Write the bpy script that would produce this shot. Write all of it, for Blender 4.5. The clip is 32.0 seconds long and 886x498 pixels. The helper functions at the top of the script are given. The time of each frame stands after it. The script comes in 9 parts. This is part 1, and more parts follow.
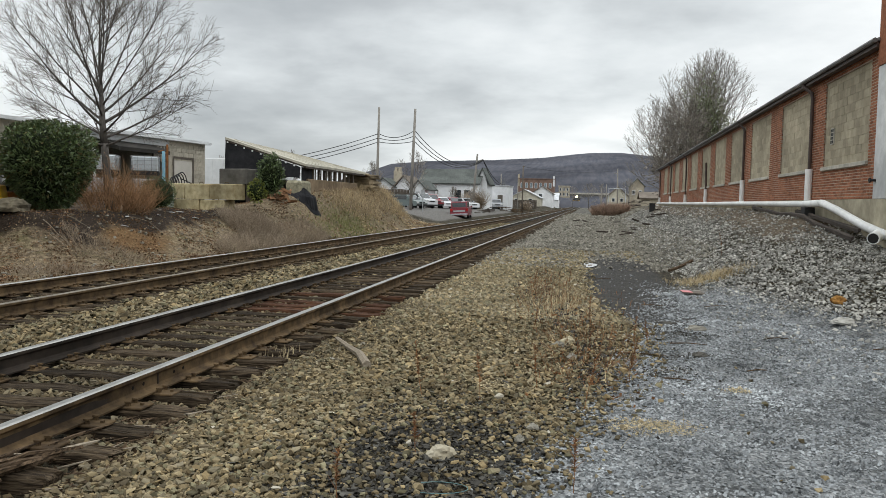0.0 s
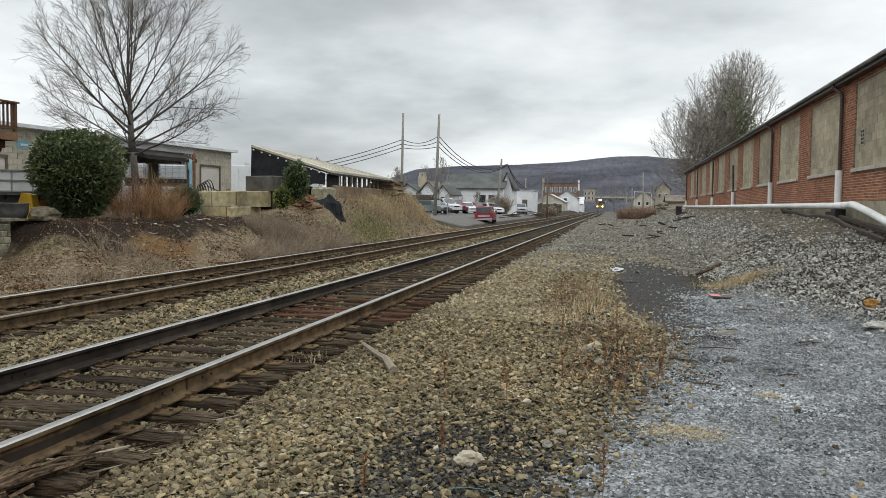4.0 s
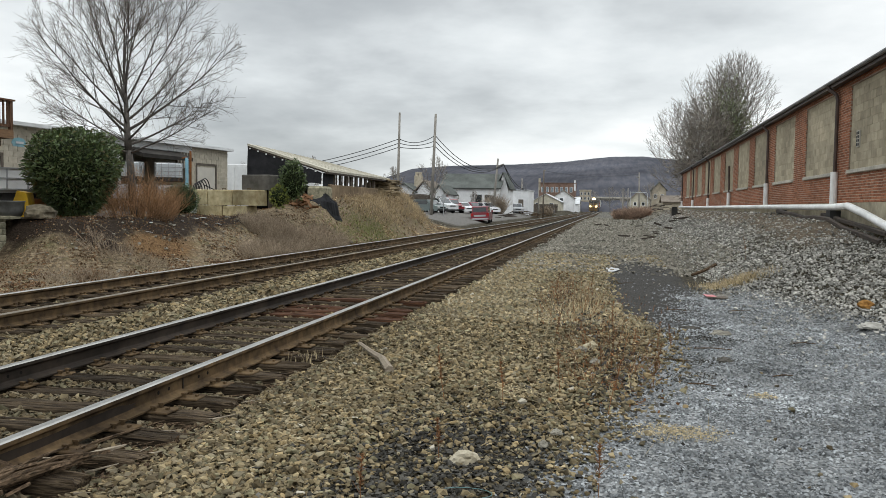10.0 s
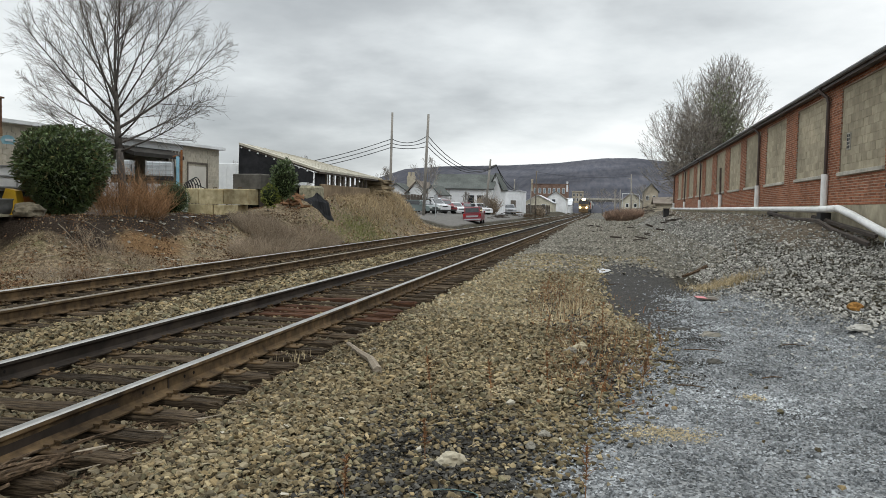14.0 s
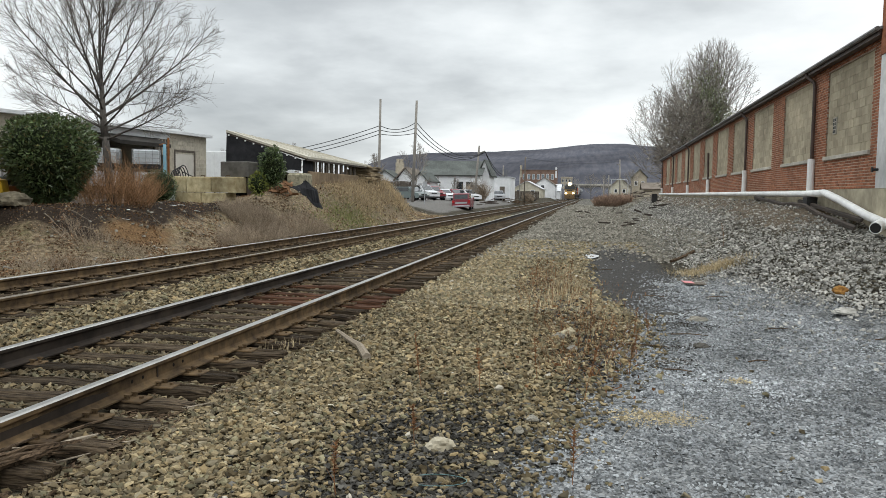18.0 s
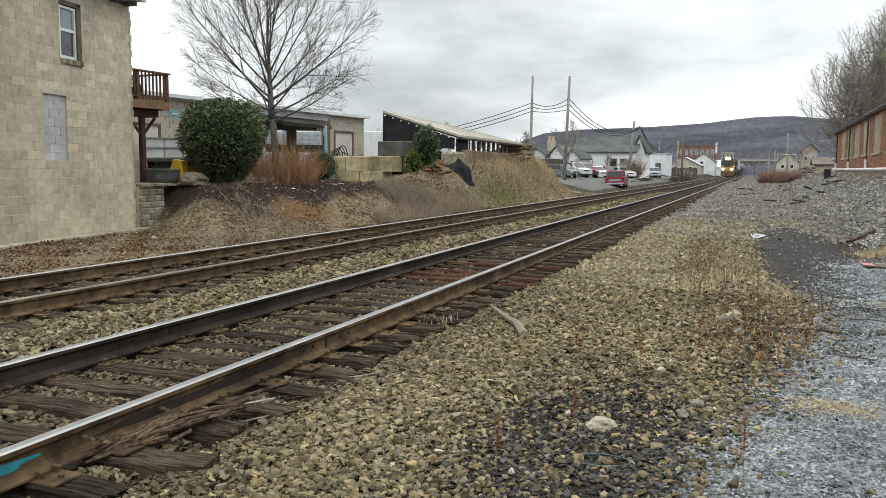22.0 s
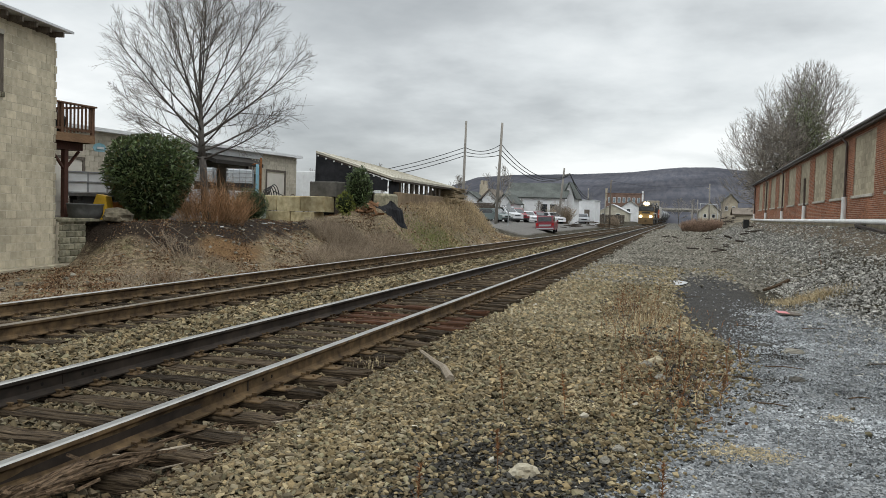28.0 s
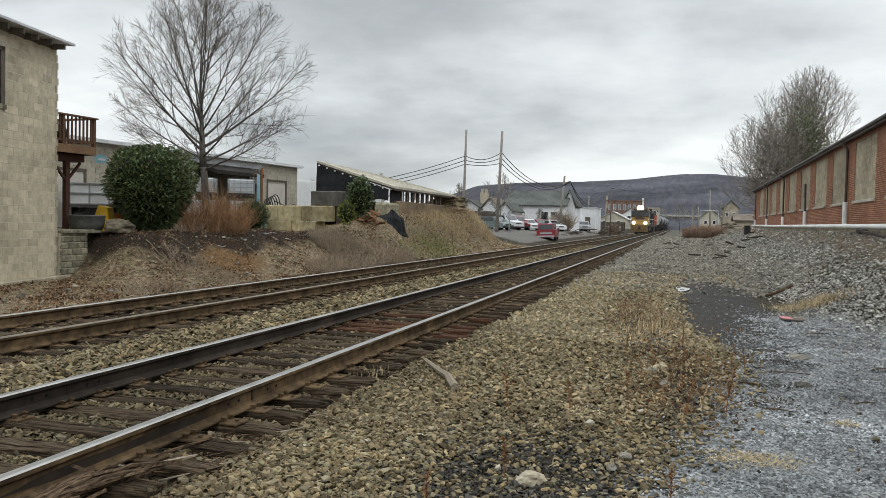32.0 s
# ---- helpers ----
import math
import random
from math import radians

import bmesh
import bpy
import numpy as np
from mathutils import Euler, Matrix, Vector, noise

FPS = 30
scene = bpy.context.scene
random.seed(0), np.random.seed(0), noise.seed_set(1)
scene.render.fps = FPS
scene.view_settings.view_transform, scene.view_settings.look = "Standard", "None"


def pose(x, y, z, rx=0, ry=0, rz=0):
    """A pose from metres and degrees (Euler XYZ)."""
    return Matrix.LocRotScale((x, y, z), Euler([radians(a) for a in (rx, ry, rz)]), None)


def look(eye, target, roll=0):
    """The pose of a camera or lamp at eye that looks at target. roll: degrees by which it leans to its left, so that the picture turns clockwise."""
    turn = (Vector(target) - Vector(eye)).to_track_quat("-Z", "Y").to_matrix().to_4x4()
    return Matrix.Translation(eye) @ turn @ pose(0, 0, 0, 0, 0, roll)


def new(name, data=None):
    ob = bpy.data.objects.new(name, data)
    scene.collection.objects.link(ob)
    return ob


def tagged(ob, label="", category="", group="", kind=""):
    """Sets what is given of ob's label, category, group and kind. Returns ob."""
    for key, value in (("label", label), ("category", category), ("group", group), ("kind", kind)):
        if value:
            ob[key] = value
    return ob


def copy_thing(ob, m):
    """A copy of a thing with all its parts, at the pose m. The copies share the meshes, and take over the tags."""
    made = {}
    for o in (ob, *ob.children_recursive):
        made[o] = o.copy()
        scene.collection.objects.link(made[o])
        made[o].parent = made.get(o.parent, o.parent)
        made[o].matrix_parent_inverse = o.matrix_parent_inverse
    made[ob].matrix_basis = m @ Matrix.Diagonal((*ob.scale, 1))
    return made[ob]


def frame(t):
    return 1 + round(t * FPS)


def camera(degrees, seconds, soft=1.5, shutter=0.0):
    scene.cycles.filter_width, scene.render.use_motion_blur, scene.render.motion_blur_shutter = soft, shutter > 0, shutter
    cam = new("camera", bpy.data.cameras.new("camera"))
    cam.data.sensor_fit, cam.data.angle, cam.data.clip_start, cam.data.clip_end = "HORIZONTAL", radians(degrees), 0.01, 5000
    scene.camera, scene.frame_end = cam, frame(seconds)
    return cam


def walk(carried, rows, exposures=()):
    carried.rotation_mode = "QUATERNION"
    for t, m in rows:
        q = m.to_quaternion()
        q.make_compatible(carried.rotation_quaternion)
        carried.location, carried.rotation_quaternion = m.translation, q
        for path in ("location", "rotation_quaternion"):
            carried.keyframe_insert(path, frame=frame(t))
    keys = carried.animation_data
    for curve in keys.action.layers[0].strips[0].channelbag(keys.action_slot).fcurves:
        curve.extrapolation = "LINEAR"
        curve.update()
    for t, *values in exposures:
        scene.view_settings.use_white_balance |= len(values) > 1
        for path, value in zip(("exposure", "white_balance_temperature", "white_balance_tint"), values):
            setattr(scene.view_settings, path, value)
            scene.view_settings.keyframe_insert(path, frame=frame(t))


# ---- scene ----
# the camera and its way
cam = camera(58.0, 32.0, soft=0.6)
PATH = [
    (0, (0.016, -0.005, 1.388), (-3.541, 19.639, 0.188), 1.18),
    (0.5, (0.014, -0.013, 1.389), (-3.728, 19.601, 0.258), 1.21),
    (1, (0.011, -0.008, 1.386), (-3.873, 19.580, 0.291), 1.14),
    (1.5, (0.012, -0.012, 1.387), (-4.025, 19.547, 0.309), 0.96),
    (2, (0.015, -0.019, 1.388), (-4.081, 19.525, 0.284), 0.81),
    (2.5, (0.011, -0.002, 1.382), (-4.090, 19.541, 0.265), 0.69),
    (3, (0.010, 0.003, 1.384), (-4.103, 19.544, 0.273), 0.67),
    (3.5, (0.007, 0.004, 1.386), (-4.122, 19.543, 0.296), 0.66),
    (5.5, (0.020, -0.002, 1.385), (-4.306, 19.495, 0.312), 0.77),
    (6, (0.041, 0.021, 1.387), (-4.338, 19.497, 0.165), 0.76),
    (6.5, (0.038, 0.009, 1.391), (-4.481, 19.447, 0.074), 0.81),
    (7, (0.020, -0.004, 1.394), (-4.540, 19.427, 0.105), 0.80),
    (7.5, (0.012, -0.009, 1.395), (-4.508, 19.434, 0.152), 0.88),
    (8, (0.012, -0.010, 1.394), (-4.431, 19.454, 0.199), 0.96),
    (8.5, (0.013, -0.005, 1.390), (-4.357, 19.477, 0.220), 0.98),
    (9, (0.011, 0.002, 1.388), (-4.247, 19.511, 0.266), 0.97),
    (9.5, (-0.013, -0.013, 1.389), (-4.201, 19.512, 0.286), 0.95),
    (10, (0.004, -0.011, 1.391), (-4.066, 19.540, 0.300), 0.90),
    (10.5, (0.018, -0.003, 1.387), (-3.971, 19.564, 0.293), 0.90),
    (11, (0.020, 0.000, 1.389), (-3.931, 19.579, 0.371), 0.94),
    (11.5, (0.024, 0.009, 1.386), (-3.932, 19.591, 0.441), 0.94),
    (12, (0.031, 0.014, 1.388), (-3.931, 19.596, 0.465), 0.98),
    (12.5, (0.032, 0.024, 1.383), (-3.888, 19.613, 0.448), 1.03),
    (13, (0.030, 0.025, 1.384), (-3.884, 19.614, 0.411), 1.10),
    (13.5, (0.029, 0.024, 1.385), (-3.904, 19.606, 0.348), 1.14),
    (14, (0.025, 0.036, 1.384), (-3.858, 19.626, 0.308), 1.22),
    (14.5, (0.030, 0.032, 1.385), (-3.798, 19.631, 0.265), 1.12),
    (16.5, (0.024, 0.027, 1.384), (-3.708, 19.626, -0.002), 0.98),
    (17, (0.034, 0.032, 1.377), (-3.650, 19.640, -0.026), 0.94),
    (17.5, (0.040, 0.028, 1.383), (-3.600, 19.642, -0.037), 0.89),
    (18, (0.040, 0.021, 1.387), (-3.573, 19.642, -0.017), 0.88),
    (18.5, (0.032, 0.012, 1.382), (-3.615, 19.628, 0.008), 0.95),
    (19, (0.030, 0.014, 1.381), (-3.744, 19.594, -0.152), 0.80),
    (19.5, (0.025, 0.023, 1.387), (-3.767, 19.563, -0.559), 0.38),
    (20, (0.021, 0.017, 1.393), (-3.826, 19.557, -0.455), 0.21),
    (20.5, (0.020, 0.008, 1.391), (-4.054, 19.511, -0.352), 0.33),
    (21, (0.022, -0.006, 1.387), (-4.176, 19.475, -0.303), 0.51),
    (21.5, (0.016, -0.017, 1.385), (-4.392, 19.409, -0.405), 0.54),
    (21.6, (0.006, -0.011, 1.383), (-4.771, 19.325, -0.437), 0.51),
    (21.7, (-0.002, -0.011, 1.383), (-5.723, 19.067, -0.436), 0.49),
    (21.8, (-0.011, -0.010, 1.383), (-6.477, 18.821, -0.507), 0.46),
    (22, (-0.028, -0.007, 1.381), (-7.219, 18.549, -0.611), 0.41),
    (22.5, (-0.041, -0.028, 1.386), (-7.602, 18.409, -0.320), 1.04),
    (23, (-0.036, -0.011, 1.389), (-7.236, 18.588, -0.103), 1.30),
    (23.5, (-0.026, -0.009, 1.390), (-6.925, 18.714, 0.030), 1.21),
    (24, (-0.011, -0.006, 1.389), (-6.621, 18.828, 0.132), 1.36),
    (24.5, (-0.013, -0.016, 1.387), (-6.349, 18.912, 0.123), 1.42),
    (25, (-0.014, -0.015, 1.385), (-6.101, 18.992, 0.088), 1.43),
    (25.5, (-0.011, -0.008, 1.385), (-5.894, 19.062, 0.069), 1.42),
    (27.5, (0.003, -0.004, 1.401), (-5.679, 19.137, 0.242), 1.64),
    (28, (0.006, 0.009, 1.399), (-5.624, 19.178, 0.481), 1.77),
    (28.5, (0.010, -0.013, 1.394), (-5.562, 19.179, 0.618), 1.73),
    (29, (-0.003, -0.004, 1.393), (-5.514, 19.207, 0.643), 1.57),
    (29.5, (-0.014, -0.000, 1.394), (-5.468, 19.226, 0.611), 1.56),
    (30, (-0.013, 0.009, 1.387), (-5.505, 19.223, 0.576), 1.42),
    (30.5, (-0.014, 0.011, 1.392), (-5.562, 19.210, 0.603), 1.33),
    (31, (-0.016, 0.014, 1.393), (-5.584, 19.208, 0.631), 1.30),
    (31.5, (-0.019, 0.013, 1.392), (-5.655, 19.189, 0.673), 1.24),
    (32, (-0.018, 0.006, 1.390), (-5.677, 19.176, 0.688), 1.29),
]
walk(cam, [(t, look(eye, target, roll)) for t, eye, target, roll in PATH],
     [(0, 0.03), (2, 0.03), (6, 0.10), (7, 0.13), (9, 0.08), (12, 0.03), (16.5, 0.10), (18, 0.16), (21, 0.18), (21.6, 0.24), (22, 0.29), (22.5, 0.19), (23.2, 0.07), (25, 0.05), (28, 0.0), (32, 0.0)])


# ---------- world and light ----------
def overcast():
    w = bpy.data.worlds.new("overcast_sky")
    scene.world = w
    w.use_nodes = True
    nt = w.node_tree
    nt.nodes.clear()
    N, L = nt.nodes.new, nt.links.new
    out = N("ShaderNodeOutputWorld")
    mixs = N("ShaderNodeMixShader")
    mixs.inputs[0].default_value = 0.93
    b1, b2 = N("ShaderNodeBackground"), N("ShaderNodeBackground")
    sky = N("ShaderNodeTexSky")
    sky.sky_type, sky.sun_disc = "NISHITA", False
    sky.sun_elevation, sky.sun_rotation = radians(61), radians(155)
    L(sky.outputs[0], b1.inputs[0])
    b1.inputs[1].default_value = 0.12
    tc = N("ShaderNodeTexCoord")
    sep = N("ShaderNodeSeparateXYZ")
    L(tc.outputs["Generated"], sep.inputs[0])

    def math_(op, a, b):
        n = N("ShaderNodeMath")
        n.operation = op
        for i, v in enumerate((a, b)):
            if isinstance(v, (int, float)):
                n.inputs[i].default_value = v
            else:
                L(v, n.inputs[i])
        return n.outputs[0]

    zz = math_("ADD", math_("MAXIMUM", sep.outputs[2], 0.0), 0.20)
    px, py = math_("DIVIDE", sep.outputs[0], zz), math_("DIVIDE", sep.outputs[1], zz)
    comb = N("ShaderNodeCombineXYZ")
    L(px, comb.inputs[0]), L(py, comb.inputs[1])

    def noise_(scale, detail, rough, off):
        m = N("ShaderNodeMapping")
        m.inputs["Location"].default_value = off
        L(comb.outputs[0], m.inputs[0])
        n = N("ShaderNodeTexNoise")
        n.inputs["Scale"].default_value, n.inputs["Detail"].default_value, n.inputs["Roughness"].default_value = scale, detail, rough
        L(m.outputs[0], n.inputs["Vector"])
        return n.outputs[0]

    n1, n2 = noise_(0.55, 7, 0.52, (3.1, 1.7, 0)), noise_(1.9, 6, 0.55, (7.0, 2.0, 3.0))
    cl = math_("SUBTRACT", math_("ADD", math_("MULTIPLY", n1, 0.98), math_("MULTIPLY", n2, 0.30)), 0.14)
    low = math_("MULTIPLY", math_("POWER", math_("SUBTRACT", 1.0, math_("MINIMUM", math_("MAXIMUM", sep.outputs[2], 0.0), 1.0)), 8.0), 0.095)
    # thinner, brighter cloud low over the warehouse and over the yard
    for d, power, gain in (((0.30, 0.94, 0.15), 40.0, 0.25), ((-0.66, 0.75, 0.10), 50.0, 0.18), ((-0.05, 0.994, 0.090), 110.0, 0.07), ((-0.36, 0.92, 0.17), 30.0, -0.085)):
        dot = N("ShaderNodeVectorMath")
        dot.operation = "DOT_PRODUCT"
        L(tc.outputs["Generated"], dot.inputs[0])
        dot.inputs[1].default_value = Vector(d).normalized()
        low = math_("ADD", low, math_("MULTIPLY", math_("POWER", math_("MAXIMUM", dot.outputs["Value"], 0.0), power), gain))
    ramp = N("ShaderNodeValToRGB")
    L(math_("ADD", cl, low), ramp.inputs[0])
    els = ramp.color_ramp.elements
    els[0].position, els[0].color = 0.36, (0.385, 0.412, 0.428, 1)
    els[1].position, els[1].color = 0.72, (1.0, 1.03, 1.03, 1)
    e = els.new(0.50)
    e.color = (0.575, 0.607, 0.62, 1)
    e = els.new(0.60)
    e.color = (0.785, 0.825, 0.835, 1)
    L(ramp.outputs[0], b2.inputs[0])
    # an overcast sky is brightest overhead
    up = N("ShaderNodeMapRange")
    up.interpolation_type = "SMOOTHSTEP"
    up.inputs[1].default_value, up.inputs[2].default_value = 0.30, 0.72
    up.inputs[3].default_value, up.inputs[4].default_value = SKY, SKY * 3.0
    L(sep.outputs[2], up.inputs[0])
    L(up.outputs[0], b2.inputs[1])
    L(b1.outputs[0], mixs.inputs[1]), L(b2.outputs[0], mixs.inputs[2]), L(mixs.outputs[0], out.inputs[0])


SKY = 1.0
overcast()
sun = new("sun", bpy.data.lights.new("sun", "SUN"))
sun.data.energy, sun.data.angle, sun.data.color = 0.7, radians(40), (1.0, 0.97, 0.93)
sun.matrix_basis = look((0, 0, 60), (-14, 30, 0))
scene.view_settings.exposure = 0.0


# ---------- materials ----------
def mat(name, c1, c2=None, scale=6.0, rough=0.85, bump=0.3, metal=0.0, big=0.25, bigscale=0.6, rnd=0.0, island=0.0, world=False,
        stretch=(1, 1, 1), emit=None, spec=0.3, bumpdist=0.01, contrast=(0.35, 0.65), alpha=None, tints=None):
    m = bpy.data.materials.new(name)
    m.use_nodes = True
    nt = m.node_tree
    N, L = nt.nodes.new, nt.links.new
    bs = nt.nodes["Principled BSDF"]
    c2 = c2 or tuple(v * 0.7 for v in c1)
    if rough >= 0.9:
        spec = min(spec, 0.12)
    if world:
        vec = N("ShaderNodeNewGeometry").outputs["Position"]
    else:
        vec = N("ShaderNodeTexCoord").outputs["Object"]
    mp = N("ShaderNodeMapping")
    mp.inputs["Scale"].default_value = stretch
    L(vec, mp.inputs[0])
    n1 = N("ShaderNodeTexNoise")
    n1.inputs["Scale"].default_value, n1.inputs["Detail"].default_value, n1.inputs["Roughness"].default_value = scale, 5, 0.62
    L(mp.outputs[0], n1.inputs["Vector"])
    r1 = N("ShaderNodeValToRGB")
    r1.color_ramp.elements[0].position, r1.color_ramp.elements[1].position = contrast
    r1.color_ramp.elements[0].color, r1.color_ramp.elements[1].color = (*c1, 1), (*c2, 1)
    L(n1.outputs[0], r1.inputs[0])
    n2 = N("ShaderNodeTexNoise")
    n2.inputs["Scale"].default_value, n2.inputs["Detail"].default_value = bigscale, 3
    L(vec, n2.inputs["Vector"])
    mr = N("ShaderNodeMapRange")
    mr.inputs[1].default_value, mr.inputs[2].default_value = 0.3, 0.7
    mr.inputs[3].default_value, mr.inputs[4].default_value = 1 - big, 1 + big
    L(n2.outputs[0], mr.inputs[0])
    val = mr.outputs[0]

    def jitter(sock, amount, val):
        a = N("ShaderNodeMapRange")
        a.inputs[3].default_value, a.inputs[4].default_value = 1 - amount, 1 + amount
        L(sock, a.inputs[0])
        b = N("ShaderNodeMath")
        b.operation = "MULTIPLY"
        L(a.outputs[0], b.inputs[0]), L(val, b.inputs[1])
        return b.outputs[0]

    if rnd:
        val = jitter(N("ShaderNodeObjectInfo").outputs["Random"], rnd, val)
    if island:
        val = jitter(N("ShaderNodeNewGeometry").outputs["Random Per Island"], island, val)
    colour = r1.outputs[0]
    if tints:   # each loose piece takes one of a few tints
        wn = N("ShaderNodeTexWhiteNoise")
        wn.noise_dimensions = "1D"
        L(N("ShaderNodeNewGeometry").outputs["Random Per Island"], wn.inputs["W"])
        tr = N("ShaderNodeValToRGB")
        tr.color_ramp.interpolation = "CONSTANT"
        els = tr.color_ramp.elements
        while len(els) < len(tints):
            els.new(0.5)
        for i, (e, c) in enumerate(zip(els, tints)):
            e.position, e.color = i / len(tints), (*c, 1)
        L(wn.outputs["Value"], tr.inputs[0])
        mx = N("ShaderNodeMixRGB")
        mx.blend_type = "MULTIPLY"
        mx.inputs[0].default_value = 1
        L(colour, mx.inputs[1]), L(tr.outputs[0], mx.inputs[2])
        colour = mx.outputs[0]
    hs = N("ShaderNodeHueSaturation")
    L(val, hs.inputs["Value"]), L(colour, hs.inputs["Color"])
    L(hs.outputs[0], bs.inputs["Base Color"])
    bs.inputs["Roughness"].default_value, bs.inputs["Metallic"].default_value = rough, metal
    bs.inputs["Specular IOR Level"].default_value = spec
    if bump:
        bp = N("ShaderNodeBump")
        bp.inputs["Strength"].default_value, bp.inputs["Distance"].default_value = bump, bumpdist
        L(n1.outputs[0], bp.inputs["Height"]), L(bp.outputs[0], bs.inputs["Normal"])
    if emit:
        bs.inputs["Emission Color"].default_value, bs.inputs["Emission Strength"].default_value = (*emit[:3], 1), emit[3]
    if alpha is not None:
        bs.inputs["Alpha"].default_value = alpha
    return m


# ---------- mesh building ----------
class Mesh:
    """Gathers vertices and faces; ob() makes one mesh object of them."""

    def __init__(self):
        self.v, self.f, self.mi = [], [], []
        self.cur = 0

    def add(self, vs, fs, m=None):
        n = len(self.v)
        if m is not None:
            vs = [m @ Vector(p) for p in vs]
        self.v += [tuple(p) for p in vs]
        self.f += [tuple(i + n for i in f) for f in fs]
        self.mi += [self.cur] * len(fs)
        return self

    def box(self, x0, x1, y0, y1, z0, z1, m=None, ch=0.0):
        if ch <= 0:
            vs = [(x, y, z) for z in (z0, z1) for y in (y0, y1) for x in (x0, x1)]
            fs = [(0, 2, 3, 1), (4, 5, 7, 6), (0, 1, 5, 4), (2, 6, 7, 3), (0, 4, 6, 2), (1, 3, 7, 5)]
            return self.add(vs, fs, m)
        # chamfered on all upper and upright edges
        def ring(a, z):
            return [(x0 + a, y0, z), (x1 - a, y0, z), (x1, y0 + a, z), (x1, y1 - a, z), (x1 - a, y1, z), (x0 + a, y1, z), (x0, y1 - a, z), (x0, y0 + a, z)]
        def inset(z):
            return [(min(max(x, x0 + ch), x1 - ch), min(max(y, y0 + ch), y1 - ch), z) for x, y, _ in ring(ch, z)]
        vs = ring(ch, z0) + ring(ch, z1 - ch) + inset(z1)
        fs = [tuple(range(7, -1, -1))]
        for k in (0, 8):
            fs += [(k + i, k + (i + 1) % 8, k + 8 + (i + 1) % 8, k + 8 + i) for i in range(8)]
        fs.append(tuple(range(16, 24)))
        return self.add(vs, fs, m)

    def cyl(self, p, q, r0, r1=None, n=8, caps=True):
        p, q = Vector(p), Vector(q)
        r1 = r0 if r1 is None else r1
        d = (q - p).normalized()
        a = d.orthogonal().normalized()
        b = d.cross(a)
        vs = []
        for c, r in ((p, r0), (q, r1)):
            vs += [c + (a * math.cos(2 * math.pi * i / n) + b * math.sin(2 * math.pi * i / n)) * r for i in range(n)]
        fs = [(i, (i + 1) % n, n + (i + 1) % n, n + i) for i in range(n)]
        if caps:
            fs += [tuple(range(n - 1, -1, -1)), tuple(range(n, 2 * n))]
        return self.add(vs, fs)

    def tube(self, pts, radii, n=6):
        """A bent tube through pts."""
        pts = [Vector(p) for p in pts]
        if isinstance(radii, (int, float)):
            radii = [radii] * len(pts)
        vs, fs = [], []
        up = None
        for i, p in enumerate(pts):
            d = (pts[min(i + 1, len(pts) - 1)] - pts[max(i - 1, 0)]).normalized()
            a = d.orthogonal().normalized() if up is None else (up - d * up.dot(d)).normalized()
            up = a
            b = d.cross(a)
            vs += [p + (a * math.cos(2 * math.pi * k / n) + b * math.sin(2 * math.pi * k / n)) * radii[i] for k in range(n)]
        for i in range(len(pts) - 1):
            fs += [(i * n + k, i * n + (k + 1) % n, (i + 1) * n + (k + 1) % n, (i + 1) * n + k) for k in range(n)]
        fs += [tuple(range(n - 1, -1, -1)), tuple(range((len(pts) - 1) * n, len(pts) * n))]
        return self.add(vs, fs)

    def prism(self, poly, y0, y1, m=None):
        """poly: (x, z) points, counter-clockwise seen from -y, drawn out along y."""
        n = len(poly)
        vs = [(x, y0, z) for x, z in poly] + [(x, y1, z) for x, z in poly]
        fs = [tuple(range(n)), tuple(range(2 * n - 1, n - 1, -1))]
        fs += [((i + 1) % n, i, n + i, n + (i + 1) % n) for i in range(n)]
        return self.add(vs, fs, m)

    def lathe(self, prof, n=16, m=None):
        """prof: (radius, z) from bottom to top."""
        vs = [(r * math.cos(2 * math.pi * k / n), r * math.sin(2 * math.pi * k / n), z) for r, z in prof for k in range(n)]
        fs = [(i * n + k, i * n + (k + 1) % n, (i + 1) * n + (k + 1) % n, (i + 1) * n + k) for i in range(len(prof) - 1) for k in range(n)]
        fs += [tuple(range(n - 1, -1, -1)), tuple(range((len(prof) - 1) * n, len(prof) * n))]
        return self.add(vs, fs, m)

    def mesh(self, name, mats, smooth=False):
        me = bpy.data.meshes.new(name)
        me.from_pydata(self.v, [], self.f)
        for m in (mats if isinstance(mats, (list, tuple)) else [mats]):
            me.materials.append(m)
        if any(self.mi):
            me.polygons.foreach_set("material_index", self.mi)
        if smooth:
            me.polygons.foreach_set("use_smooth", [True] * len(me.polygons))
        me.update()
        return me

    def ob(self, name, mats, parent=None, label="", smooth=False):
        o = new(name, self.mesh(name, mats, smooth))
        if parent is not None:
            o.parent = parent
        if label:
            tagged(o, label)
        return o


def part(name, me, mats, parent, label="", smooth=False):
    return me.ob(name, mats, parent, label, smooth)


def thing(name, label, category, x=0, y=0, z=0, rz=0, group="", kind=""):
    e = new(name)
    e.matrix_basis = pose(x, y, z, 0, 0, rz)
    e.empty_display_size = 0.2
    return tagged(e, label, category, group, kind)


rng = random.Random(7)
nrng = np.random.default_rng(11)


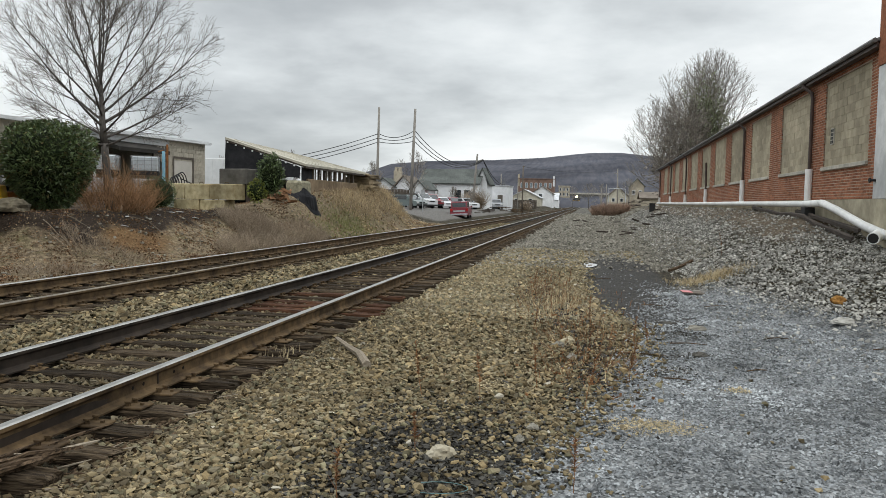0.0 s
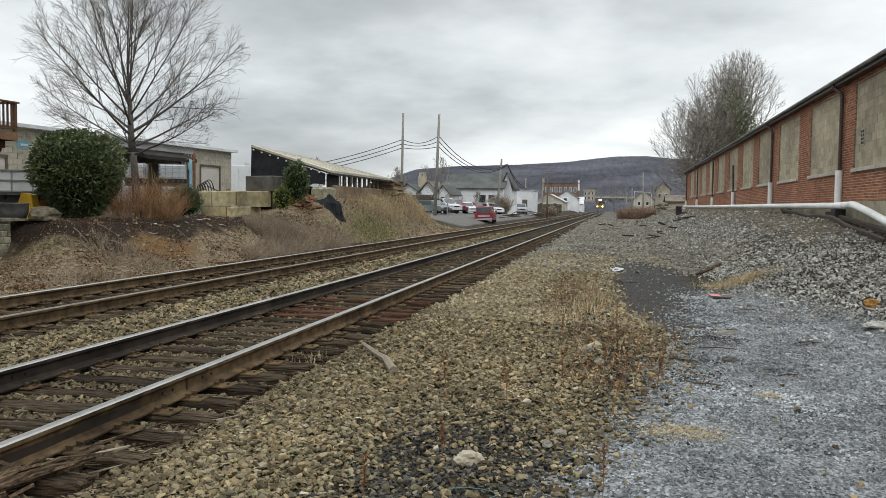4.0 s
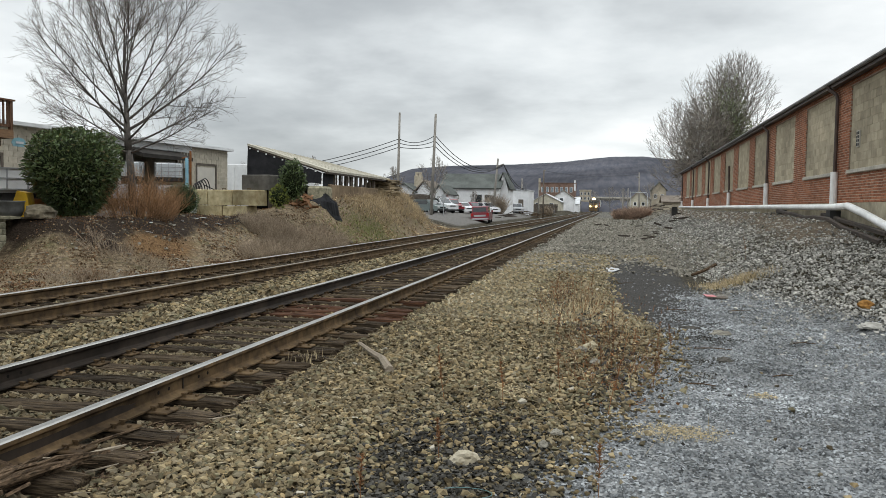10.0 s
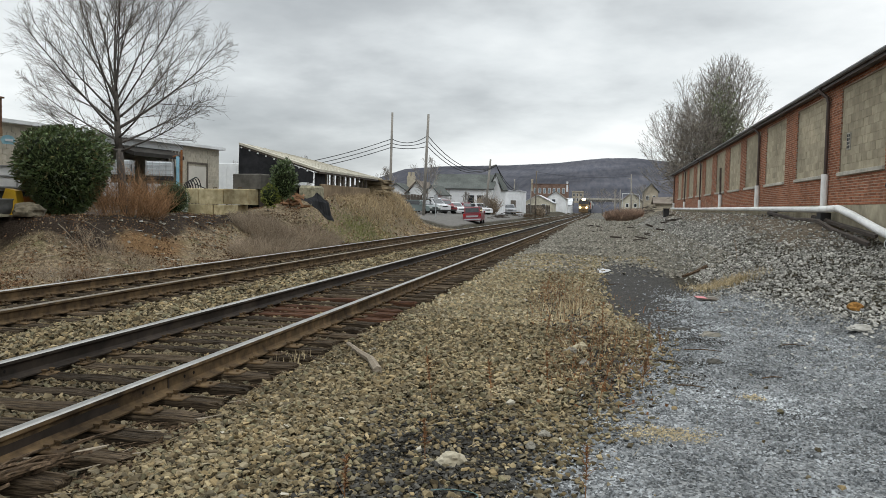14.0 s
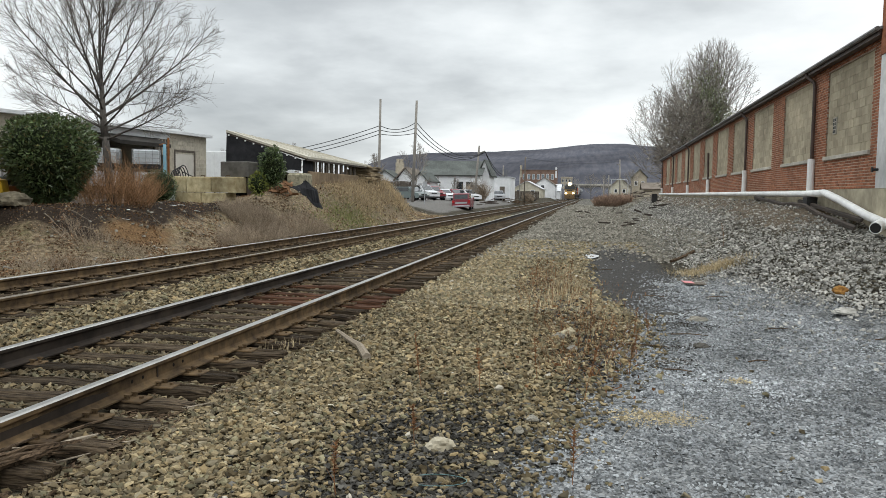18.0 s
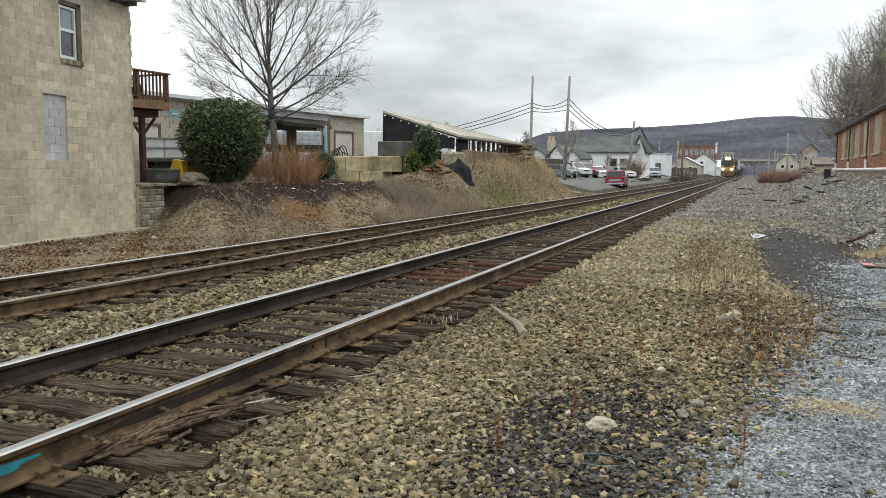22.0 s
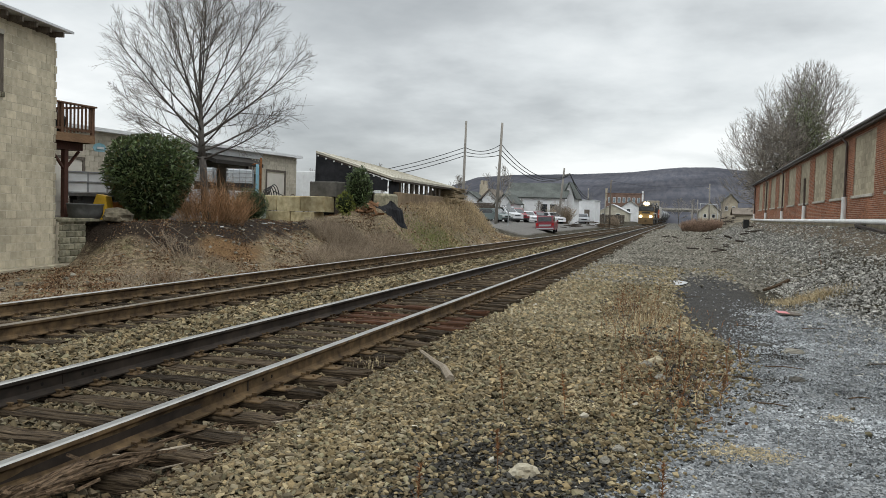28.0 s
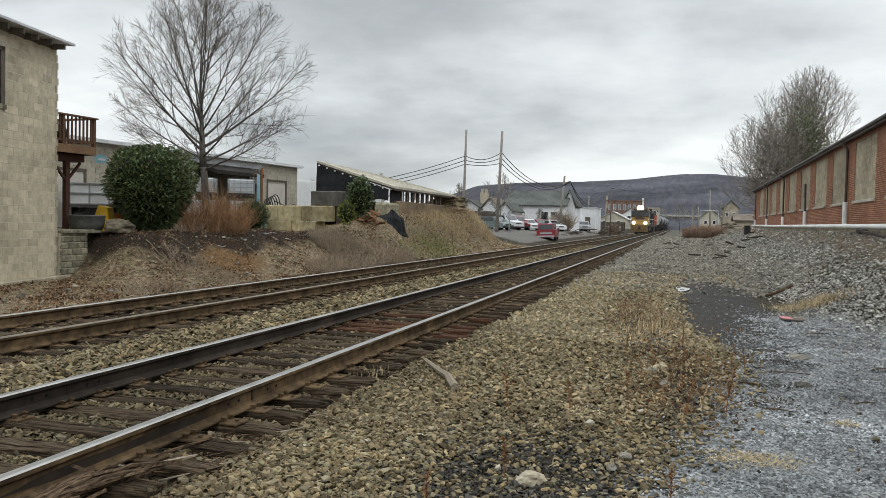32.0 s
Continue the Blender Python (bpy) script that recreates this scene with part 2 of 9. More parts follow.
def numpy_mesh(name, verts, faces, mats, smooth=False):
    """A mesh from arrays; faces all with the same number of corners."""
    me = bpy.data.meshes.new(name)
    nf, k = faces.shape
    me.vertices.add(len(verts))
    me.vertices.foreach_set("co", np.ascontiguousarray(verts, dtype=np.float32).ravel())
    me.loops.add(nf * k)
    me.loops.foreach_set("vertex_index", np.ascontiguousarray(faces, dtype=np.int32).ravel())
    me.polygons.add(nf)
    me.polygons.foreach_set("loop_start", np.arange(0, nf * k, k, dtype=np.int32))
    me.polygons.foreach_set("loop_total", np.full(nf, k, dtype=np.int32))
    if smooth:
        me.polygons.foreach_set("use_smooth", np.ones(nf, dtype=bool))
    for m in (mats if isinstance(mats, (list, tuple)) else [mats]):
        me.materials.append(m)
    me.update(calc_edges=True)
    if not smooth:
        me.shade_flat()
    return me


# ---------- lie of the land ----------
NEAR, FAR, GAUGE = -4.14, -7.95, 1.505   # centre lines of the two tracks, rail to rail
FAR_SLOPE = 0.006                        # the tracks draw together towards the town


def far_x(y):
    return FAR + FAR_SLOPE * y


def wall_x(y):
    return 6.0 + 0.013 * (y - 19)


def ramp(v, pts):
    return np.interp(v, [p[0] for p in pts], [p[1] for p in pts])


def smooth(e0, e1, v):
    t = np.clip((v - e0) / (e1 - e0), 0, 1)
    return t * t * (3 - 2 * t)


def lumps(x, y, s, seed=0.0):
    return (np.sin(x * s * 1.3 + seed) * np.cos(y * s * 1.1 + seed * 2) + 0.6 * np.sin(x * s * 2.7 + y * s * 1.9 + seed * 3) + 0.4 * np.cos(y * s * 3.7 - x * s * 3.1 + seed)) / 2


def height(x, y):
    """Ground height; rail tops lie at z = 0."""
    x, y = np.asarray(x, float), np.asarray(y, float)
    z = np.full(np.broadcast(x, y).shape, -0.24)
    # bed of the tracks
    z = z - 0.004 * smooth(-2.4, -3.1, x)
    z = z + 0.035 * (smooth(-2.4, -2.0, x) - smooth(-2.0, -0.8, x))
    z = z - 0.045 * np.exp(-((x + 3.06) / 0.2) ** 2)
    z = z + 0.04 * np.exp(-((x + 6.05) / 0.55) ** 2)
    fx = far_x(y)
    z = z - 0.15 * smooth(fx + 0.0 - 1.5, fx - 3.0, x)
    z = z + 0.02 * lumps(x, y, 2.2) * smooth(-2.6, -1.6, x)
    # bank below the brick warehouse
    foot = ramp(y, [(8, 4.3), (10.6, 3.6), (13, 2.7), (16, 2.1), (20, 2.0), (30, 2.2), (50, 2.4), (80, 2.8), (95, 3.4)])
    top = ramp(y, [(6, 0.1), (10, 0.35), (14, 0.62), (18, 0.95), (22, 1.35), (30, 1.5), (80, 1.55), (100, 0.9), (140, 0.3)])
    t = np.clip((x - foot) / (wall_x(y) - 0.5 - foot), 0, 1)
    up = np.sin(t * math.pi / 2) ** 1.15
    z = z + (top + 0.0) * up + 0.05 * lumps(x, y, 1.6, 2.0) * up
    # terrace and bank on the other side
    terr = smooth(16.8 + 1.2 * smooth(-14.6, -15.8, x), 19.7, y) * (1 - smooth(58, 66, y))
    b0 = ramp(y, [(17, -11.6), (22, -11.2), (27, -10.3), (34, -10.0), (48, -10.4), (60, -12.0)])
    b1 = ramp(y, [(17, -15.0), (22, -14.6), (26, -14.3), (29, -13.2), (34, -12.7), (48, -12.9), (60, -15.5)])
    bt = ramp(y, [(17, 1.22), (26, 1.26), (29.6, 1.22), (31.2, 1.7), (34, 2.05), (46, 2.35), (52, 2.2), (62, 0.9)])
    tb = smooth(b0, b1, x)
    z = z + terr * bt * tb
    z = z + terr * 0.10 * lumps(x, y, 1.9, 5.0) * tb * (1 - smooth(b1, b1 - 1.2, x))
    # behind the crest the yard lies lower again
    z = z - terr * smooth(28, 34, y) * (bt - 1.3) * smooth(-13.2, -14.4, x)
    # town side: the lot rises gently from the track
    town = smooth(58, 68, y)
    z = z + town * 0.75 * smooth(-10.6, -14.0, x) + town * 0.6 * smooth(-16, -30, x)
    z = z + 0.5 * smooth(90, 200, y) * smooth(4, 12, x)
    z = z + 0.04 * lumps(x, y, 0.5, 1.0) * smooth(-9, -10, x)
    return z


def gz(x, y):
    return float(height(x, y))


# ---------- ground ----------
def weeds_mask(x, y):
    return np.exp(-((x - ramp(y, [(3, 0.3), (7, 0.1), (10, 0.0), (12, -0.3), (15, -0.8), (26, -1.1), (60, -1.2)])) / 0.42) ** 2) * smooth(5.0, 7.5, y) * (1 - smooth(24, 45, y))


def zones(x, y):
    foot = ramp(y, [(8, 4.3), (10.6, 3.6), (13, 2.7), (16, 2.1), (20, 2.0), (30, 2.2), (50, 2.4), (80, 2.8), (95, 3.4)])
    edge = ramp(y, [(2, -0.6), (4.5, -0.42), (5.4, -0.22), (6.2, 0.0), (7, 0.22), (8.4, 0.38), (11.5, 0.8), (14.5, 1.3)])
    gravel = smooth(edge - 0.5, edge + 0.45, x) * (1 - smooth(foot + 0.2, foot + 0.9, x)) * (1 - smooth(14.5, 18.0, y))
    left = ramp(y, [(9.5, 1.1), (11, 0.6), (13, 0.05), (16, -0.1), (25, -0.2), (40, -0.9)])
    right = ramp(y, [(9.5, 1.2), (10.5, 1.35), (12, 1.5), (16, 1.55), (22, 1.65), (26, 1.0), (40, 0.6)])
    asph = smooth(left - 0.25, left + 0.2, x) * (1 - smooth(right - 0.15, right + 0.35, x)) * smooth(9.6, 10.6, y) * (1 - 0.55 * smooth(22, 28, y)) * (1 - smooth(28, 42, y))
    fx = far_x(y)
    dirt = smooth(fx - 2.0, fx - 3.2, x) * (1 - smooth(58, 64, y))
    lot = smooth(-11.2, -12.2, x) * smooth(60, 66, y) * (1 - smooth(-30, -45, x)) * (1 - smooth(120, 135, y))
    yard = smooth(16.5, 18.5, y) * smooth(-15.2, -15.9, x) * (1 - smooth(50, 56, y)) * smooth(-16.3, -16.9, x - 0.35 * (y - 20) * (y > 20))
    wild = smooth(70, 110, np.hypot(x, y)) * (1 - lot) * smooth(11, 15, np.abs(x + 5))
    return gravel, asph, dirt * (1 - lot) * (1 - yard), np.maximum(yard, lot * 0.9), wild * (1 - lot)


def trackside(x, y):
    return smooth(11, 34, y) * smooth(-3.6, -2.8, x) * (1 - smooth(14, 18, x))


def bank_earth(x, y):
    """Brown earth along the top of the warehouse bank."""
    d = wall_x(y) - x + 0.35 * lumps(x, y, 1.1, 4.0)
    return (1 - smooth(1.3, 2.6, d)) * smooth(15, 22, y) * smooth(-3, -0.3, x)


def mulch(x, y):
    """Dark soil below the bushes on the bank."""
    warm = np.exp(-((x + 12.9) / 0.7) ** 2 - ((y - 20.9) / 1.2) ** 2)
    return smooth(-12.4, -13.4, x + 0.5 * lumps(x, y, 1.3, 9.0)) * (1 - smooth(-16.0, -16.8, x)) * smooth(17.8, 19.4, y) * (1 - smooth(27.5, 29.5, y)) * (1 - 0.8 * warm)


def warm_soil(x, y):
    return np.exp(-((x + 12.8) / 0.9) ** 2 - ((y - 21.0) / 1.8) ** 2) + 0.35 * np.exp(-((x + 11.3) / 0.7) ** 2 - ((y - 34) / 5.0) ** 2)


def ground_material():
    m = bpy.data.materials.new("ground_of_ballast_gravel_and_dirt")
    m.use_nodes = True
    nt = m.node_tree
    N, L = nt.nodes.new, nt.links.new
    bs = nt.nodes["Principled BSDF"]
    pos = N("ShaderNodeNewGeometry").outputs["Position"]

    def tex(scale, detail=4, rough=0.6):
        n = N("ShaderNodeTexNoise")
        n.inputs["Scale"].default_value, n.inputs["Detail"].default_value, n.inputs["Roughness"].default_value = scale, detail, rough
        L(pos, n.inputs["Vector"])
        return n.outputs[0]

    def vor(scale):
        n = N("ShaderNodeTexVoronoi")
        n.inputs["Scale"].default_value = scale
        L(pos, n.inputs["Vector"])
        return n

    def ramp_(sock, stops):
        r = N("ShaderNodeValToRGB")
        els = r.color_ramp.elements
        while len(els) < len(stops):
            els.new(0.5)
        for e, (p, c) in zip(els, stops):
            e.position, e.color = p, (*c, 1)
        L(sock, r.inputs[0])
        return r.outputs[0]

    def mix(fac, a, b):
        n = N("ShaderNodeMixRGB")
        L(fac, n.inputs[0]), L(a, n.inputs[1]), L(b, n.inputs[2])
        return n.outputs[0]

    def mul(a, b):
        n = N("ShaderNodeMixRGB")
        n.blend_type = "MULTIPLY"
        n.inputs[0].default_value = 1
        L(a, n.inputs[1]), L(b, n.inputs[2])
        return n.outputs[0]

    fine, mid, large, patch = tex(55), tex(9, 6), tex(1.4, 9, 0.72), tex(0.35, 3)
    v1, v2 = vor(21), vor(48)
    # shade between the stones is put into the colour: dark cells, darker rims
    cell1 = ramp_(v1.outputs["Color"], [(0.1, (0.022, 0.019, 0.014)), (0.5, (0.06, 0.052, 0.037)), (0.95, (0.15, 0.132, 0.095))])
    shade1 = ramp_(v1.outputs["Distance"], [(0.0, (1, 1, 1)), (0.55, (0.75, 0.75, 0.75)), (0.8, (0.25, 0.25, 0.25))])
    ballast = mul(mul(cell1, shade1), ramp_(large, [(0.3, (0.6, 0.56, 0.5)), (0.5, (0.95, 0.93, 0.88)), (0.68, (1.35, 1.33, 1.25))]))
    cell2 = ramp_(v2.outputs["Color"], [(0.1, (0.06, 0.063, 0.065)), (0.5, (0.20, 0.206, 0.208)), (0.95, (0.40, 0.405, 0.405))])
    gravel = mul(cell2, ramp_(large, [(0.34, (0.30, 0.295, 0.28)), (0.5, (0.85, 0.85, 0.84)), (0.68, (1.2, 1.2, 1.2))]))
    tan = mul(cell2, ramp_(fine, [(0.3, (0.95, 0.75, 0.45)), (0.7, (1.2, 1.0, 0.65))]))
    gravel = mix(ramp_(patch, [(0.60, (0, 0, 0)), (0.68, (0.55, 0.55, 0.55))]), gravel, tan)
    asphalt = ramp_(fine, [(0.3, (0.022, 0.021, 0.0195)), (0.7, (0.062, 0.059, 0.054))])
    asphalt = mul(asphalt, ramp_(mid, [(0.35, (0.7, 0.7, 0.7)), (0.7, (1.5, 1.45, 1.4))]))
    dirt = ramp_(mid, [(0.25, (0.045, 0.034, 0.024)), (0.44, (0.135, 0.102, 0.066)), (0.6, (0.26, 0.203, 0.132)), (0.8, (0.42, 0.35, 0.245))])
    dirt = mul(dirt, ramp_(tex(70, 4), [(0.3, (0.5, 0.5, 0.5)), (0.7, (1.4, 1.4, 1.4))]))
    grass = ramp_(tex(14, 6), [(0.3, (0.05, 0.065, 0.02)), (0.7, (0.17, 0.16, 0.07))])
    dirt = mix(ramp_(large, [(0.52, (0, 0, 0)), (0.66, (0.55, 0.55, 0.55))]), dirt, grass)
    # trackside ground coloured dark too, for the shaded gaps below its loose stones
    grey = mul(ramp_(v1.outputs["Color"], [(0.1, (0.04, 0.038, 0.032)), (0.5, (0.10, 0.094, 0.08)), (0.95, (0.22, 0.207, 0.178))]), ramp_(large, [(0.3, (0.65, 0.63, 0.6)), (0.6, (1.1, 1.1, 1.1))]))
    brown = ramp_(tex(11, 6), [(0.3, (0.060, 0.045, 0.031)), (0.55, (0.135, 0.108, 0.078)), (0.75, (0.24, 0.20, 0.15))])
    warm = ramp_(tex(12, 6), [(0.3, (0.075, 0.042, 0.02)), (0.55, (0.16, 0.095, 0.045)), (0.75, (0.27, 0.18, 0.10))])
    soil = ramp_(tex(16, 6), [(0.3, (0.014, 0.010, 0.008)), (0.6, (0.040, 0.029, 0.021)), (0.8, (0.10, 0.075, 0.052))])
    yard = ramp_(mid, [(0.3, (0.105, 0.10, 0.093)), (0.7, (0.19, 0.18, 0.166))])
    wild = ramp_(tex(0.8, 8), [(0.3, (0.045, 0.042, 0.03)), (0.7, (0.12, 0.10, 0.07))])

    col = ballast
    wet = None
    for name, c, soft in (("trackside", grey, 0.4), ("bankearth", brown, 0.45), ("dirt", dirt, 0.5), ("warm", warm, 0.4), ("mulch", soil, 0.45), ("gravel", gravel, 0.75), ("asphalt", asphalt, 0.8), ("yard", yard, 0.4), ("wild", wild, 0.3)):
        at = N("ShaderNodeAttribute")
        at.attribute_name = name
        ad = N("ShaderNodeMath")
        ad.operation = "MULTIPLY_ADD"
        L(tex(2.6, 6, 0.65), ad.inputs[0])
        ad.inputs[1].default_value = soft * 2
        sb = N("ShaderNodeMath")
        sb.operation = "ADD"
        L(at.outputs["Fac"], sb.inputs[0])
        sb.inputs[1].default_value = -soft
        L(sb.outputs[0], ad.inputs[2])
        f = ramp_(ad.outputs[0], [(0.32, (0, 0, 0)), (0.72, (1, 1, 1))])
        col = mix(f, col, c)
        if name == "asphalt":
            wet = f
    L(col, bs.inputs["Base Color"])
    ro = N("ShaderNodeMixRGB")
    L(wet, ro.inputs[0])
    ro.inputs[1].default_value, ro.inputs[2].default_value = (0.95, 0.95, 0.95, 1), (0.78, 0.78, 0.78, 1)
    L(ro.outputs[0], bs.inputs["Roughness"])
    bs.inputs["Specular IOR Level"].default_value = 0.1
    bp = N("ShaderNodeBump")
    bp.inputs["Strength"].default_value, bp.inputs["Distance"].default_value = 0.9, 0.02
    bw = N("ShaderNodeMath")
    bw.operation = "ADD"
    L(v1.outputs["Distance"], bw.inputs[0]), L(fine, bw.inputs[1])
    L(bw.outputs[0], bp.inputs["Height"])
    bp.invert = True
    L(bp.outputs[0], bs.inputs["Normal"])
    return m


def steps(core0, core1, d, reach):
    a = list(np.arange(core0, core1 + 1e-6, d))
    out, s, v = [], d, core1
    while v < reach:
        s *= 1.22
        v += s
        out.append(v)
    lo, s, v = [], d, core0
    while v > -reach:
        s *= 1.22
        v -= s
        lo.append(v)
    return np.array(lo[::-1] + a + out)


def build_ground():
    xs, ys = steps(-20, 8, 0.25, 4200), steps(0, 75, 0.35, 4200)
    X, Y = np.meshgrid(xs, ys)
    Z = height(X, Y)
    far = np.hypot(X, Y)
    Z = Z + smooth(400, 900, far) * 3.0
    nx, ny = len(xs), len(ys)
    i = np.arange(nx * ny).reshape(ny, nx)
    faces = np.stack([i[:-1, :-1], i[:-1, 1:], i[1:, 1:], i[1:, :-1]], -1).reshape(-1, 4)
    me = numpy_mesh("ground", np.stack([X, Y, Z], -1).reshape(-1, 3), faces, ground_material(), True)
    for name, v in zip(("gravel", "asphalt", "dirt", "yard", "wild", "mulch", "warm", "trackside", "bankearth"), zones(X, Y) + (mulch(X, Y), warm_soil(X, Y), trackside(X, Y), bank_earth(X, Y))):
        at = me.attributes.new(name, "FLOAT", "POINT")
        at.data.foreach_set("value", np.ascontiguousarray(np.broadcast_to(v, X.shape), dtype=np.float32).ravel())
    tagged(new("ground", me), "stony railway ground with grey ballast, bluish gravel, brown earth banks and wet asphalt", "ground", kind="structure")


build_ground()

# ---------- stones ----------
RIDGE_V = np.array([(-0.5, -0.45, -0.4), (0.5, -0.45, -0.4), (0.5, 0.45, -0.4), (-0.5, 0.45, -0.4), (-0.28, 0, 0.5), (0.28, 0, 0.5)])
RIDGE_T = np.array([(0, 1, 5), (0, 5, 4), (2, 3, 4), (2, 4, 5), (1, 2, 5), (3, 0, 4)])


def chip_shapes(count, corners, seed):
    """Hulls of a few random points: sharp-edged crushed stones, about one unit across."""
    r = random.Random(seed)
    shapes = []
    for _ in range(count):
        bm = bmesh.new()
        for _ in range(corners):
            p = Vector((r.gauss(0, 1), r.gauss(0, 1), r.gauss(0, 1))).normalized()
            p /= max(abs(c) for c in p) ** 0.55
            bm.verts.new(p * r.uniform(0.85, 1.0))
        bmesh.ops.convex_hull(bm, input=bm.verts[:])
        loose = [v for v in bm.verts if not v.link_faces]
        bmesh.ops.delete(bm, geom=loose, context="VERTS")
        bmesh.ops.triangulate(bm, faces=bm.faces[:])
        bm.verts.index_update()
        v = np.array([tuple(p.co) for p in bm.verts])
        f = np.array([[q.index for q in face.verts] for face in bm.faces])
        bm.free()
        lo, hi = v.min(0), v.max(0)
        v = (v - (lo + hi) / 2) / (hi - lo)
        n = np.cross(v[f[:, 1]] - v[f[:, 0]], v[f[:, 2]] - v[f[:, 0]])
        f = f[n[:, 2] > -0.45 * np.linalg.norm(n, axis=1)]   # the bedded underside is left open
        shapes.append((v, f))
    return shapes


CHIPS = chip_shapes(30, 12, 5)
SIMPLE_CHIPS = chip_shapes(20, 8, 6)
RIDGES = [(RIDGE_V, RIDGE_T)]


def stones(px, py, pz, size, flat=0.6, shapes=None):
    """Angular crushed stones, one lump each, lying at chance angles."""
    n = len(px)
    shapes = shapes or RIDGES
    pick = nrng.integers(0, len(shapes), n)
    scale = np.stack([nrng.uniform(0.95, 1.55, n), nrng.uniform(0.75, 1.1, n), flat * nrng.uniform(0.6, 1.4, n)], -1) * size[:, None]
    a, b, c = nrng.uniform(0, 6.283, n), nrng.normal(0, 0.33, n), nrng.normal(0, 0.3, n)
    V, F, base = [], [], 0
    for k, (sv, sf) in enumerate(shapes):
        i = np.nonzero(pick == k)[0]
        m = len(i)
        if not m:
            continue
        v = np.repeat(sv[None], m, 0)
        if shapes is RIDGES:
            v = v + nrng.uniform(-0.16, 0.16, v.shape)
        v = v * scale[i][:, None]
        x, y, z = v[..., 0], v[..., 1], v[..., 2]
        ca, sa, cb, sb, cc, sc = (w[i][:, None] for w in (np.cos(a), np.sin(a), np.cos(b), np.sin(b), np.cos(c), np.sin(c)))
        x, z = x * cb - z * sb, x * sb + z * cb
        y, z = y * cc - z * sc, y * sc + z * cc
        x, y = x * ca - y * sa, x * sa + y * ca
        V.append(np.stack([x + px[i][:, None], y + py[i][:, None], z + pz[i][:, None]], -1).reshape(-1, 3))
        F.append((sf[None] + base + (np.arange(m) * len(sv))[:, None, None]).reshape(-1, 3))
        base += m * len(sv)
    return np.concatenate(V), np.concatenate(F)


def scatter(name, label, mats, x0, x1, y0, y1, per_m2, size, keep=None, lift=0.25, flat=0.6, fall=None, shapes=None):
    n = int((x1 - x0) * (y1 - y0) * per_m2)
    px, py = nrng.uniform(x0, x1, n), nrng.uniform(y0, y1, n)
    ok = np.ones(n, bool)
    if fall:   # thinner and larger with distance
        ok &= nrng.uniform(0, 1, n) < np.clip(fall / np.maximum(py, fall), 0, 1) ** 1.5
    if keep is not None:
        ok &= keep(px, py) > nrng.uniform(0, 1, n)
    px, py = px[ok], py[ok]
    s = size * np.minimum(nrng.lognormal(0, 0.33, len(px)), 1.75)
    if fall:
        s *= np.clip(py / fall, 1, 2.2) ** 0.5
    pz = height(px, py) + s * (lift + nrng.uniform(-0.3, 0.35, len(px)))
    v, f = stones(px, py, pz, s, flat, shapes)
    return tagged(new(name, numpy_mesh(name, v, f, mats)), label, "stones", kind="stuff")


BALLAST_TINTS = [(1.0, 0.94, 0.80), (0.86, 0.90, 0.80), (1.12, 1.0, 0.78), (0.9, 0.86, 0.78), (1.0, 1.0, 0.96), (1.25, 1.18, 1.0), (0.75, 0.68, 0.56)]
M_BALLAST = mat("ballast_stone", (0.244, 0.207, 0.144), (0.125, 0.1045, 0.070), tints=BALLAST_TINTS, scale=9, rough=0.95, bump=0.4, big=0.2, bigscale=0.5, island=0.56, world=True, bumpdist=0.004)
M_DARKSTONE = mat("dark_ballast_stone", (0.088, 0.082, 0.071), (0.034, 0.032, 0.028), scale=9, rough=0.9, bump=0.4, island=0.55, world=True, bumpdist=0.004)
M_GRAVEL = mat("bluish_gravel", (0.325, 0.338, 0.343), (0.156, 0.164, 0.169), scale=7, rough=0.9, bump=0.3, big=0.42, bigscale=0.75, island=0.58, world=True, bumpdist=0.003)
M_FARSTONE = mat("grey_trackside_stone", (0.265, 0.247, 0.205), (0.145, 0.134, 0.11), scale=9, rough=0.95, bump=0.4, big=0.2, island=0.4, world=True, bumpdist=0.004)
M_MIDSTONE = mat("olive_grey_trackside_stone", (0.302, 0.263, 0.19), (0.161, 0.139, 0.10), tints=BALLAST_TINTS, scale=9, rough=0.95, bump=0.4, big=0.2, island=0.45, world=True, bumpdist=0.004)
M_DIRTY = mat("dirty_brown_ballast", (0.175, 0.148, 0.104), (0.085, 0.07, 0.05), tints=BALLAST_TINTS, scale=9, rough=0.95, bump=0.4, big=0.3, bigscale=0.7, island=0.4, world=True, bumpdist=0.004)
M_RUBBLE = mat("bank_rubble_stone", (0.44, 0.425, 0.385), (0.22, 0.212, 0.19), scale=8, rough=0.95, bump=0.5, big=0.2, island=0.55, world=True, bumpdist=0.006)
M_RUST = mat("rusty_steel", (0.128, 0.085, 0.044), (0.045, 0.030, 0.018), scale=7, rough=0.8, bump=0.5, spec=0.12, big=0.38, bigscale=1.6, world=True, bumpdist=0.003)
M_RAILDARK = mat("dark_oily_rail_side", (0.05, 0.038, 0.029), (0.022, 0.018, 0.015), scale=4, rough=0.7, bump=0.3, spec=0.12, big=0.4, bigscale=0.8, world=True, bumpdist=0.003)
M_RAILTOP = mat("worn_bright_rail_head", (0.40, 0.39, 0.37), (0.29, 0.28, 0.26), scale=3, rough=0.40, bump=0.05, metal=0.8, big=0.1, world=True)
M_RAILDULL = mat("dull_brown_rail_head", (0.24, 0.205, 0.16), (0.15, 0.125, 0.095), scale=3, rough=0.5, bump=0.05, metal=0.4, big=0.1, world=True)
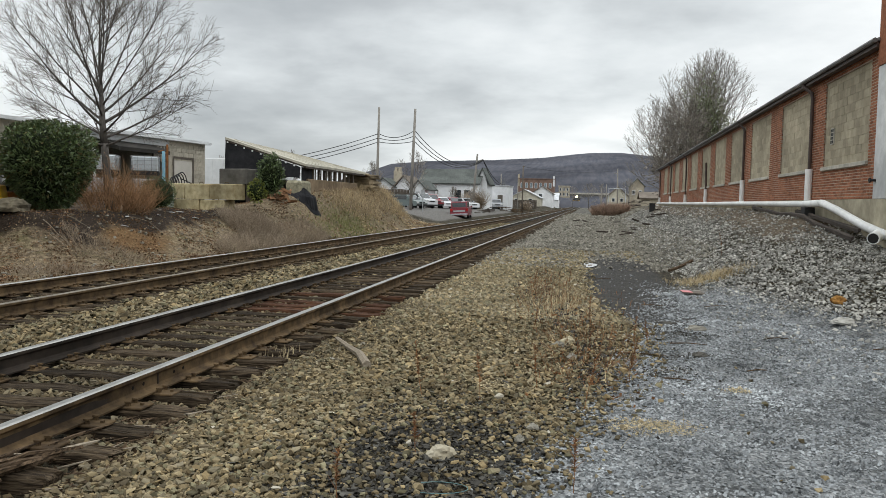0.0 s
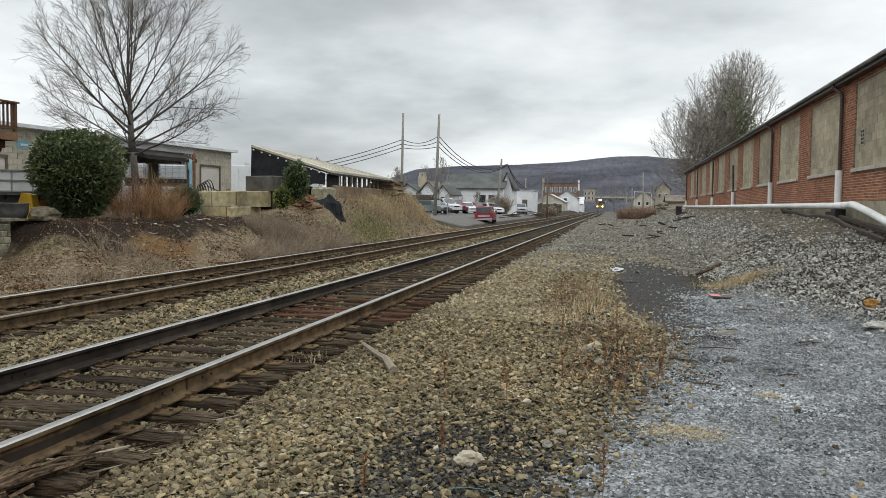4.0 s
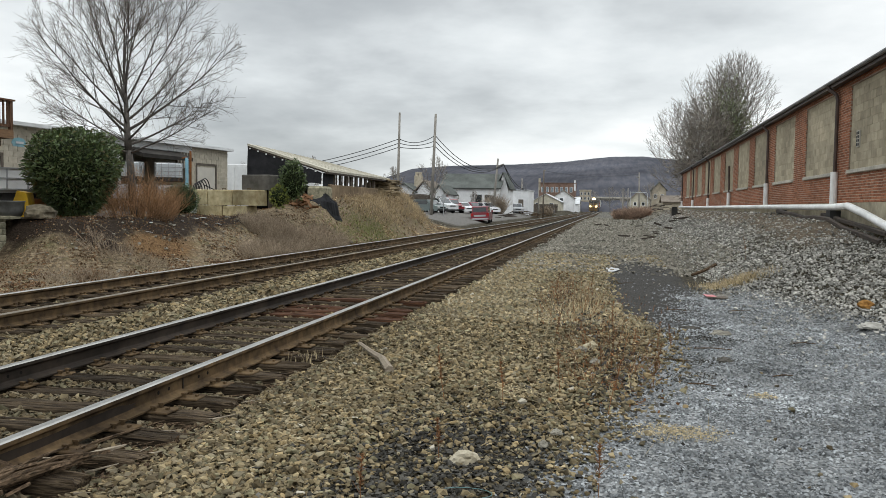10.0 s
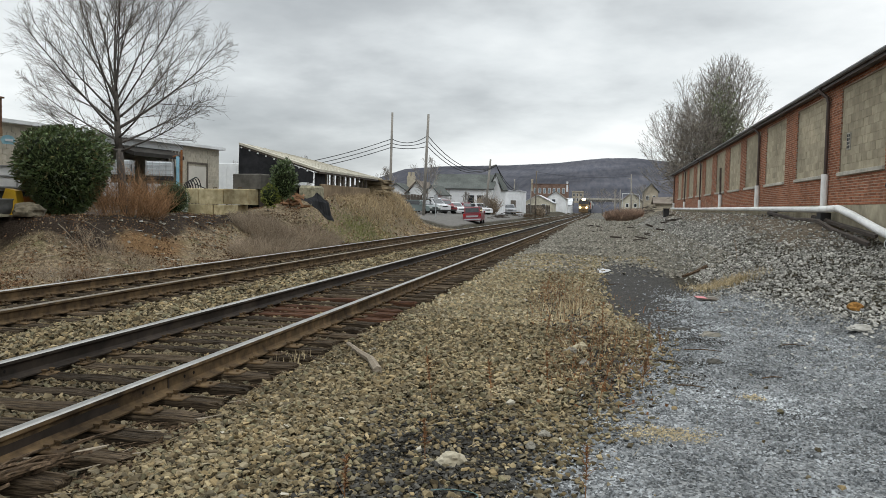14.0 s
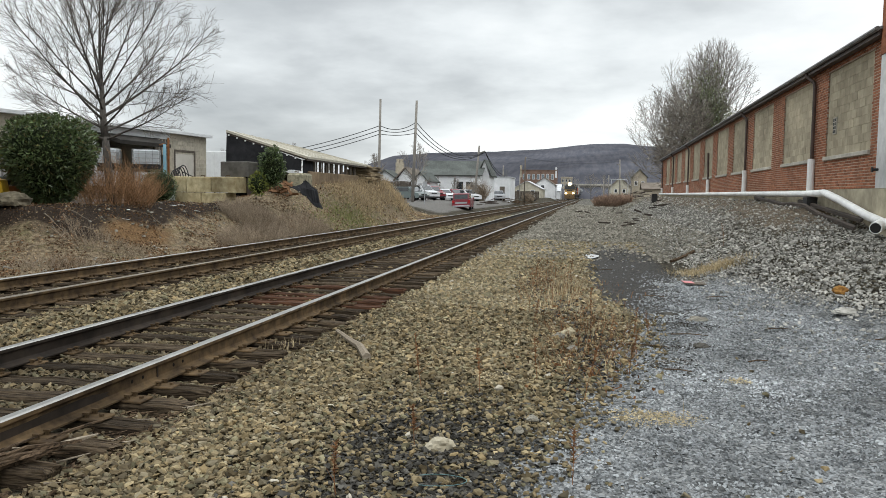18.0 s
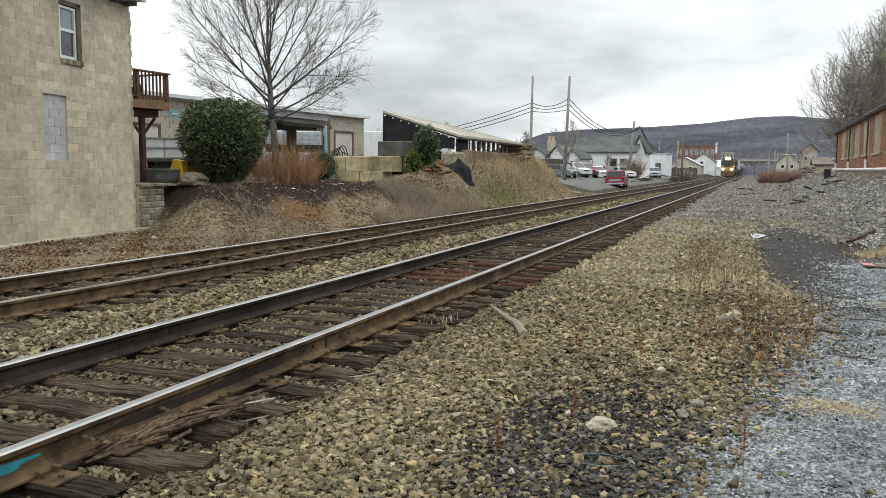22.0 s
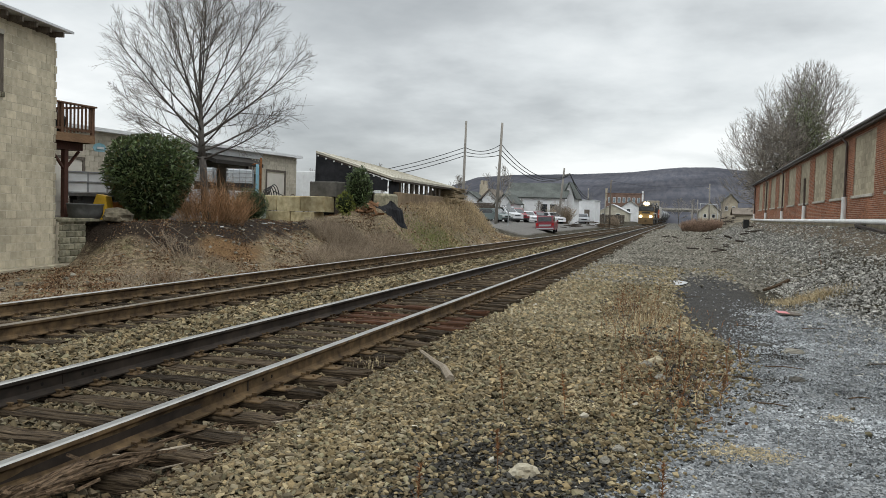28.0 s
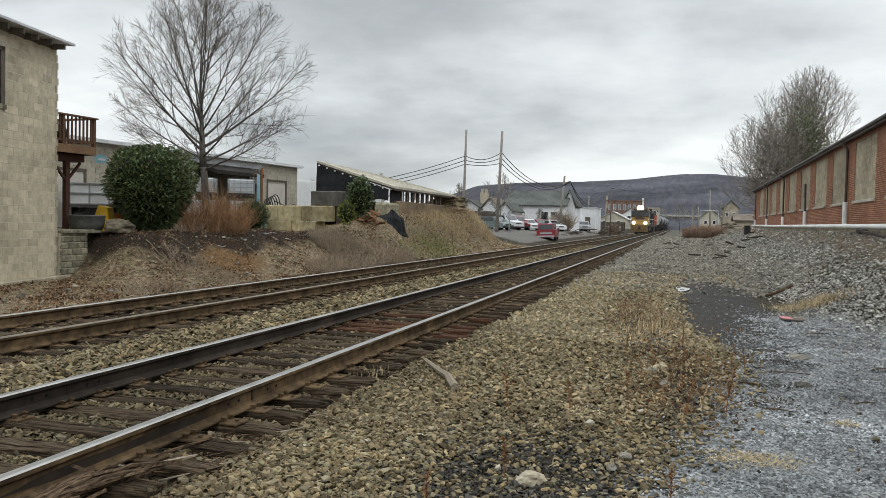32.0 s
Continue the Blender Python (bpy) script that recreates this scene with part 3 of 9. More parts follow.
M_TIE = mat("weathered_tie_wood", (0.098, 0.072, 0.046), (0.013, 0.009, 0.006), scale=9, rough=0.9, bump=0.9, big=0.35, bigscale=1.5, rnd=0.4, world=True, stretch=(0.5, 7, 7), bumpdist=0.03)
M_TIE2 = mat("rusty_stained_tie_wood", (0.115, 0.055, 0.030), (0.035, 0.019, 0.013), scale=9, rough=0.9, bump=0.8, rnd=0.3, world=True, stretch=(0.6, 5, 5), bumpdist=0.015)
M_BLACKHOLE = mat("hole_shade", (0.012, 0.011, 0.010), (0.008, 0.008, 0.008), rough=0.9, bump=0)


def keep_gravel(x, y):
    """Gravel of the drive; single stones are carried past its edge."""
    return zones(x + nrng.normal(0, 0.16, np.shape(x)), y + nrng.normal(0, 0.2, np.shape(x)))[0]


def keep_ballast(x, y):
    g, a, d, yd, w = zones(x - np.abs(nrng.normal(0, 0.16, np.shape(x))), y)
    return np.clip(1 - g * 0.98 - a * 1.2 - d * 0.9 - weeds_mask(x, y) * 0.25, 0, 1)


def dark_patch(x, y):
    return np.clip(np.exp(-(((x + 0.92) / 0.62) ** 2 + ((y - 4.6) / 1.35) ** 2)) * 1.7 + weeds_mask(x, y) * 0.5, 0, 1)


def near_keep(x, y):
    """Clean ballast; it thins out towards the dirty rim along the rail."""
    sandy = np.exp(-((x + 0.75) / 0.30) ** 2 - ((y - 6.95) / 0.25) ** 2)
    return keep_ballast(x, y) ** 1.6 * (1 - 0.8 * dark_patch(x, y)) * (1 - 0.8 * sandy) * (0.25 + 0.75 * smooth(-2.85, -2.2, x))


def off_ties(x, y, centre):
    """1 between the sleepers and beside them, 0 on sleepers and rails."""
    d = x - centre
    on_tie = (np.abs((y + 2.44 + 0.2435) % 0.487 - 0.2435) < 0.145) & (np.abs(d) < 1.30)
    return np.where(on_tie, 0.012, 1.0) * np.where(np.abs(np.abs(d) - GAUGE / 2) < 0.09, 0, 1.0)



scatter("ballast", "angular grey-brown ballast stones beside the track", M_BALLAST, -2.93, 1.6, 2.2, 6.4, 2500, 0.0265, near_keep, flat=0.72, lift=0.35, shapes=CHIPS)
scatter("ballast", "grey-brown ballast stones at the weeds", M_BALLAST, -2.93, 1.6, 6.4, 11, 1750, 0.0305, near_keep, flat=0.75, lift=0.35, shapes=SIMPLE_CHIPS)
scatter("ballast", "grey-brown ballast stones along the drive", M_MIDSTONE, -2.93, 1.6, 11, 28, 1900, 0.030, near_keep, fall=10, flat=0.7)
scatter("ballast_dark", "dark damp ballast stones with a few weeds", M_DARKSTONE, -2.2, 1.2, 2.4, 16, 1600, 0.0235, lambda x, y: dark_patch(x, y) * keep_ballast(x, y), fall=7, shapes=SIMPLE_CHIPS)
scatter("dirty_ballast", "dirty brown ballast along the near rail", M_DIRTY, -2.93, -2.0, 2.2, 12, 2000, 0.0285, lambda x, y: 1 - smooth(-2.8, -2.1, x), lift=0.3, flat=0.72, shapes=SIMPLE_CHIPS)
scatter("gravel", "bluish-grey crushed gravel of the drive", M_GRAVEL, -0.6, 4.6, 2.6, 18, 2000, 0.0136, lambda x, y: keep_gravel(x, y) * (1 - 0.5 * dark_patch(x, y)), fall=7, flat=0.6)
scatter("rubble", "loose grey rubble on the bank below the warehouse", M_RUBBLE, 1.9, 6.0, 8, 75, 420, 0.034, lambda x, y: smooth(-0.27, -0.08, height(x, y)) * (0.55 + 0.45 * (y < 20)) * (1 - 0.75 * bank_earth(x, y)), fall=18, flat=0.8, shapes=SIMPLE_CHIPS)
scatter("large_rubble", "larger pale rubble stones near the end of the pipe", M_RUBBLE, 2.2, 5.8, 9, 21, 26, 0.050, lambda x, y: smooth(-0.2, 0.2, height(x, y)) * (1 - 0.7 * bank_earth(x, y)), shapes=CHIPS)
scatter("ballast_far", "grey-brown stones along the track towards the town", M_FARSTONE, -3.2, 3.2, 20, 75, 130, 0.052, lambda x, y: np.clip(1.1 - zones(x, y)[1], 0, 1), fall=30, flat=0.6)

scatter("asphalt_grit", "loose pale grit on the broken asphalt", M_GRAVEL, -0.3, 1.9, 11, 26, 9, 0.022, lambda x, y: zones(x, y)[1], lift=0.1)
scatter("ballast_far", "grey stones beside the track near the brush heap", M_FARSTONE, -3.2, 6.0, 75, 125, 14, 0.13, None, flat=0.6)
for cx, cy, sx, sy in ((0.83, 7.9, 0.22, 0.3), (1.3, 10.45, 0.4, 0.22), (0.95, 8.9, 0.3, 0.2)):
    scatter("dark_grit", "splash of dark damp grit on the gravel drive", M_DARKSTONE, cx - 2.5 * sx, cx + 2.5 * sx, cy - 2.5 * sy, cy + 2.5 * sy, 2200, 0.013,
            lambda x, y, cx=cx, cy=cy, sx=sx, sy=sy: np.exp(-((x - cx) / sx) ** 2 - ((y - cy) / sy) ** 2) * 0.85 - 0.1 + 0.3 * lumps(x, y, 5.0, 2.0), lift=0.7, shapes=SIMPLE_CHIPS)
M_SAND = mat("tan_sandy_grit", (0.50, 0.42, 0.27), (0.36, 0.295, 0.18), scale=9, rough=0.95, bump=0.3, island=0.35, world=True, bumpdist=0.003)
for cx, cy, sx, sy in ((0.52, 5.95, 0.28, 0.22), (-0.72, 6.9, 0.26, 0.22), (-0.95, 7.25, 0.15, 0.2), (1.35, 7.3, 0.10, 0.10)):
    scatter("sandy_grit", "patch of tan sandy grit on the gravel", M_SAND, cx - 3 * sx, cx + 3 * sx, cy - 3 * sy, cy + 3 * sy, 9000, 0.0075,
            lambda x, y, cx=cx, cy=cy, sx=sx, sy=sy: np.exp(-((x - cx) / sx) ** 2 - ((y - cy) / sy) ** 2) * 1.0 - 0.12 + 0.3 * lumps(x, y, 6.0, 2.0) * 0.4, lift=1.8)


# ---------- tracks ----------
RAIL = [(-0.070, -0.175), (0.070, -0.175), (0.070, -0.163), (0.020, -0.148), (0.009, -0.130), (0.009, -0.055), (0.030, -0.042), (0.036, -0.034),
        (0.036, -0.010), (0.026, 0.0), (-0.026, 0.0), (-0.036, -0.010), (-0.036, -0.034), (-0.030, -0.042), (-0.009, -0.055), (-0.009, -0.130), (-0.020, -0.148), (-0.070, -0.163)]


def rail_ob(parent, x, y0, y1, side, head, label):
    me = Mesh()
    n = len(RAIL)
    ys = [y0, 20, 60, 150, y1]
    for y in ys:
        me.v += [(x + px, y, pz) for px, pz in RAIL]
    for k in range(len(ys) - 1):
        for i in range(n):
            j = (i + 1) % n
            me.f.append((k * n + j, k * n + i, (k + 1) * n + i, (k + 1) * n + j))
            me.mi.append(1 if i in (8, 9, 10) else 0)
    me.f.append(tuple(range(n)))
    me.mi.append(0)
    return part("rail", me, [side, head], parent, label)


def tie_mesh(seed, half=1.28, w=0.115):
    """A cracked, worn sleeper along x: hollowed under the rails, split and ragged at its ends."""
    r = random.Random(seed)
    me = Mesh()
    nx = 15
    top, bot = -0.187, -0.36
    cracks = sorted(r.uniform(-0.7, 0.7) for _ in range(3))
    across = [-1.0, -0.9]
    for c in cracks:
        across += [c - 0.10, c, c + 0.09]
    across = sorted(across + [0.9, 1.0])
    deep = {c: r.uniform(0.010, 0.034) for c in cracks}
    e0, e1 = -half + r.uniform(-0.06, 0.05), half + r.uniform(-0.05, 0.06)
    n = len(across) + 2
    for i in range(nx):
        u = i / (nx - 1)
        x = e0 + (e1 - e0) * u
        end = max(0, 1 - min(u, 1 - u) / 0.10)
        dz = r.uniform(-0.010, 0.006) - 0.018 * end * r.random()
        ws = w * r.uniform(0.93, 1.05) * (1 - 0.06 * end)
        rag = [r.uniform(-0.05, 0.05) if i in (0, nx - 1) else 0 for _ in range(n)]
        row = [(x, -ws, bot)]
        for k, c in enumerate(across):
            z = top + dz + r.uniform(-0.005, 0.004) - (0.016 if abs(c) == 1.0 else 0) - (deep[c] * r.uniform(0.3, 1.1) * (1 + end) if c in deep else 0)
            row.append((x + rag[k + 1], ws * c, z))
        row.append((x, ws, bot))
        me.v += row
    for i in range(nx - 1):
        me.f += [(i * n + k, (i + 1) * n + k, (i + 1) * n + (k + 1) % n, i * n + (k + 1) % n) for k in range(n)]
    me.f += [tuple(range(n)), tuple(range(nx * n - 1, (nx - 1) * n - 1, -1))]
    me.mi = [0] * len(me.f)
    return me


TIES = [tie_mesh(k, 1.28, 0.105 + 0.006 * (k % 4)).mesh("tie", M_TIE) for k in range(9)]
TIES_RUSTY = [tie_mesh(k + 20).mesh("tie", M_TIE2) for k in range(2)]


def plate_mesh():
    me = Mesh()
    me.box(-0.16, 0.215, -0.092, 0.092, -0.197, -0.182, ch=0.006)
    for sx in (-0.1, 0.088):
        for sy in (-0.05, 0.05):
            me.box(sx - 0.010, sx + 0.014, sy - 0.010, sy + 0.010, -0.19, -0.150)
            me.box(sx - 0.022, sx + 0.022, sy - 0.014, sy + 0.014, -0.158, -0.146)
    for sx in (-0.14, 0.17):
        me.box(sx - 0.011, sx + 0.011, -0.012, 0.012, -0.19, -0.165)
    return me.mesh("tie_plate", M_RUST)


PLATE = plate_mesh()


def bolt_holes(parent, x, ys, seam):
    """Empty bolt holes either side of an old welded rail joint."""
    for y in ys:
        # black discs on the web stand in for the shade in the holes
        part("bolt_hole", Mesh().cyl((x + 0.004, y, -0.092), (x + 0.0105, y, -0.092), 0.015, n=10), M_BLACKHOLE, parent)
    part("weld_seam", Mesh().box(x + 0.004, x + 0.014, seam - 0.010, seam + 0.010, -0.148, -0.048), M_RAILDARK, parent)


def track(name, label, centre, slope, sides, heads, ylast, seed, spacing=0.487):
    """One track: two rails, sleepers with plates and spikes, joined ones far off."""
    r = random.Random(seed)
    t = tagged(thing(name, label, "railway track", centre, 0, 0, -math.degrees(math.atan(slope))), kind="")
    for sgn, mt, head in zip((1, -1), sides, heads):
        rail_ob(t, sgn * GAUGE / 2, -24, 420, mt, head, "rusty steel rail with a bright worn head")
    k = 0
    y = -2.44 - 40 * spacing
    farties = Mesh()
    farplates = Mesh()
    while y < ylast:
        yj = y + r.uniform(-0.04, 0.04)
        rot = r.uniform(-1.3, 1.3)
        rusty = name == "near_track" and 10.2 < y < 13.5 and r.random() < 0.55
        if -4 < y < 46 if name == "near_track" else 4 < y < 40:
            o = new("tie", r.choice(TIES_RUSTY if rusty else TIES))
            o.parent = t
            o.matrix_basis = pose(r.uniform(-0.05, 0.05), yj, r.uniform(-0.012, 0.004), 0, r.uniform(-0.5, 0.5), rot + (180 if r.random() < 0.5 else 0))
            for sgn in (1, -1):
                p = new("tie_plate", PLATE)
                p.parent = t
                p.matrix_basis = pose(sgn * GAUGE / 2, yj, 0.004, 0, 0, 180 if sgn < 0 else 0)
        else:
            farties.box(-1.28, 1.28, yj - 0.11, yj + 0.11, -0.36, -0.2, pose(0, 0, 0))
            for sgn in (1, -1):
                farplates.box(sgn * GAUGE / 2 - 0.19, sgn * GAUGE / 2 + 0.19, yj - 0.085, yj + 0.085, -0.2, -0.18)
        y += spacing
        k += 1
    tagged(part("far_tie_field", farties, M_TIE, t), kind="stuff")
    tagged(part("far_plate_field", farplates, M_RUST, t), kind="stuff")
    return t


near_track = track("near_track", "railway track with bright-headed rusty rails on cracked dark sleepers", NEAR, 0.0, (M_RUST, M_RAILDARK), (M_RAILTOP, M_RAILTOP), 200, 3)
far_track = track("far_track", "second railway track with brown rusty rails and half-buried sleepers", FAR, FAR_SLOPE, (M_RUST, M_RUST), (M_RAILDULL, M_RAILTOP), 400, 4)
bolt_holes(near_track, GAUGE / 2, (5.525, 5.675, 6.145, 6.298), 5.885)
bolt_holes(near_track, -GAUGE / 2, (5.108, 5.257, 5.718, 5.870), 5.49)
spray = Mesh()
ring = [(2.62 + 0.30 * (1 + 0.22 * math.sin(3 * a) + 0.12 * math.sin(7 * a + 1)) * math.cos(a), -0.092 + 0.030 * (1 + 0.2 * math.sin(5 * a)) * math.sin(a)) for a in [k * 0.3307 for k in range(19)]]
spray.add([(GAUGE / 2 + 0.0092, y, z) for y, z in ring] + [(GAUGE / 2 + 0.0112, y, z) for y, z in ring], [tuple(range(19, 38))] + [(k, (k + 1) % 19, 19 + (k + 1) % 19, 19 + k) for k in range(19)])
part("paint_mark", spray, mat("turquoise_spray_paint", (0.02, 0.23, 0.27), (0.03, 0.15, 0.17), scale=14, rough=0.6, bump=0.1, world=True), near_track, "turquoise spray paint on the rail web")
for y0, half, side in ((4.35, 0.95, 1), (3.6, 0.8, -1)):
    ga = [k * 0.2618 for k in range(24)]
    ring = [(y0 + half * (1 + 0.10 * math.sin(3 * a + y0) + 0.06 * math.sin(8 * a)) * math.cos(a), -0.104 + (0.034 + 0.009 * math.sin(4 * a + y0)) * math.sin(a)) for a in ga]
    stain = Mesh()
    gx = side * GAUGE / 2 + 0.0091
    stain.add([(gx, y, z) for y, z in ring] + [(gx + 0.0012, y, z) for y, z in ring], [tuple(range(24, 48))] + [(k, (k + 1) % 24, 24 + (k + 1) % 24, 24 + k) for k in range(24)])
    part("grease_stain", stain, M_RAILDARK, near_track, "black grease on the rail web")
scatter("ballast_in_tracks", "dirty brown ballast between and beside the sleepers", M_DIRTY, -11.0, -3.0, 10, 50, 700, 0.041,
        lambda x, y: off_ties(x, y, NEAR) * off_ties(x, y, far_x(y)) * (0.75 - 0.75 * (np.abs(x + 6.05) < 0.62)) * (1 - zones(x, y)[2]), lift=0.1, fall=9)
scatter("ballast_in_near_track", "brown-grey ballast filling the near track between sleepers", M_DIRTY, -5.5, -3.0, 2.4, 10, 2000, 0.0295,
        lambda x, y: off_ties(x, y, NEAR), lift=0.6, flat=0.66, shapes=SIMPLE_CHIPS)
scatter("ballast_in_tracks", "dirty brown ballast around the far track", M_DIRTY, -11.0, -5.4, 4, 10, 1200, 0.034,
        lambda x, y: off_ties(x, y, far_x(y)) * (np.abs(x + 6.05) > 0.62) * (1 - zones(x, y)[2]), lift=0.3)
scatter("ballast_between_tracks", "pale grey-brown ballast between the two tracks", M_BALLAST, -6.75, -5.35, 4, 60, 900, 0.038, lambda x, y: np.ones_like(x), lift=0.2, fall=8, flat=0.7, shapes=SIMPLE_CHIPS)


# ---------- masonry ----------
def joined_bricks(cells, x0, depth):
    """cells: (y0, y1, z0, z1) of each piece; their faces lie at x0 and look along -x or +x by the sign of depth."""
    me = Mesh()
    for y0, y1, z0, z1 in cells:
        d = rng.uniform(-0.003, 0.003)
        a, b = sorted((x0 + d, x0 + depth))
        me.box(a, b, y0, y1, z0, z1)
    return me


def courses(y0, y1, z0, z1, length, high, gap, zbase, holes=()):
    """Cells of a running bond in a rectangle, cut at its edges and at the holes."""
    out = []
    k = math.floor((z0 - zbase) / high)
    while zbase + k * high < z1 - 0.02:
        za, zb = max(zbase + k * high, z0), min(zbase + (k + 1) * high - gap, z1)
        if zb - za > 0.02:
            cuts = [(y0, y1)]
            for h0, h1, hz0, hz1 in holes:
                if hz0 < (za + zb) / 2 < hz1:
                    cuts = [c for a, b in cuts for c in (((a, min(b, h0)), (max(a, h1), b)) if a < h1 and b > h0 else ((a, b),)) if c[1] - c[0] > 0.02]
            j0 = 0.5 * length * (k % 2)
            for a, b in cuts:
                j = math.floor((a - j0) / length)
                while j0 + j * length < b:
                    ya, yb = max(a, j0 + j * length), min(b, j0 + (j + 1) * length - gap)
                    if yb - ya > 0.025:
                        out.append((ya, yb, za, zb))
                    j += 1
        k += 1
    return out


PIECES = []    # (cells, face, depth, name, material, parent): single pieces, made last


def lay(cells, x0, depth, name, material, parent, near, limit=300):
    """Nearest cells become pieces of their own, the rest one joined part."""
    cells = sorted(cells, key=near)
    PIECES.append((cells[:limit], x0, depth, name, material, parent))
    if cells[limit:]:
        tagged(part(name + "_field", joined_bricks(cells[limit:], x0, depth), material, parent), kind="stuff")


M_BRICK = mat("red_brick", (0.35, 0.145, 0.080), (0.215, 0.088, 0.052), scale=12, rough=0.92, bump=0.5, big=0.15, bigscale=0.7, rnd=0.3, island=0.3, world=True, bumpdist=0.004)
M_MORTAR = mat("old_mortar", (0.46, 0.36, 0.28), (0.34, 0.26, 0.20), scale=14, rough=0.95, bump=0.5, world=True, bumpdist=0.004)
M_CMU = mat("tan_infill_block", (0.435, 0.38, 0.278), (0.345, 0.30, 0.215), scale=5, rough=0.95, bump=0.4, big=0.2, rnd=0.16, island=0.16, world=True, bumpdist=0.004)
M_CMUMORTAR = mat("pale_block_joint", (0.43, 0.38, 0.275), (0.35, 0.305, 0.22), scale=14, rough=0.95, bump=0.4, world=True)
M_CONCRETE = mat("stained_concrete", (0.46, 0.41, 0.30), (0.30, 0.265, 0.195), scale=3, rough=0.9, bump=0.3, big=0.3, bigscale=0.8, world=True)
M_SILL = mat("pale_sill_concrete", (0.50, 0.47, 0.41), (0.38, 0.355, 0.30), scale=6, rough=0.9, bump=0.3, world=True)
M_FASCIA = mat("dark_brown_metal", (0.085, 0.056, 0.045), (0.055, 0.038, 0.032), scale=3, rough=0.55, bump=0.1, world=True)
M_ROOFGREY = mat("grey_roof_edge", (0.20, 0.195, 0.19), (0.12, 0.118, 0.115), scale=3, rough=0.6, bump=0.1, world=True)
M_PVC = mat("white_plastic_pipe", (0.86, 0.86, 0.84), (0.76, 0.755, 0.73), scale=4, rough=0.45, bump=0.05, big=0.12, world=True)
M_WHITEPAINT = mat("white_painted_block", (0.68, 0.68, 0.67), (0.55, 0.55, 0.54), scale=5, rough=0.8, bump=0.3, world=True)
M_BOARD = mat("dark_wet_board", (0.075, 0.058, 0.045), (0.030, 0.024, 0.020), scale=6, rough=0.85, bump=0.6, stretch=(6, 0.7, 6), world=True)
M_BLACK = mat("black_rubber", (0.018, 0.018, 0.018), (0.028, 0.027, 0.026), scale=8, rough=0.7, bump=0.2)
M_STEEL = mat("grey_steel", (0.30, 0.30, 0.30), (0.2, 0.2, 0.2), scale=8, rough=0.5, bump=0.1, metal=0.6)

# ---------- brick warehouse ----------
WIN_Y = [19.01, 24.11, 29.45, 34.35, 39.45, 44.75, 50.45, 55.95, 61.8, 67.2, 72.5]
WIN_W, WIN_Z0, WIN_Z1 = 3.6, 2.47, 4.64


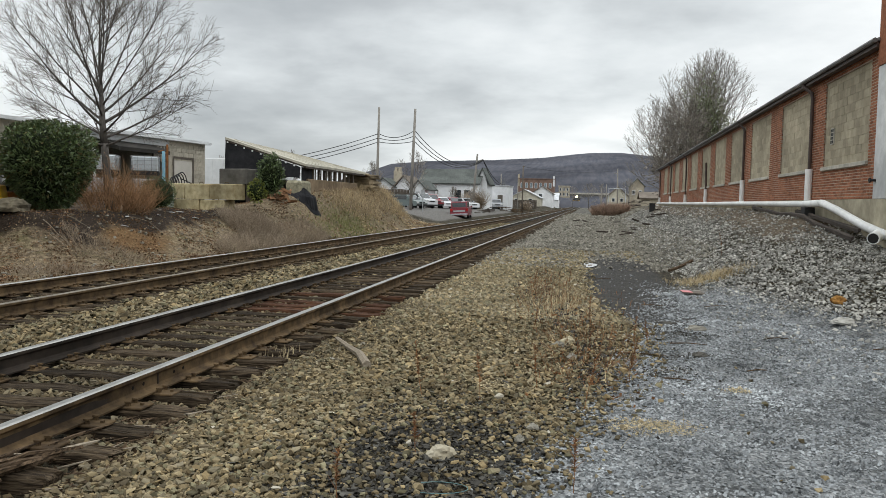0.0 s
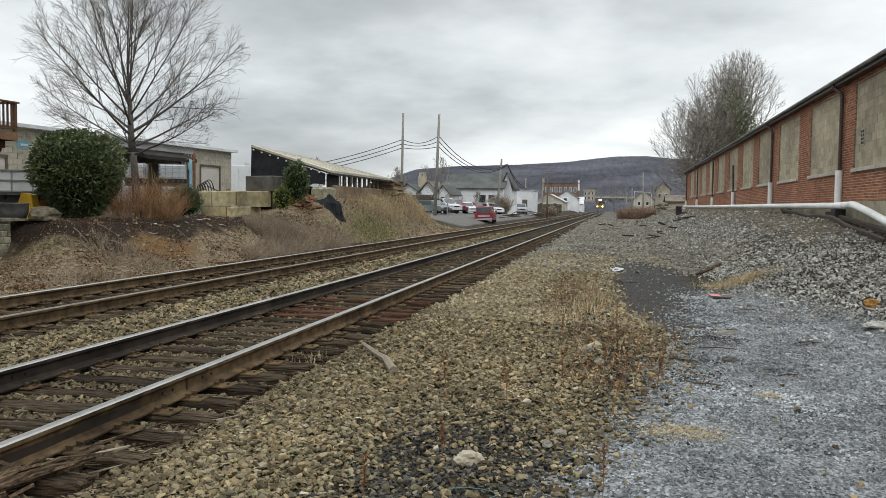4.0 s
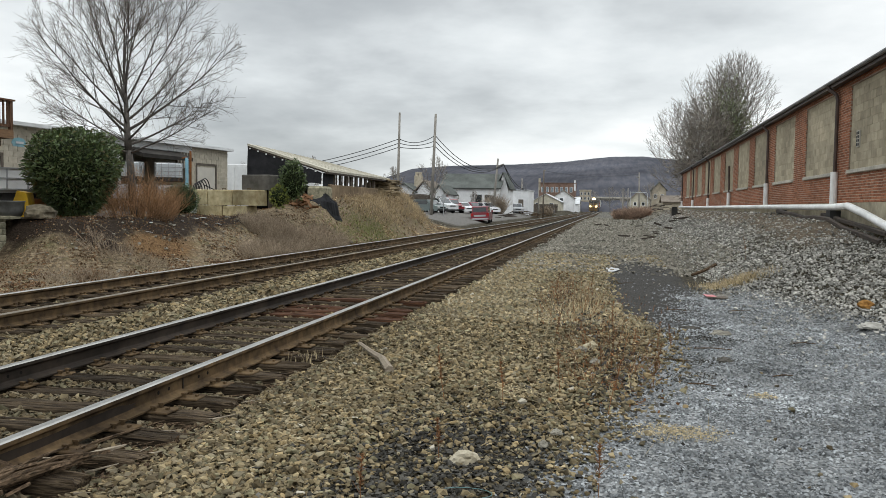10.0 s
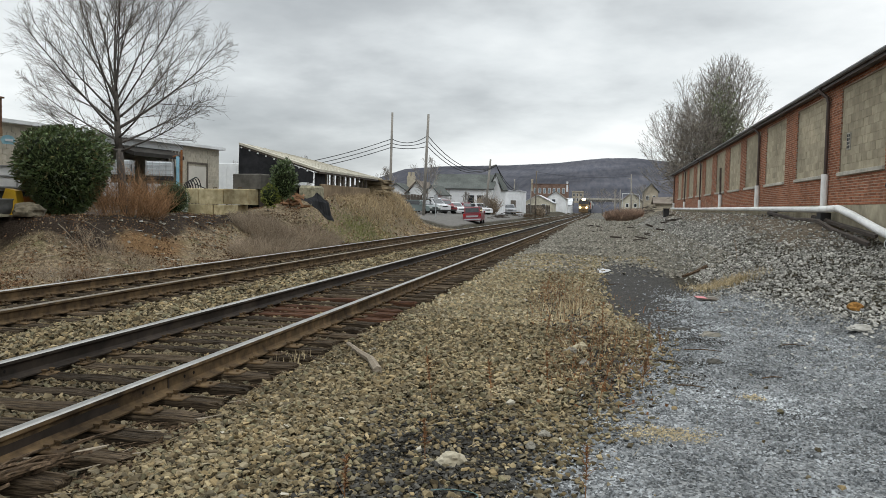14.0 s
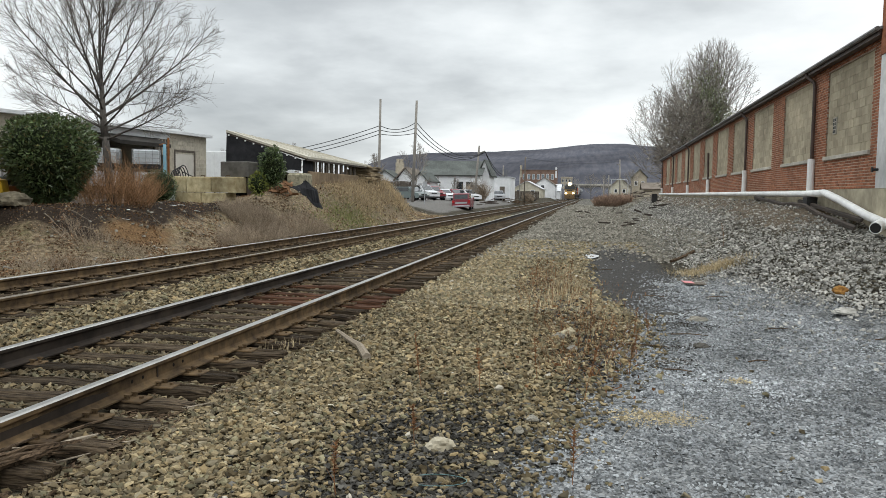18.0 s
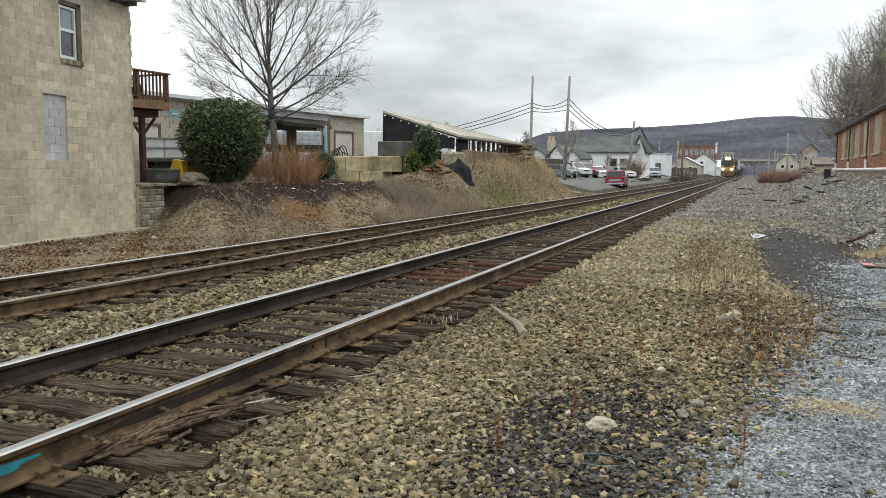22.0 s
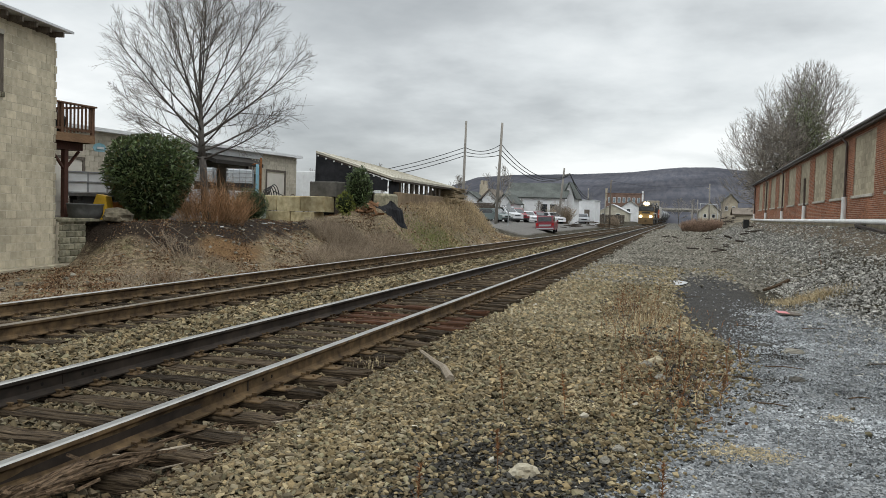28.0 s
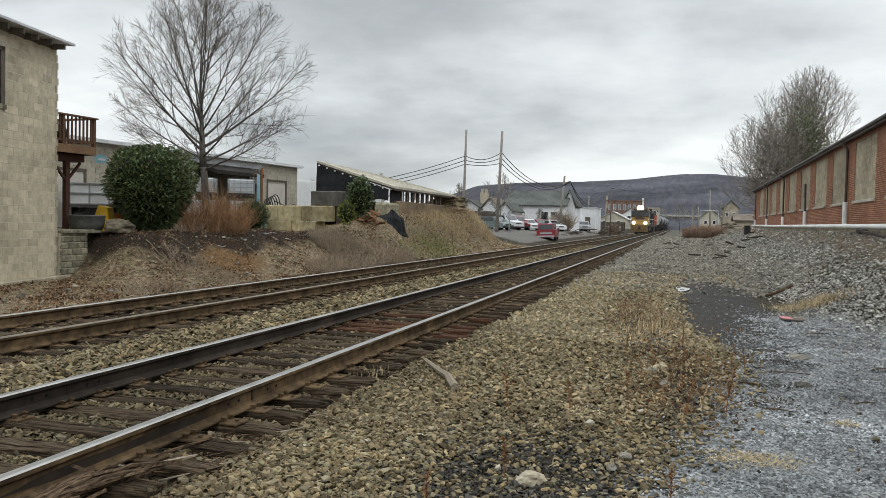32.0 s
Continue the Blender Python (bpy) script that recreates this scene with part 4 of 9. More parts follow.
def warehouse():
    w = thing("brick_warehouse", "long red brick warehouse with block-filled windows above a rubble bank", "warehouse", 6.0, 19.0, 0, -0.745)
    y_end, top, base = 63.0, 4.83, 1.63
    holes = [(a - 19, a - 19 + WIN_W, WIN_Z0, WIN_Z1) for a in WIN_Y]
    body = Mesh()
    body.box(0.09, 14, -0.9, y_end, base - 0.02, top)
    part("wall_core", body, M_MORTAR, w)
    joints = Mesh()
    joints.box(0.005, 0.09, -0.9, y_end - 0.02, base, WIN_Z0 - 0.09)
    joints.box(0.005, 0.09, -0.9, y_end - 0.02, WIN_Z1, top)
    ys = [-0.9] + [v for h in holes for v in h[:2]] + [y_end - 0.02]
    for a, b in zip(ys[::2], ys[1::2]):
        joints.box(0.005, 0.09, a, b, WIN_Z0 - 0.09, WIN_Z1)
    part("mortar", joints, M_MORTAR, w)
    cells = courses(-0.9, y_end - 0.02, base, top, 0.213, 0.0677, 0.017, base, [(a, b, c - 0.09, d) for a, b, c, d in holes])
    lay(cells, 0.0, 0.05, "brick", M_BRICK, w, lambda c: abs(c[0] + 0.2) + 1.2 * abs(c[2] - 2.1))
    near, rest = [], []
    for i, (a, b, c, d) in enumerate(holes):
        win = part("infilled_window", Mesh().box(0.0425, 0.10, a, b, c, d), M_CMUMORTAR, w, "window opening filled with tan concrete blocks")
        part("sill", Mesh().box(-0.06, 0.09, a - 0.03, b + 0.03, c - 0.09, c, ch=0.01), M_SILL, win, "pale concrete sill")
        cl = courses(a + 0.005, b - 0.005, c + 0.005, d, 0.406, 0.2032, 0.006, c)
        if i < 3:
            PIECES.append((cl, 0.036, 0.03, "block", M_CMU, win))
        else:
            tagged(part("block_field", joined_bricks(cl, 0.036, 0.03), M_CMU, win), kind="stuff")
        if i == 0:
            v = part("vent", Mesh().box(0.005, 0.06, b - 0.86, b - 0.58, 3.02, 3.44, ch=0.006), M_SILL, win, "white louvred vent with small dark openings")
            hole = Mesh()
            for k in range(4):
                for s in (0, 1):
                    hole.box(0.0, 0.02, b - 0.83 + s * 0.13, b - 0.74 + s * 0.13, 3.05 + k * 0.095, 3.12 + k * 0.095)
            part("vent_grid", hole, M_BLACK, v)
    # roof, eaves, gutter
    roof = Mesh()
    roof.prism([(-0.20, 4.88), (14.2, 5.33), (14.2, 5.45), (-0.20, 4.945)], -0.95, y_end + 0.3)
    part("roof", roof, M_ROOFGREY, w, "low grey roof with a metal edge")
    soffit = Mesh()
    soffit.box(-0.175, -0.002, -0.9, y_end + 0.2, 4.79, 4.85)
    soffit.box(-0.215, -0.180, -0.93, y_end + 0.3, 4.765, 4.90)
    part("eaves_board", soffit, M_FASCIA, w, "dark brown eaves board")
    gut = Mesh()
    gut.tube([(-0.265, -0.97, 4.89), (-0.265, y_end + 0.3, 4.885)], 0.052, 8)
    part("gutter", gut, M_ROOFGREY, w, "grey gutter along the eaves")
    # foundation
    part("foundation", Mesh().box(-0.06, 0.3, -0.9, y_end, 0.2, base - 0.01), M_CONCRETE, w, "stained beige concrete foundation")
    # rainwater pipes: dark above, white plastic below
    for yy, zt, dark in ((23.63, 2.47, 1), (34.16, 2.47, 1), (45.6, 2.32, 0), (56.2, 2.16, 1), (67.95, 2.14, 1), (79.8, 2.14, 1)):
        d = Mesh()
        y = yy - 19
        if dark:
            d.tube([(-0.26, y + 0.35, 4.86), (-0.22, y + 0.30, 4.74), (-0.09, y + 0.08, 4.56), (-0.08, y, 4.4), (-0.08, y, zt - 0.1)], 0.05, 8)
        else:
            d.tube([(-0.10, y + 0.12, 3.75), (-0.08, y, zt - 0.1)], 0.055, 8)
        dp = part("downpipe", d, M_FASCIA, w, "dark brown metal downpipe")
        part("pipe_socket", Mesh().tube([(-0.09, y, zt), (-0.09, y, 1.5)], 0.095, 12), M_PVC, dp, "white plastic lower pipe")
    # taller neighbouring part
    part("annex_wall", Mesh().box(-0.14, 10, -9.0, -0.9, 1.62, 4.35), M_WHITEPAINT, w, "white painted block wall")
    part("annex_base", Mesh().box(-0.18, 10, -9.0, -0.9, 0.1, 1.61), M_CONCRETE, w)
    part("annex_top", Mesh().box(-0.16, 10, -9.0, -0.9, 4.36, 5.9), M_BRICK, w, "red brick upper wall")
    hyd = Mesh()
    hyd.cyl((-0.14, -1.05, 2.0), (-0.24, -1.05, 2.0), 0.03)
    hyd.cyl((-0.24, -1.05, 2.0), (-0.27, -1.05, 2.0), 0.055)
    part("tap", hyd, M_BLACK, w)
    return w


warehouse()


def drain_pipe():
    d = thing("drain_pipe", "long white plastic drain pipe along the foot of the brick wall", "pipe", 6.0, 19.0, 0, -0.745)
    part("long_pipe", Mesh().tube([(-0.28, 61, 1.60), (-0.28, 40, 1.54), (-0.28, 14, 1.525), (-0.29, 4.4, 1.50), (-0.30, 2.4, 1.53)], 0.088, 12), M_PVC, d, smooth=True)
    part("sloping_pipe", Mesh().tube([(-0.30, 2.4, 1.53), (-0.30, 2.15, 1.51), (-0.30, 1.0, 1.36), (-0.30, -1.0, 1.05), (-0.30, -2.3, 0.90)], 0.092, 12), M_PVC, d, smooth=True)
    end = Mesh()
    end.tube([(-0.28, -1.95, 0.915), (-0.58, -2.5, 0.84)], 0.115, 16)
    part("open_end", end, M_PVC, d, "open outlet of the white pipe")
    # black disc closing the pipe mouth, drawn for the shade inside it
    part("outlet_bore", Mesh().cyl((-0.57, -2.48, 0.843), (-0.5815, -2.503, 0.8397), 0.098, n=16), M_BLACK, d)
    for y in (3.5, 10.5):
        part("support_block", Mesh().box(-0.42, -0.16, y, y + 0.42, 1.05, 1.42), M_BLACK, d)


drain_pipe()
for i, (y0, z0, x0, y1, z1, x1, wd) in enumerate(((29.5, 1.36, 5.65, 17.6, 0.74, 5.35, 0.055), (24.0, 1.26, 5.78, 18.0, 0.90, 5.6, 0.06))):
    b = Mesh()
    n = 8
    for k in range(n + 1):
        t = k / n
        x, y, z = x0 + (x1 - x0) * t, y0 + (y1 - y0) * t, max(z0 + (z1 - z0) * t, gz(x0 + (x1 - x0) * t, y0 + (y1 - y0) * t) + 0.03)
        b.v += [(x - wd / 2, y, z), (x + wd / 2, y, z + 0.03), (x + wd / 2, y, z + 0.10), (x - wd / 2, y, z + 0.07)]
    for k in range(n):
        b.f += [(k * 4 + j, k * 4 + (j + 1) % 4, k * 4 + 4 + (j + 1) % 4, k * 4 + 4 + j) for j in range(4)]
    b.f += [(0, 1, 2, 3), (n * 4 + 3, n * 4 + 2, n * 4 + 1, n * 4)]
    b.mi = [0] * len(b.f)
    tagged(b.ob("timber_board", M_BOARD), "long dark wet timber board lying along the bank", "board", "boards below the pipe")


# ---------- grey block building ----------
M_LBLOCK = mat("weathered_tan_block", (0.54, 0.48, 0.36), (0.41, 0.36, 0.262), scale=5, rough=0.95, bump=0.5, big=0.14, bigscale=0.45, rnd=0.15, island=0.15, world=True, bumpdist=0.006)
M_LBLOCK2 = mat("bluish_patch_block", (0.47, 0.475, 0.465), (0.38, 0.385, 0.38), scale=8, rough=0.95, bump=0.4, world=True, rnd=0.1)
M_LJOINT = mat("sandy_joint", (0.60, 0.55, 0.44), (0.48, 0.435, 0.34), scale=12, rough=0.95, bump=0.4, world=True)
M_STONE = mat("rough_field_stone", (0.33, 0.30, 0.215), (0.13, 0.125, 0.085), scale=6, rough=0.95, bump=0.9, rnd=0.3, world=True, bumpdist=0.02)
M_VINYL = mat("white_window_vinyl", (0.75, 0.76, 0.76), (0.65, 0.66, 0.66), rough=0.5, bump=0.05, world=True)
# pale bluish copy of the glass, with reflected sky in its base colour
M_PANE = mat("sky_pale_window_glass", (0.20, 0.25, 0.28), (0.12, 0.15, 0.17), scale=1.2, rough=0.08, bump=0, spec=0.9, world=True)
M_PANE_DARK = mat("dark_window_glass", (0.035, 0.042, 0.048), (0.02, 0.024, 0.028), scale=1.2, rough=0.08, bump=0, spec=0.9, world=True)
M_ROOFTRIM = mat("pale_metal_trim", (0.55, 0.56, 0.57), (0.42, 0.43, 0.44), rough=0.5, bump=0.05, world=True)
M_GREYWOOD = mat("grey_weathered_wood", (0.17, 0.145, 0.12), (0.095, 0.08, 0.065), scale=7, rough=0.9, bump=0.5, stretch=(4, 4, 0.8), world=True)
M_DECK = mat("brown_stained_deck_wood", (0.155, 0.082, 0.047), (0.085, 0.045, 0.028), scale=8, rough=0.8, bump=0.4, stretch=(4, 4, 1), world=True)
M_DECKLIGHT = mat("tan_deck_beam", (0.27, 0.165, 0.09), (0.18, 0.105, 0.06), scale=8, rough=0.8, bump=0.4, stretch=(4, 1, 4), world=True)
M_DECKPOST = mat("red_brown_post", (0.10, 0.042, 0.030), (0.06, 0.028, 0.02), scale=8, rough=0.7, bump=0.3, stretch=(4, 4, 0.8), world=True)


def block_building():
    b = thing("block_building", "two-storey building of weathered tan concrete blocks", "building", -16.08, 17.65, -0.3, 11.0)
    y0, top = -9.0, 6.0
    win, fill = (-2.98, -2.16, 4.16, 5.62), (-3.68, -2.82, 1.80, 3.36)
    wall = part("wall", Mesh().box(-9, -0.15, y0, -0.02, -0.4, top).box(-0.15, -0.005, y0, fill[0], -0.4, top).box(-0.15, -0.005, win[1], -0.02, -0.4, top)
                .box(-0.15, -0.005, fill[0], win[1], -0.4, fill[2]).box(-0.15, -0.005, fill[0], win[1], fill[3], win[2]).box(-0.15, -0.005, fill[0], win[1], win[3], top).box(-0.15, -0.005, fill[1], win[1], fill[2], fill[3]).box(-0.15, -0.005, fill[0], win[0], win[2], win[3]), M_LJOINT, b)
    cells = courses(y0, 0.0, 0.0, top, 0.406, 0.2032, 0.011, 0.0, [win, fill])
    lay(cells, 0.0, -0.02, "block", M_LBLOCK, b, lambda c: abs(c[0] + 1.5) + 0.3 * abs(c[2] - 3))
    f = part("filled_window", Mesh().box(-0.06, -0.045, fill[0], fill[1], fill[2], fill[3]), M_LJOINT, b, "old window filled with bluish-grey blocks")
    PIECES.append((courses(fill[0] + 0.02, fill[1] - 0.02, fill[2], fill[3], 0.406, 0.2032, 0.012, fill[2]), -0.035, -0.02, "block", M_LBLOCK2, f))
    part("lintel", Mesh().box(-0.02, 0.015, fill[0] - 0.05, fill[1] + 0.05, fill[3], fill[3] + 0.07), M_SILL, f)
    part("footing", Mesh().box(-0.3, 0.16, y0, 0.25, -0.5, -0.01, ch=0.03), M_CONCRETE, b, "stained concrete footing")
    # sash window
    w = part("window", Mesh().box(-0.12, -0.10, win[0], win[1], win[2], win[3]), M_PANE_DARK, b, "white vinyl sash window with reflecting panes")
    a, c, zb, zt = win[0] + 0.02, win[1] - 0.16, win[2] + 0.1, win[3] - 0.12
    zm = (zb + zt) / 2 + 0.05
    fr = Mesh()
    for q in ((a, a + 0.06, zb, zt), (c - 0.06, c, zb, zt), (a + 0.06, c - 0.06, zt - 0.06, zt), (a + 0.06, c - 0.06, zm - 0.03, zm + 0.04), (a + 0.06, c - 0.06, zb, zb + 0.07)):
        fr.box(-0.09, -0.03, *q)
    part("sash", fr, M_VINYL, w)
    part("upper_pane", Mesh().box(-0.085, -0.075, a + 0.06, c - 0.06, zm + 0.04, zt - 0.06), M_PANE, w, "pane coloured pale for the sky it reflects")
    part("lower_pane", Mesh().box(-0.085, -0.075, a + 0.06, c - 0.06, zb + 0.07, zm - 0.03), M_PANE_DARK, w)
    part("window_trim", Mesh().box(-0.06, 0.012, c, win[1], win[2] + 0.08, win[3]).box(-0.06, 0.012, win[0], win[1], win[3] - 0.10, win[3] + 0.0), M_GREYWOOD, w, "bare weathered wooden trim")
    part("head_trim", Mesh().box(0.0, 0.03, win[0], win[1], win[3], win[3] + 0.11), M_SILL, w)
    for k in range(6):
        part("sill_brick", Mesh().box(-0.05, 0.05, win[0] + 0.14 * k, win[0] + 0.14 * k + 0.125, win[2] - 0.03, win[2] + 0.085), M_STONE, w, "crumbling sill brick")
    # roof with rafter tails
    part("roof", Mesh().prism([(-9.5, 6.75), (0.45, 6.13), (0.45, 6.19), (-9.5, 6.81)], y0 - 0.2, 0.12), M_ROOFTRIM, b, "thin metal-edged roof")
    for k in range(15):
        y = -0.25 - 0.58 * k
        part("rafter_tail", Mesh().prism([(-0.3, 5.98), (0.38, 5.97), (0.38, 6.10), (-0.3, 6.14)], y - 0.03, y + 0.03), M_GREYWOOD, b)
    part("eaves_board", Mesh().box(-0.01, 0.02, y0, -0.02, 6.0, 6.13), M_GREYWOOD, b, "dark weathered eaves board")
    # jagged quoin edge
    part("corner_quoin", joined_bricks([(-0.06 + 0.02 * (k % 2), 0.03 + 0.045 * (k % 2), 0.2032 * k, 0.2032 * k + 0.185) for k in range(29)], 0.004, -0.2), M_LBLOCK, b, "toothed block corner")
    return b


block_building()


def stone_wall():
    s = thing("stone_retaining_wall", "low mossy wall of rough blocks holding up the yard", "retaining wall", -16.0, 17.72, -0.3, 4)
    cells = courses(0.06, 1.15, 0.0, 1.15, 0.34, 0.175, 0.018, 0.0)
    part("wall_core", Mesh().box(-0.5, -0.03, 0.06, 1.15, -0.1, 1.12), M_LJOINT, s)
    PIECES.append((cells, 0.0, -0.06, "stone", M_STONE, s))
    part("capping", Mesh().box(-1.2, 0.06, 0.06, 1.7, 1.13, 1.22, ch=0.02), M_STONE, s, "worn mossy capping")


stone_wall()


def deck():
    d = thing("wooden_deck", "raised brown wooden deck with slatted railing on a single braced post", "deck", -17.0, 18.25, 0.85, -4.5)
    L, W, fl, rt = 1.75, 1.9, 2.5, 3.32
    part("floor", Mesh().box(-W, 0.05, -0.6, L + 0.05, fl - 0.04, fl), M_DECKLIGHT, d)
    part("rim_beam", Mesh().box(0.0, 0.05, -0.6, L + 0.06, fl - 0.24, fl - 0.04), M_DECKLIGHT, d, "tan rim board")
    part("end_beam", Mesh().box(-W, 0.0, L, L + 0.05, fl - 0.24, fl - 0.04), M_DECKLIGHT, d)
    for k in range(5):
        part("joist", Mesh().box(-W, -0.01, -0.5 + 0.5 * k, -0.45 + 0.5 * k, fl - 0.24, fl - 0.05), M_DECKPOST, d)
    part("carrying_beam", Mesh().box(-0.75, -0.25, -0.6, L - 0.1, fl - 0.46, fl - 0.25), M_DECKPOST, d, "dark carrying beam")
    part("post", Mesh().box(-0.42, -0.28, 1.00, 1.14, 0, fl - 0.44), M_DECKPOST, d, "red-brown post")
    for s in (-1, 1):
        part("brace", Mesh().tube([(-0.35, 1.07, fl - 1.05), (-0.35, 1.07 + s * 0.52, fl - 0.48)], 0.045, 4), M_DECKPOST, d)
    for y in (-0.5, 0.6, L):
        part("railing_post", Mesh().box(-0.04, 0.05, y - 0.045, y + 0.045, fl, rt + 0.02), M_DECK, d)
    part("railing_post", Mesh().box(-W, -W + 0.09, L - 0.04, L + 0.05, fl, rt + 0.02), M_DECK, d)
    part("top_rail", Mesh().box(-0.07, 0.09, -0.6, L + 0.1, rt, rt + 0.045), M_DECK, d)
    part("top_rail", Mesh().box(-W, -0.07, L - 0.06, L + 0.1, rt, rt + 0.045), M_DECK, d)
    part("bottom_rail", Mesh().box(-0.02, 0.03, -0.6, L, fl + 0.08, fl + 0.15), M_DECK, d)
    for k in range(16):
        part("baluster", Mesh().box(-0.01, 0.03, -0.55 + 0.145 * k, -0.515 + 0.145 * k, fl + 0.1, rt), M_DECK, d)
    for k in range(12):
        part("baluster", Mesh().box(-0.15 - 0.145 * k, -0.115 - 0.145 * k, L + 0.0, L + 0.04, fl + 0.1, rt), M_DECK, d)
    g = thing("kettle_barbecue", "dark covered barbecue standing on the deck", "barbecue", -17.35, 19.0, 0.85 + fl)
    part("cover", Mesh().lathe([(0.22, 0.02), (0.30, 0.22), (0.33, 0.36), (0.28, 0.5), (0.15, 0.58)], 10), M_BLACK, g, smooth=True)
    t = thing("patio_table", "dark metal patio table behind the deck railing", "table", -17.6, 18.2, 0.85 + fl)
    part("tabletop", Mesh().box(-0.4, 0.4, -0.4, 0.4, 0.55, 0.59), M_BLACK, t)
    for x in (-0.35, 0.35):
        for y in (-0.35, 0.35):
            part("leg", Mesh().box(x - 0.02, x + 0.02, y - 0.02, y + 0.02, 0, 0.55), M_BLACK, t)


deck()

# ---------- garage across the yard ----------
M_GBLOCK = mat("pale_tan_garage_block", (0.52, 0.47, 0.38), (0.41, 0.37, 0.295), scale=7, rough=0.95, bump=0.4, big=0.1, island=0.12, rnd=0.1, world=True)
M_GDOOR = mat("beige_garage_door", (0.64, 0.60, 0.53), (0.56, 0.525, 0.46), scale=2, rough=0.6, bump=0.05, big=0.08, world=True)
# shade of the bay and the shed is put into this dark colour
M_INSIDE = mat("shade_dark_interior", (0.055, 0.05, 0.045), (0.03, 0.028, 0.025), scale=4, rough=0.95, bump=0.1, world=True)
M_SIGN = mat("pale_blue_sign", (0.20, 0.42, 0.50), (0.30, 0.5, 0.56), scale=6, rough=0.5, bump=0, world=True)
M_WHITE = mat("white_coated_sheet", (0.72, 0.73, 0.73), (0.60, 0.61, 0.61), scale=2, rough=0.5, bump=0.05, big=0.1, world=True)
M_TANK = mat("cloudy_white_plastic", (0.66, 0.69, 0.71), (0.54, 0.58, 0.60), scale=3, rough=0.4, bump=0.1, world=True)
M_GALV = mat("galvanised_tube", (0.45, 0.46, 0.47), (0.33, 0.34, 0.35), scale=8, rough=0.4, bump=0.1, metal=0.7, world=True)
M_BLUE = mat("light_blue_paint", (0.22, 0.46, 0.60), (0.30, 0.52, 0.63), scale=5, rough=0.5, bump=0.05, world=True)
M_YELLOW = mat("yellow_paint", (0.68, 0.42, 0.03), (0.55, 0.33, 0.03), scale=5, rough=0.5, bump=0.1, world=True)
M_ORANGE = mat("rusty_orange_paint", (0.25, 0.10, 0.03), (0.14, 0.055, 0.02), scale=6, rough=0.7, bump=0.3, world=True)


def garage():
    g = thing("garage_building", "low tan block garage with white roof edge and open bay", "garage", -20.9, 24.9, 0.85, -6)
    H = 3.15
    # walls round the bay: solid parts on either side, deep open bay between
    part("wall", Mesh().box(-8, -0.025, -11, 5.2, -0.3, H), M_LJOINT, g, "pale tan block wall")
    part("wall", Mesh().box(-8, -0.025, 10.55, 13.6, -0.3, H), M_LJOINT, g, "pale tan block wall")
    part("bay_back_wall", Mesh().box(-8, -6, 5.2, 10.55, -0.3, H), M_INSIDE, g, "back of the open bay, coloured dark for its shade")
    doors = [(-4.0, -0.55, -0.3, 2.05), (10.95, 12.5, -0.3, 2.32)]
    cl = courses(-11, 5.2, 0, H, 0.406, 0.2032, 0.012, 0, doors[:1]) + courses(10.55, 13.6, 0, H, 0.406, 0.2032, 0.012, 0, doors[1:])
    tagged(part("block_field", joined_bricks(cl, 0.0, -0.02), M_GBLOCK, g), kind="stuff")
    for a, b, z0, z1 in doors:
        d = part("garage_door", Mesh().box(-0.024, -0.012, a, b, z0, z1), M_GDOOR, g, "closed beige garage door")
        for k in range(4):
            part("door_panel", Mesh().box(-0.012, -0.004, a + 0.03, b - 0.03, z0 + 0.32 + k * 0.5, z0 + 0.32 + k * 0.5 + 0.47), M_GDOOR, d)
        part("door_trim", Mesh().box(-0.012, 0.03, a - 0.1, a, 0, z1 + 0.1).box(-0.012, 0.03, b, b + 0.1, 0, z1 + 0.1).box(-0.012, 0.03, a, b, z1, z1 + 0.1), M_GREYWOOD, d)
        if a < 0:
            for y in (-2.4, -1.35):
                part("door_window", Mesh().box(-0.004, 0.0, y, y + 0.42, 0.98, 1.17), M_PANE_DARK, d)
    part("bay_lintel", Mesh().box(-0.3, 0.0, 5.2, 10.55, 2.86, H), M_WHITE, g, "white painted fascia above the open bay")
    part("bay_side", Mesh().box(-0.1, -0.02, 9.4, 10.55, 2.1, 2.86), M_GREYWOOD, g, "weathered board panel beside the bay")
    for k in range(5):
        part("batten", Mesh().box(-0.02, 0.01, 9.45 + 0.24 * k, 9.5 + 0.24 * k, 2.12, 2.84), M_SILL, g)
    # ceiling added in the shade colour, hiding the bright underside of the roof
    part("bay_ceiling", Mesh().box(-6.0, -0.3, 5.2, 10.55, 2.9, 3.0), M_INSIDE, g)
    part("bay_post", Mesh().box(-0.12, 0.0, 5.2, 5.34, -0.3, 2.86), M_WHITE, g, "white post")
    part("roof", Mesh().box(-8.4, 0.30, -11.2, 13.75, H, H + 0.13), M_WHITE, g, "flat roof with a white edge")
    part("bay_canopy", Mesh().prism([(0.0, 2.62), (0.8, 2.40), (0.8, 2.56), (0.0, 2.84)], 6.0, 9.5), M_INSIDE, g, "dark canopy over the bay")
    s = part("sign", Mesh().prism([(-0.34, 0), (-0.24, -0.14), (0.24, -0.14), (0.34, 0), (0.22, 0.14), (0, 0.19), (-0.22, 0.14)], 0, 0.03, pose(0.01, 0.25, 2.55, 0, 0, 90)), M_SIGN, g, "pale blue shaped sign")
    part("sign_bar", Mesh().box(0.042, 0.05, 0.08, 0.42, 2.51, 2.59), M_WHITE, s, "white lettering bar")
    # storage along the back of the bay
    for k in range(4):
        part("shelf", Mesh().box(-5.5, -4.6, 5.6, 10.4, 0.3 + 0.55 * k, 0.34 + 0.55 * k), M_GREYWOOD, g)
    r = random.Random(31)
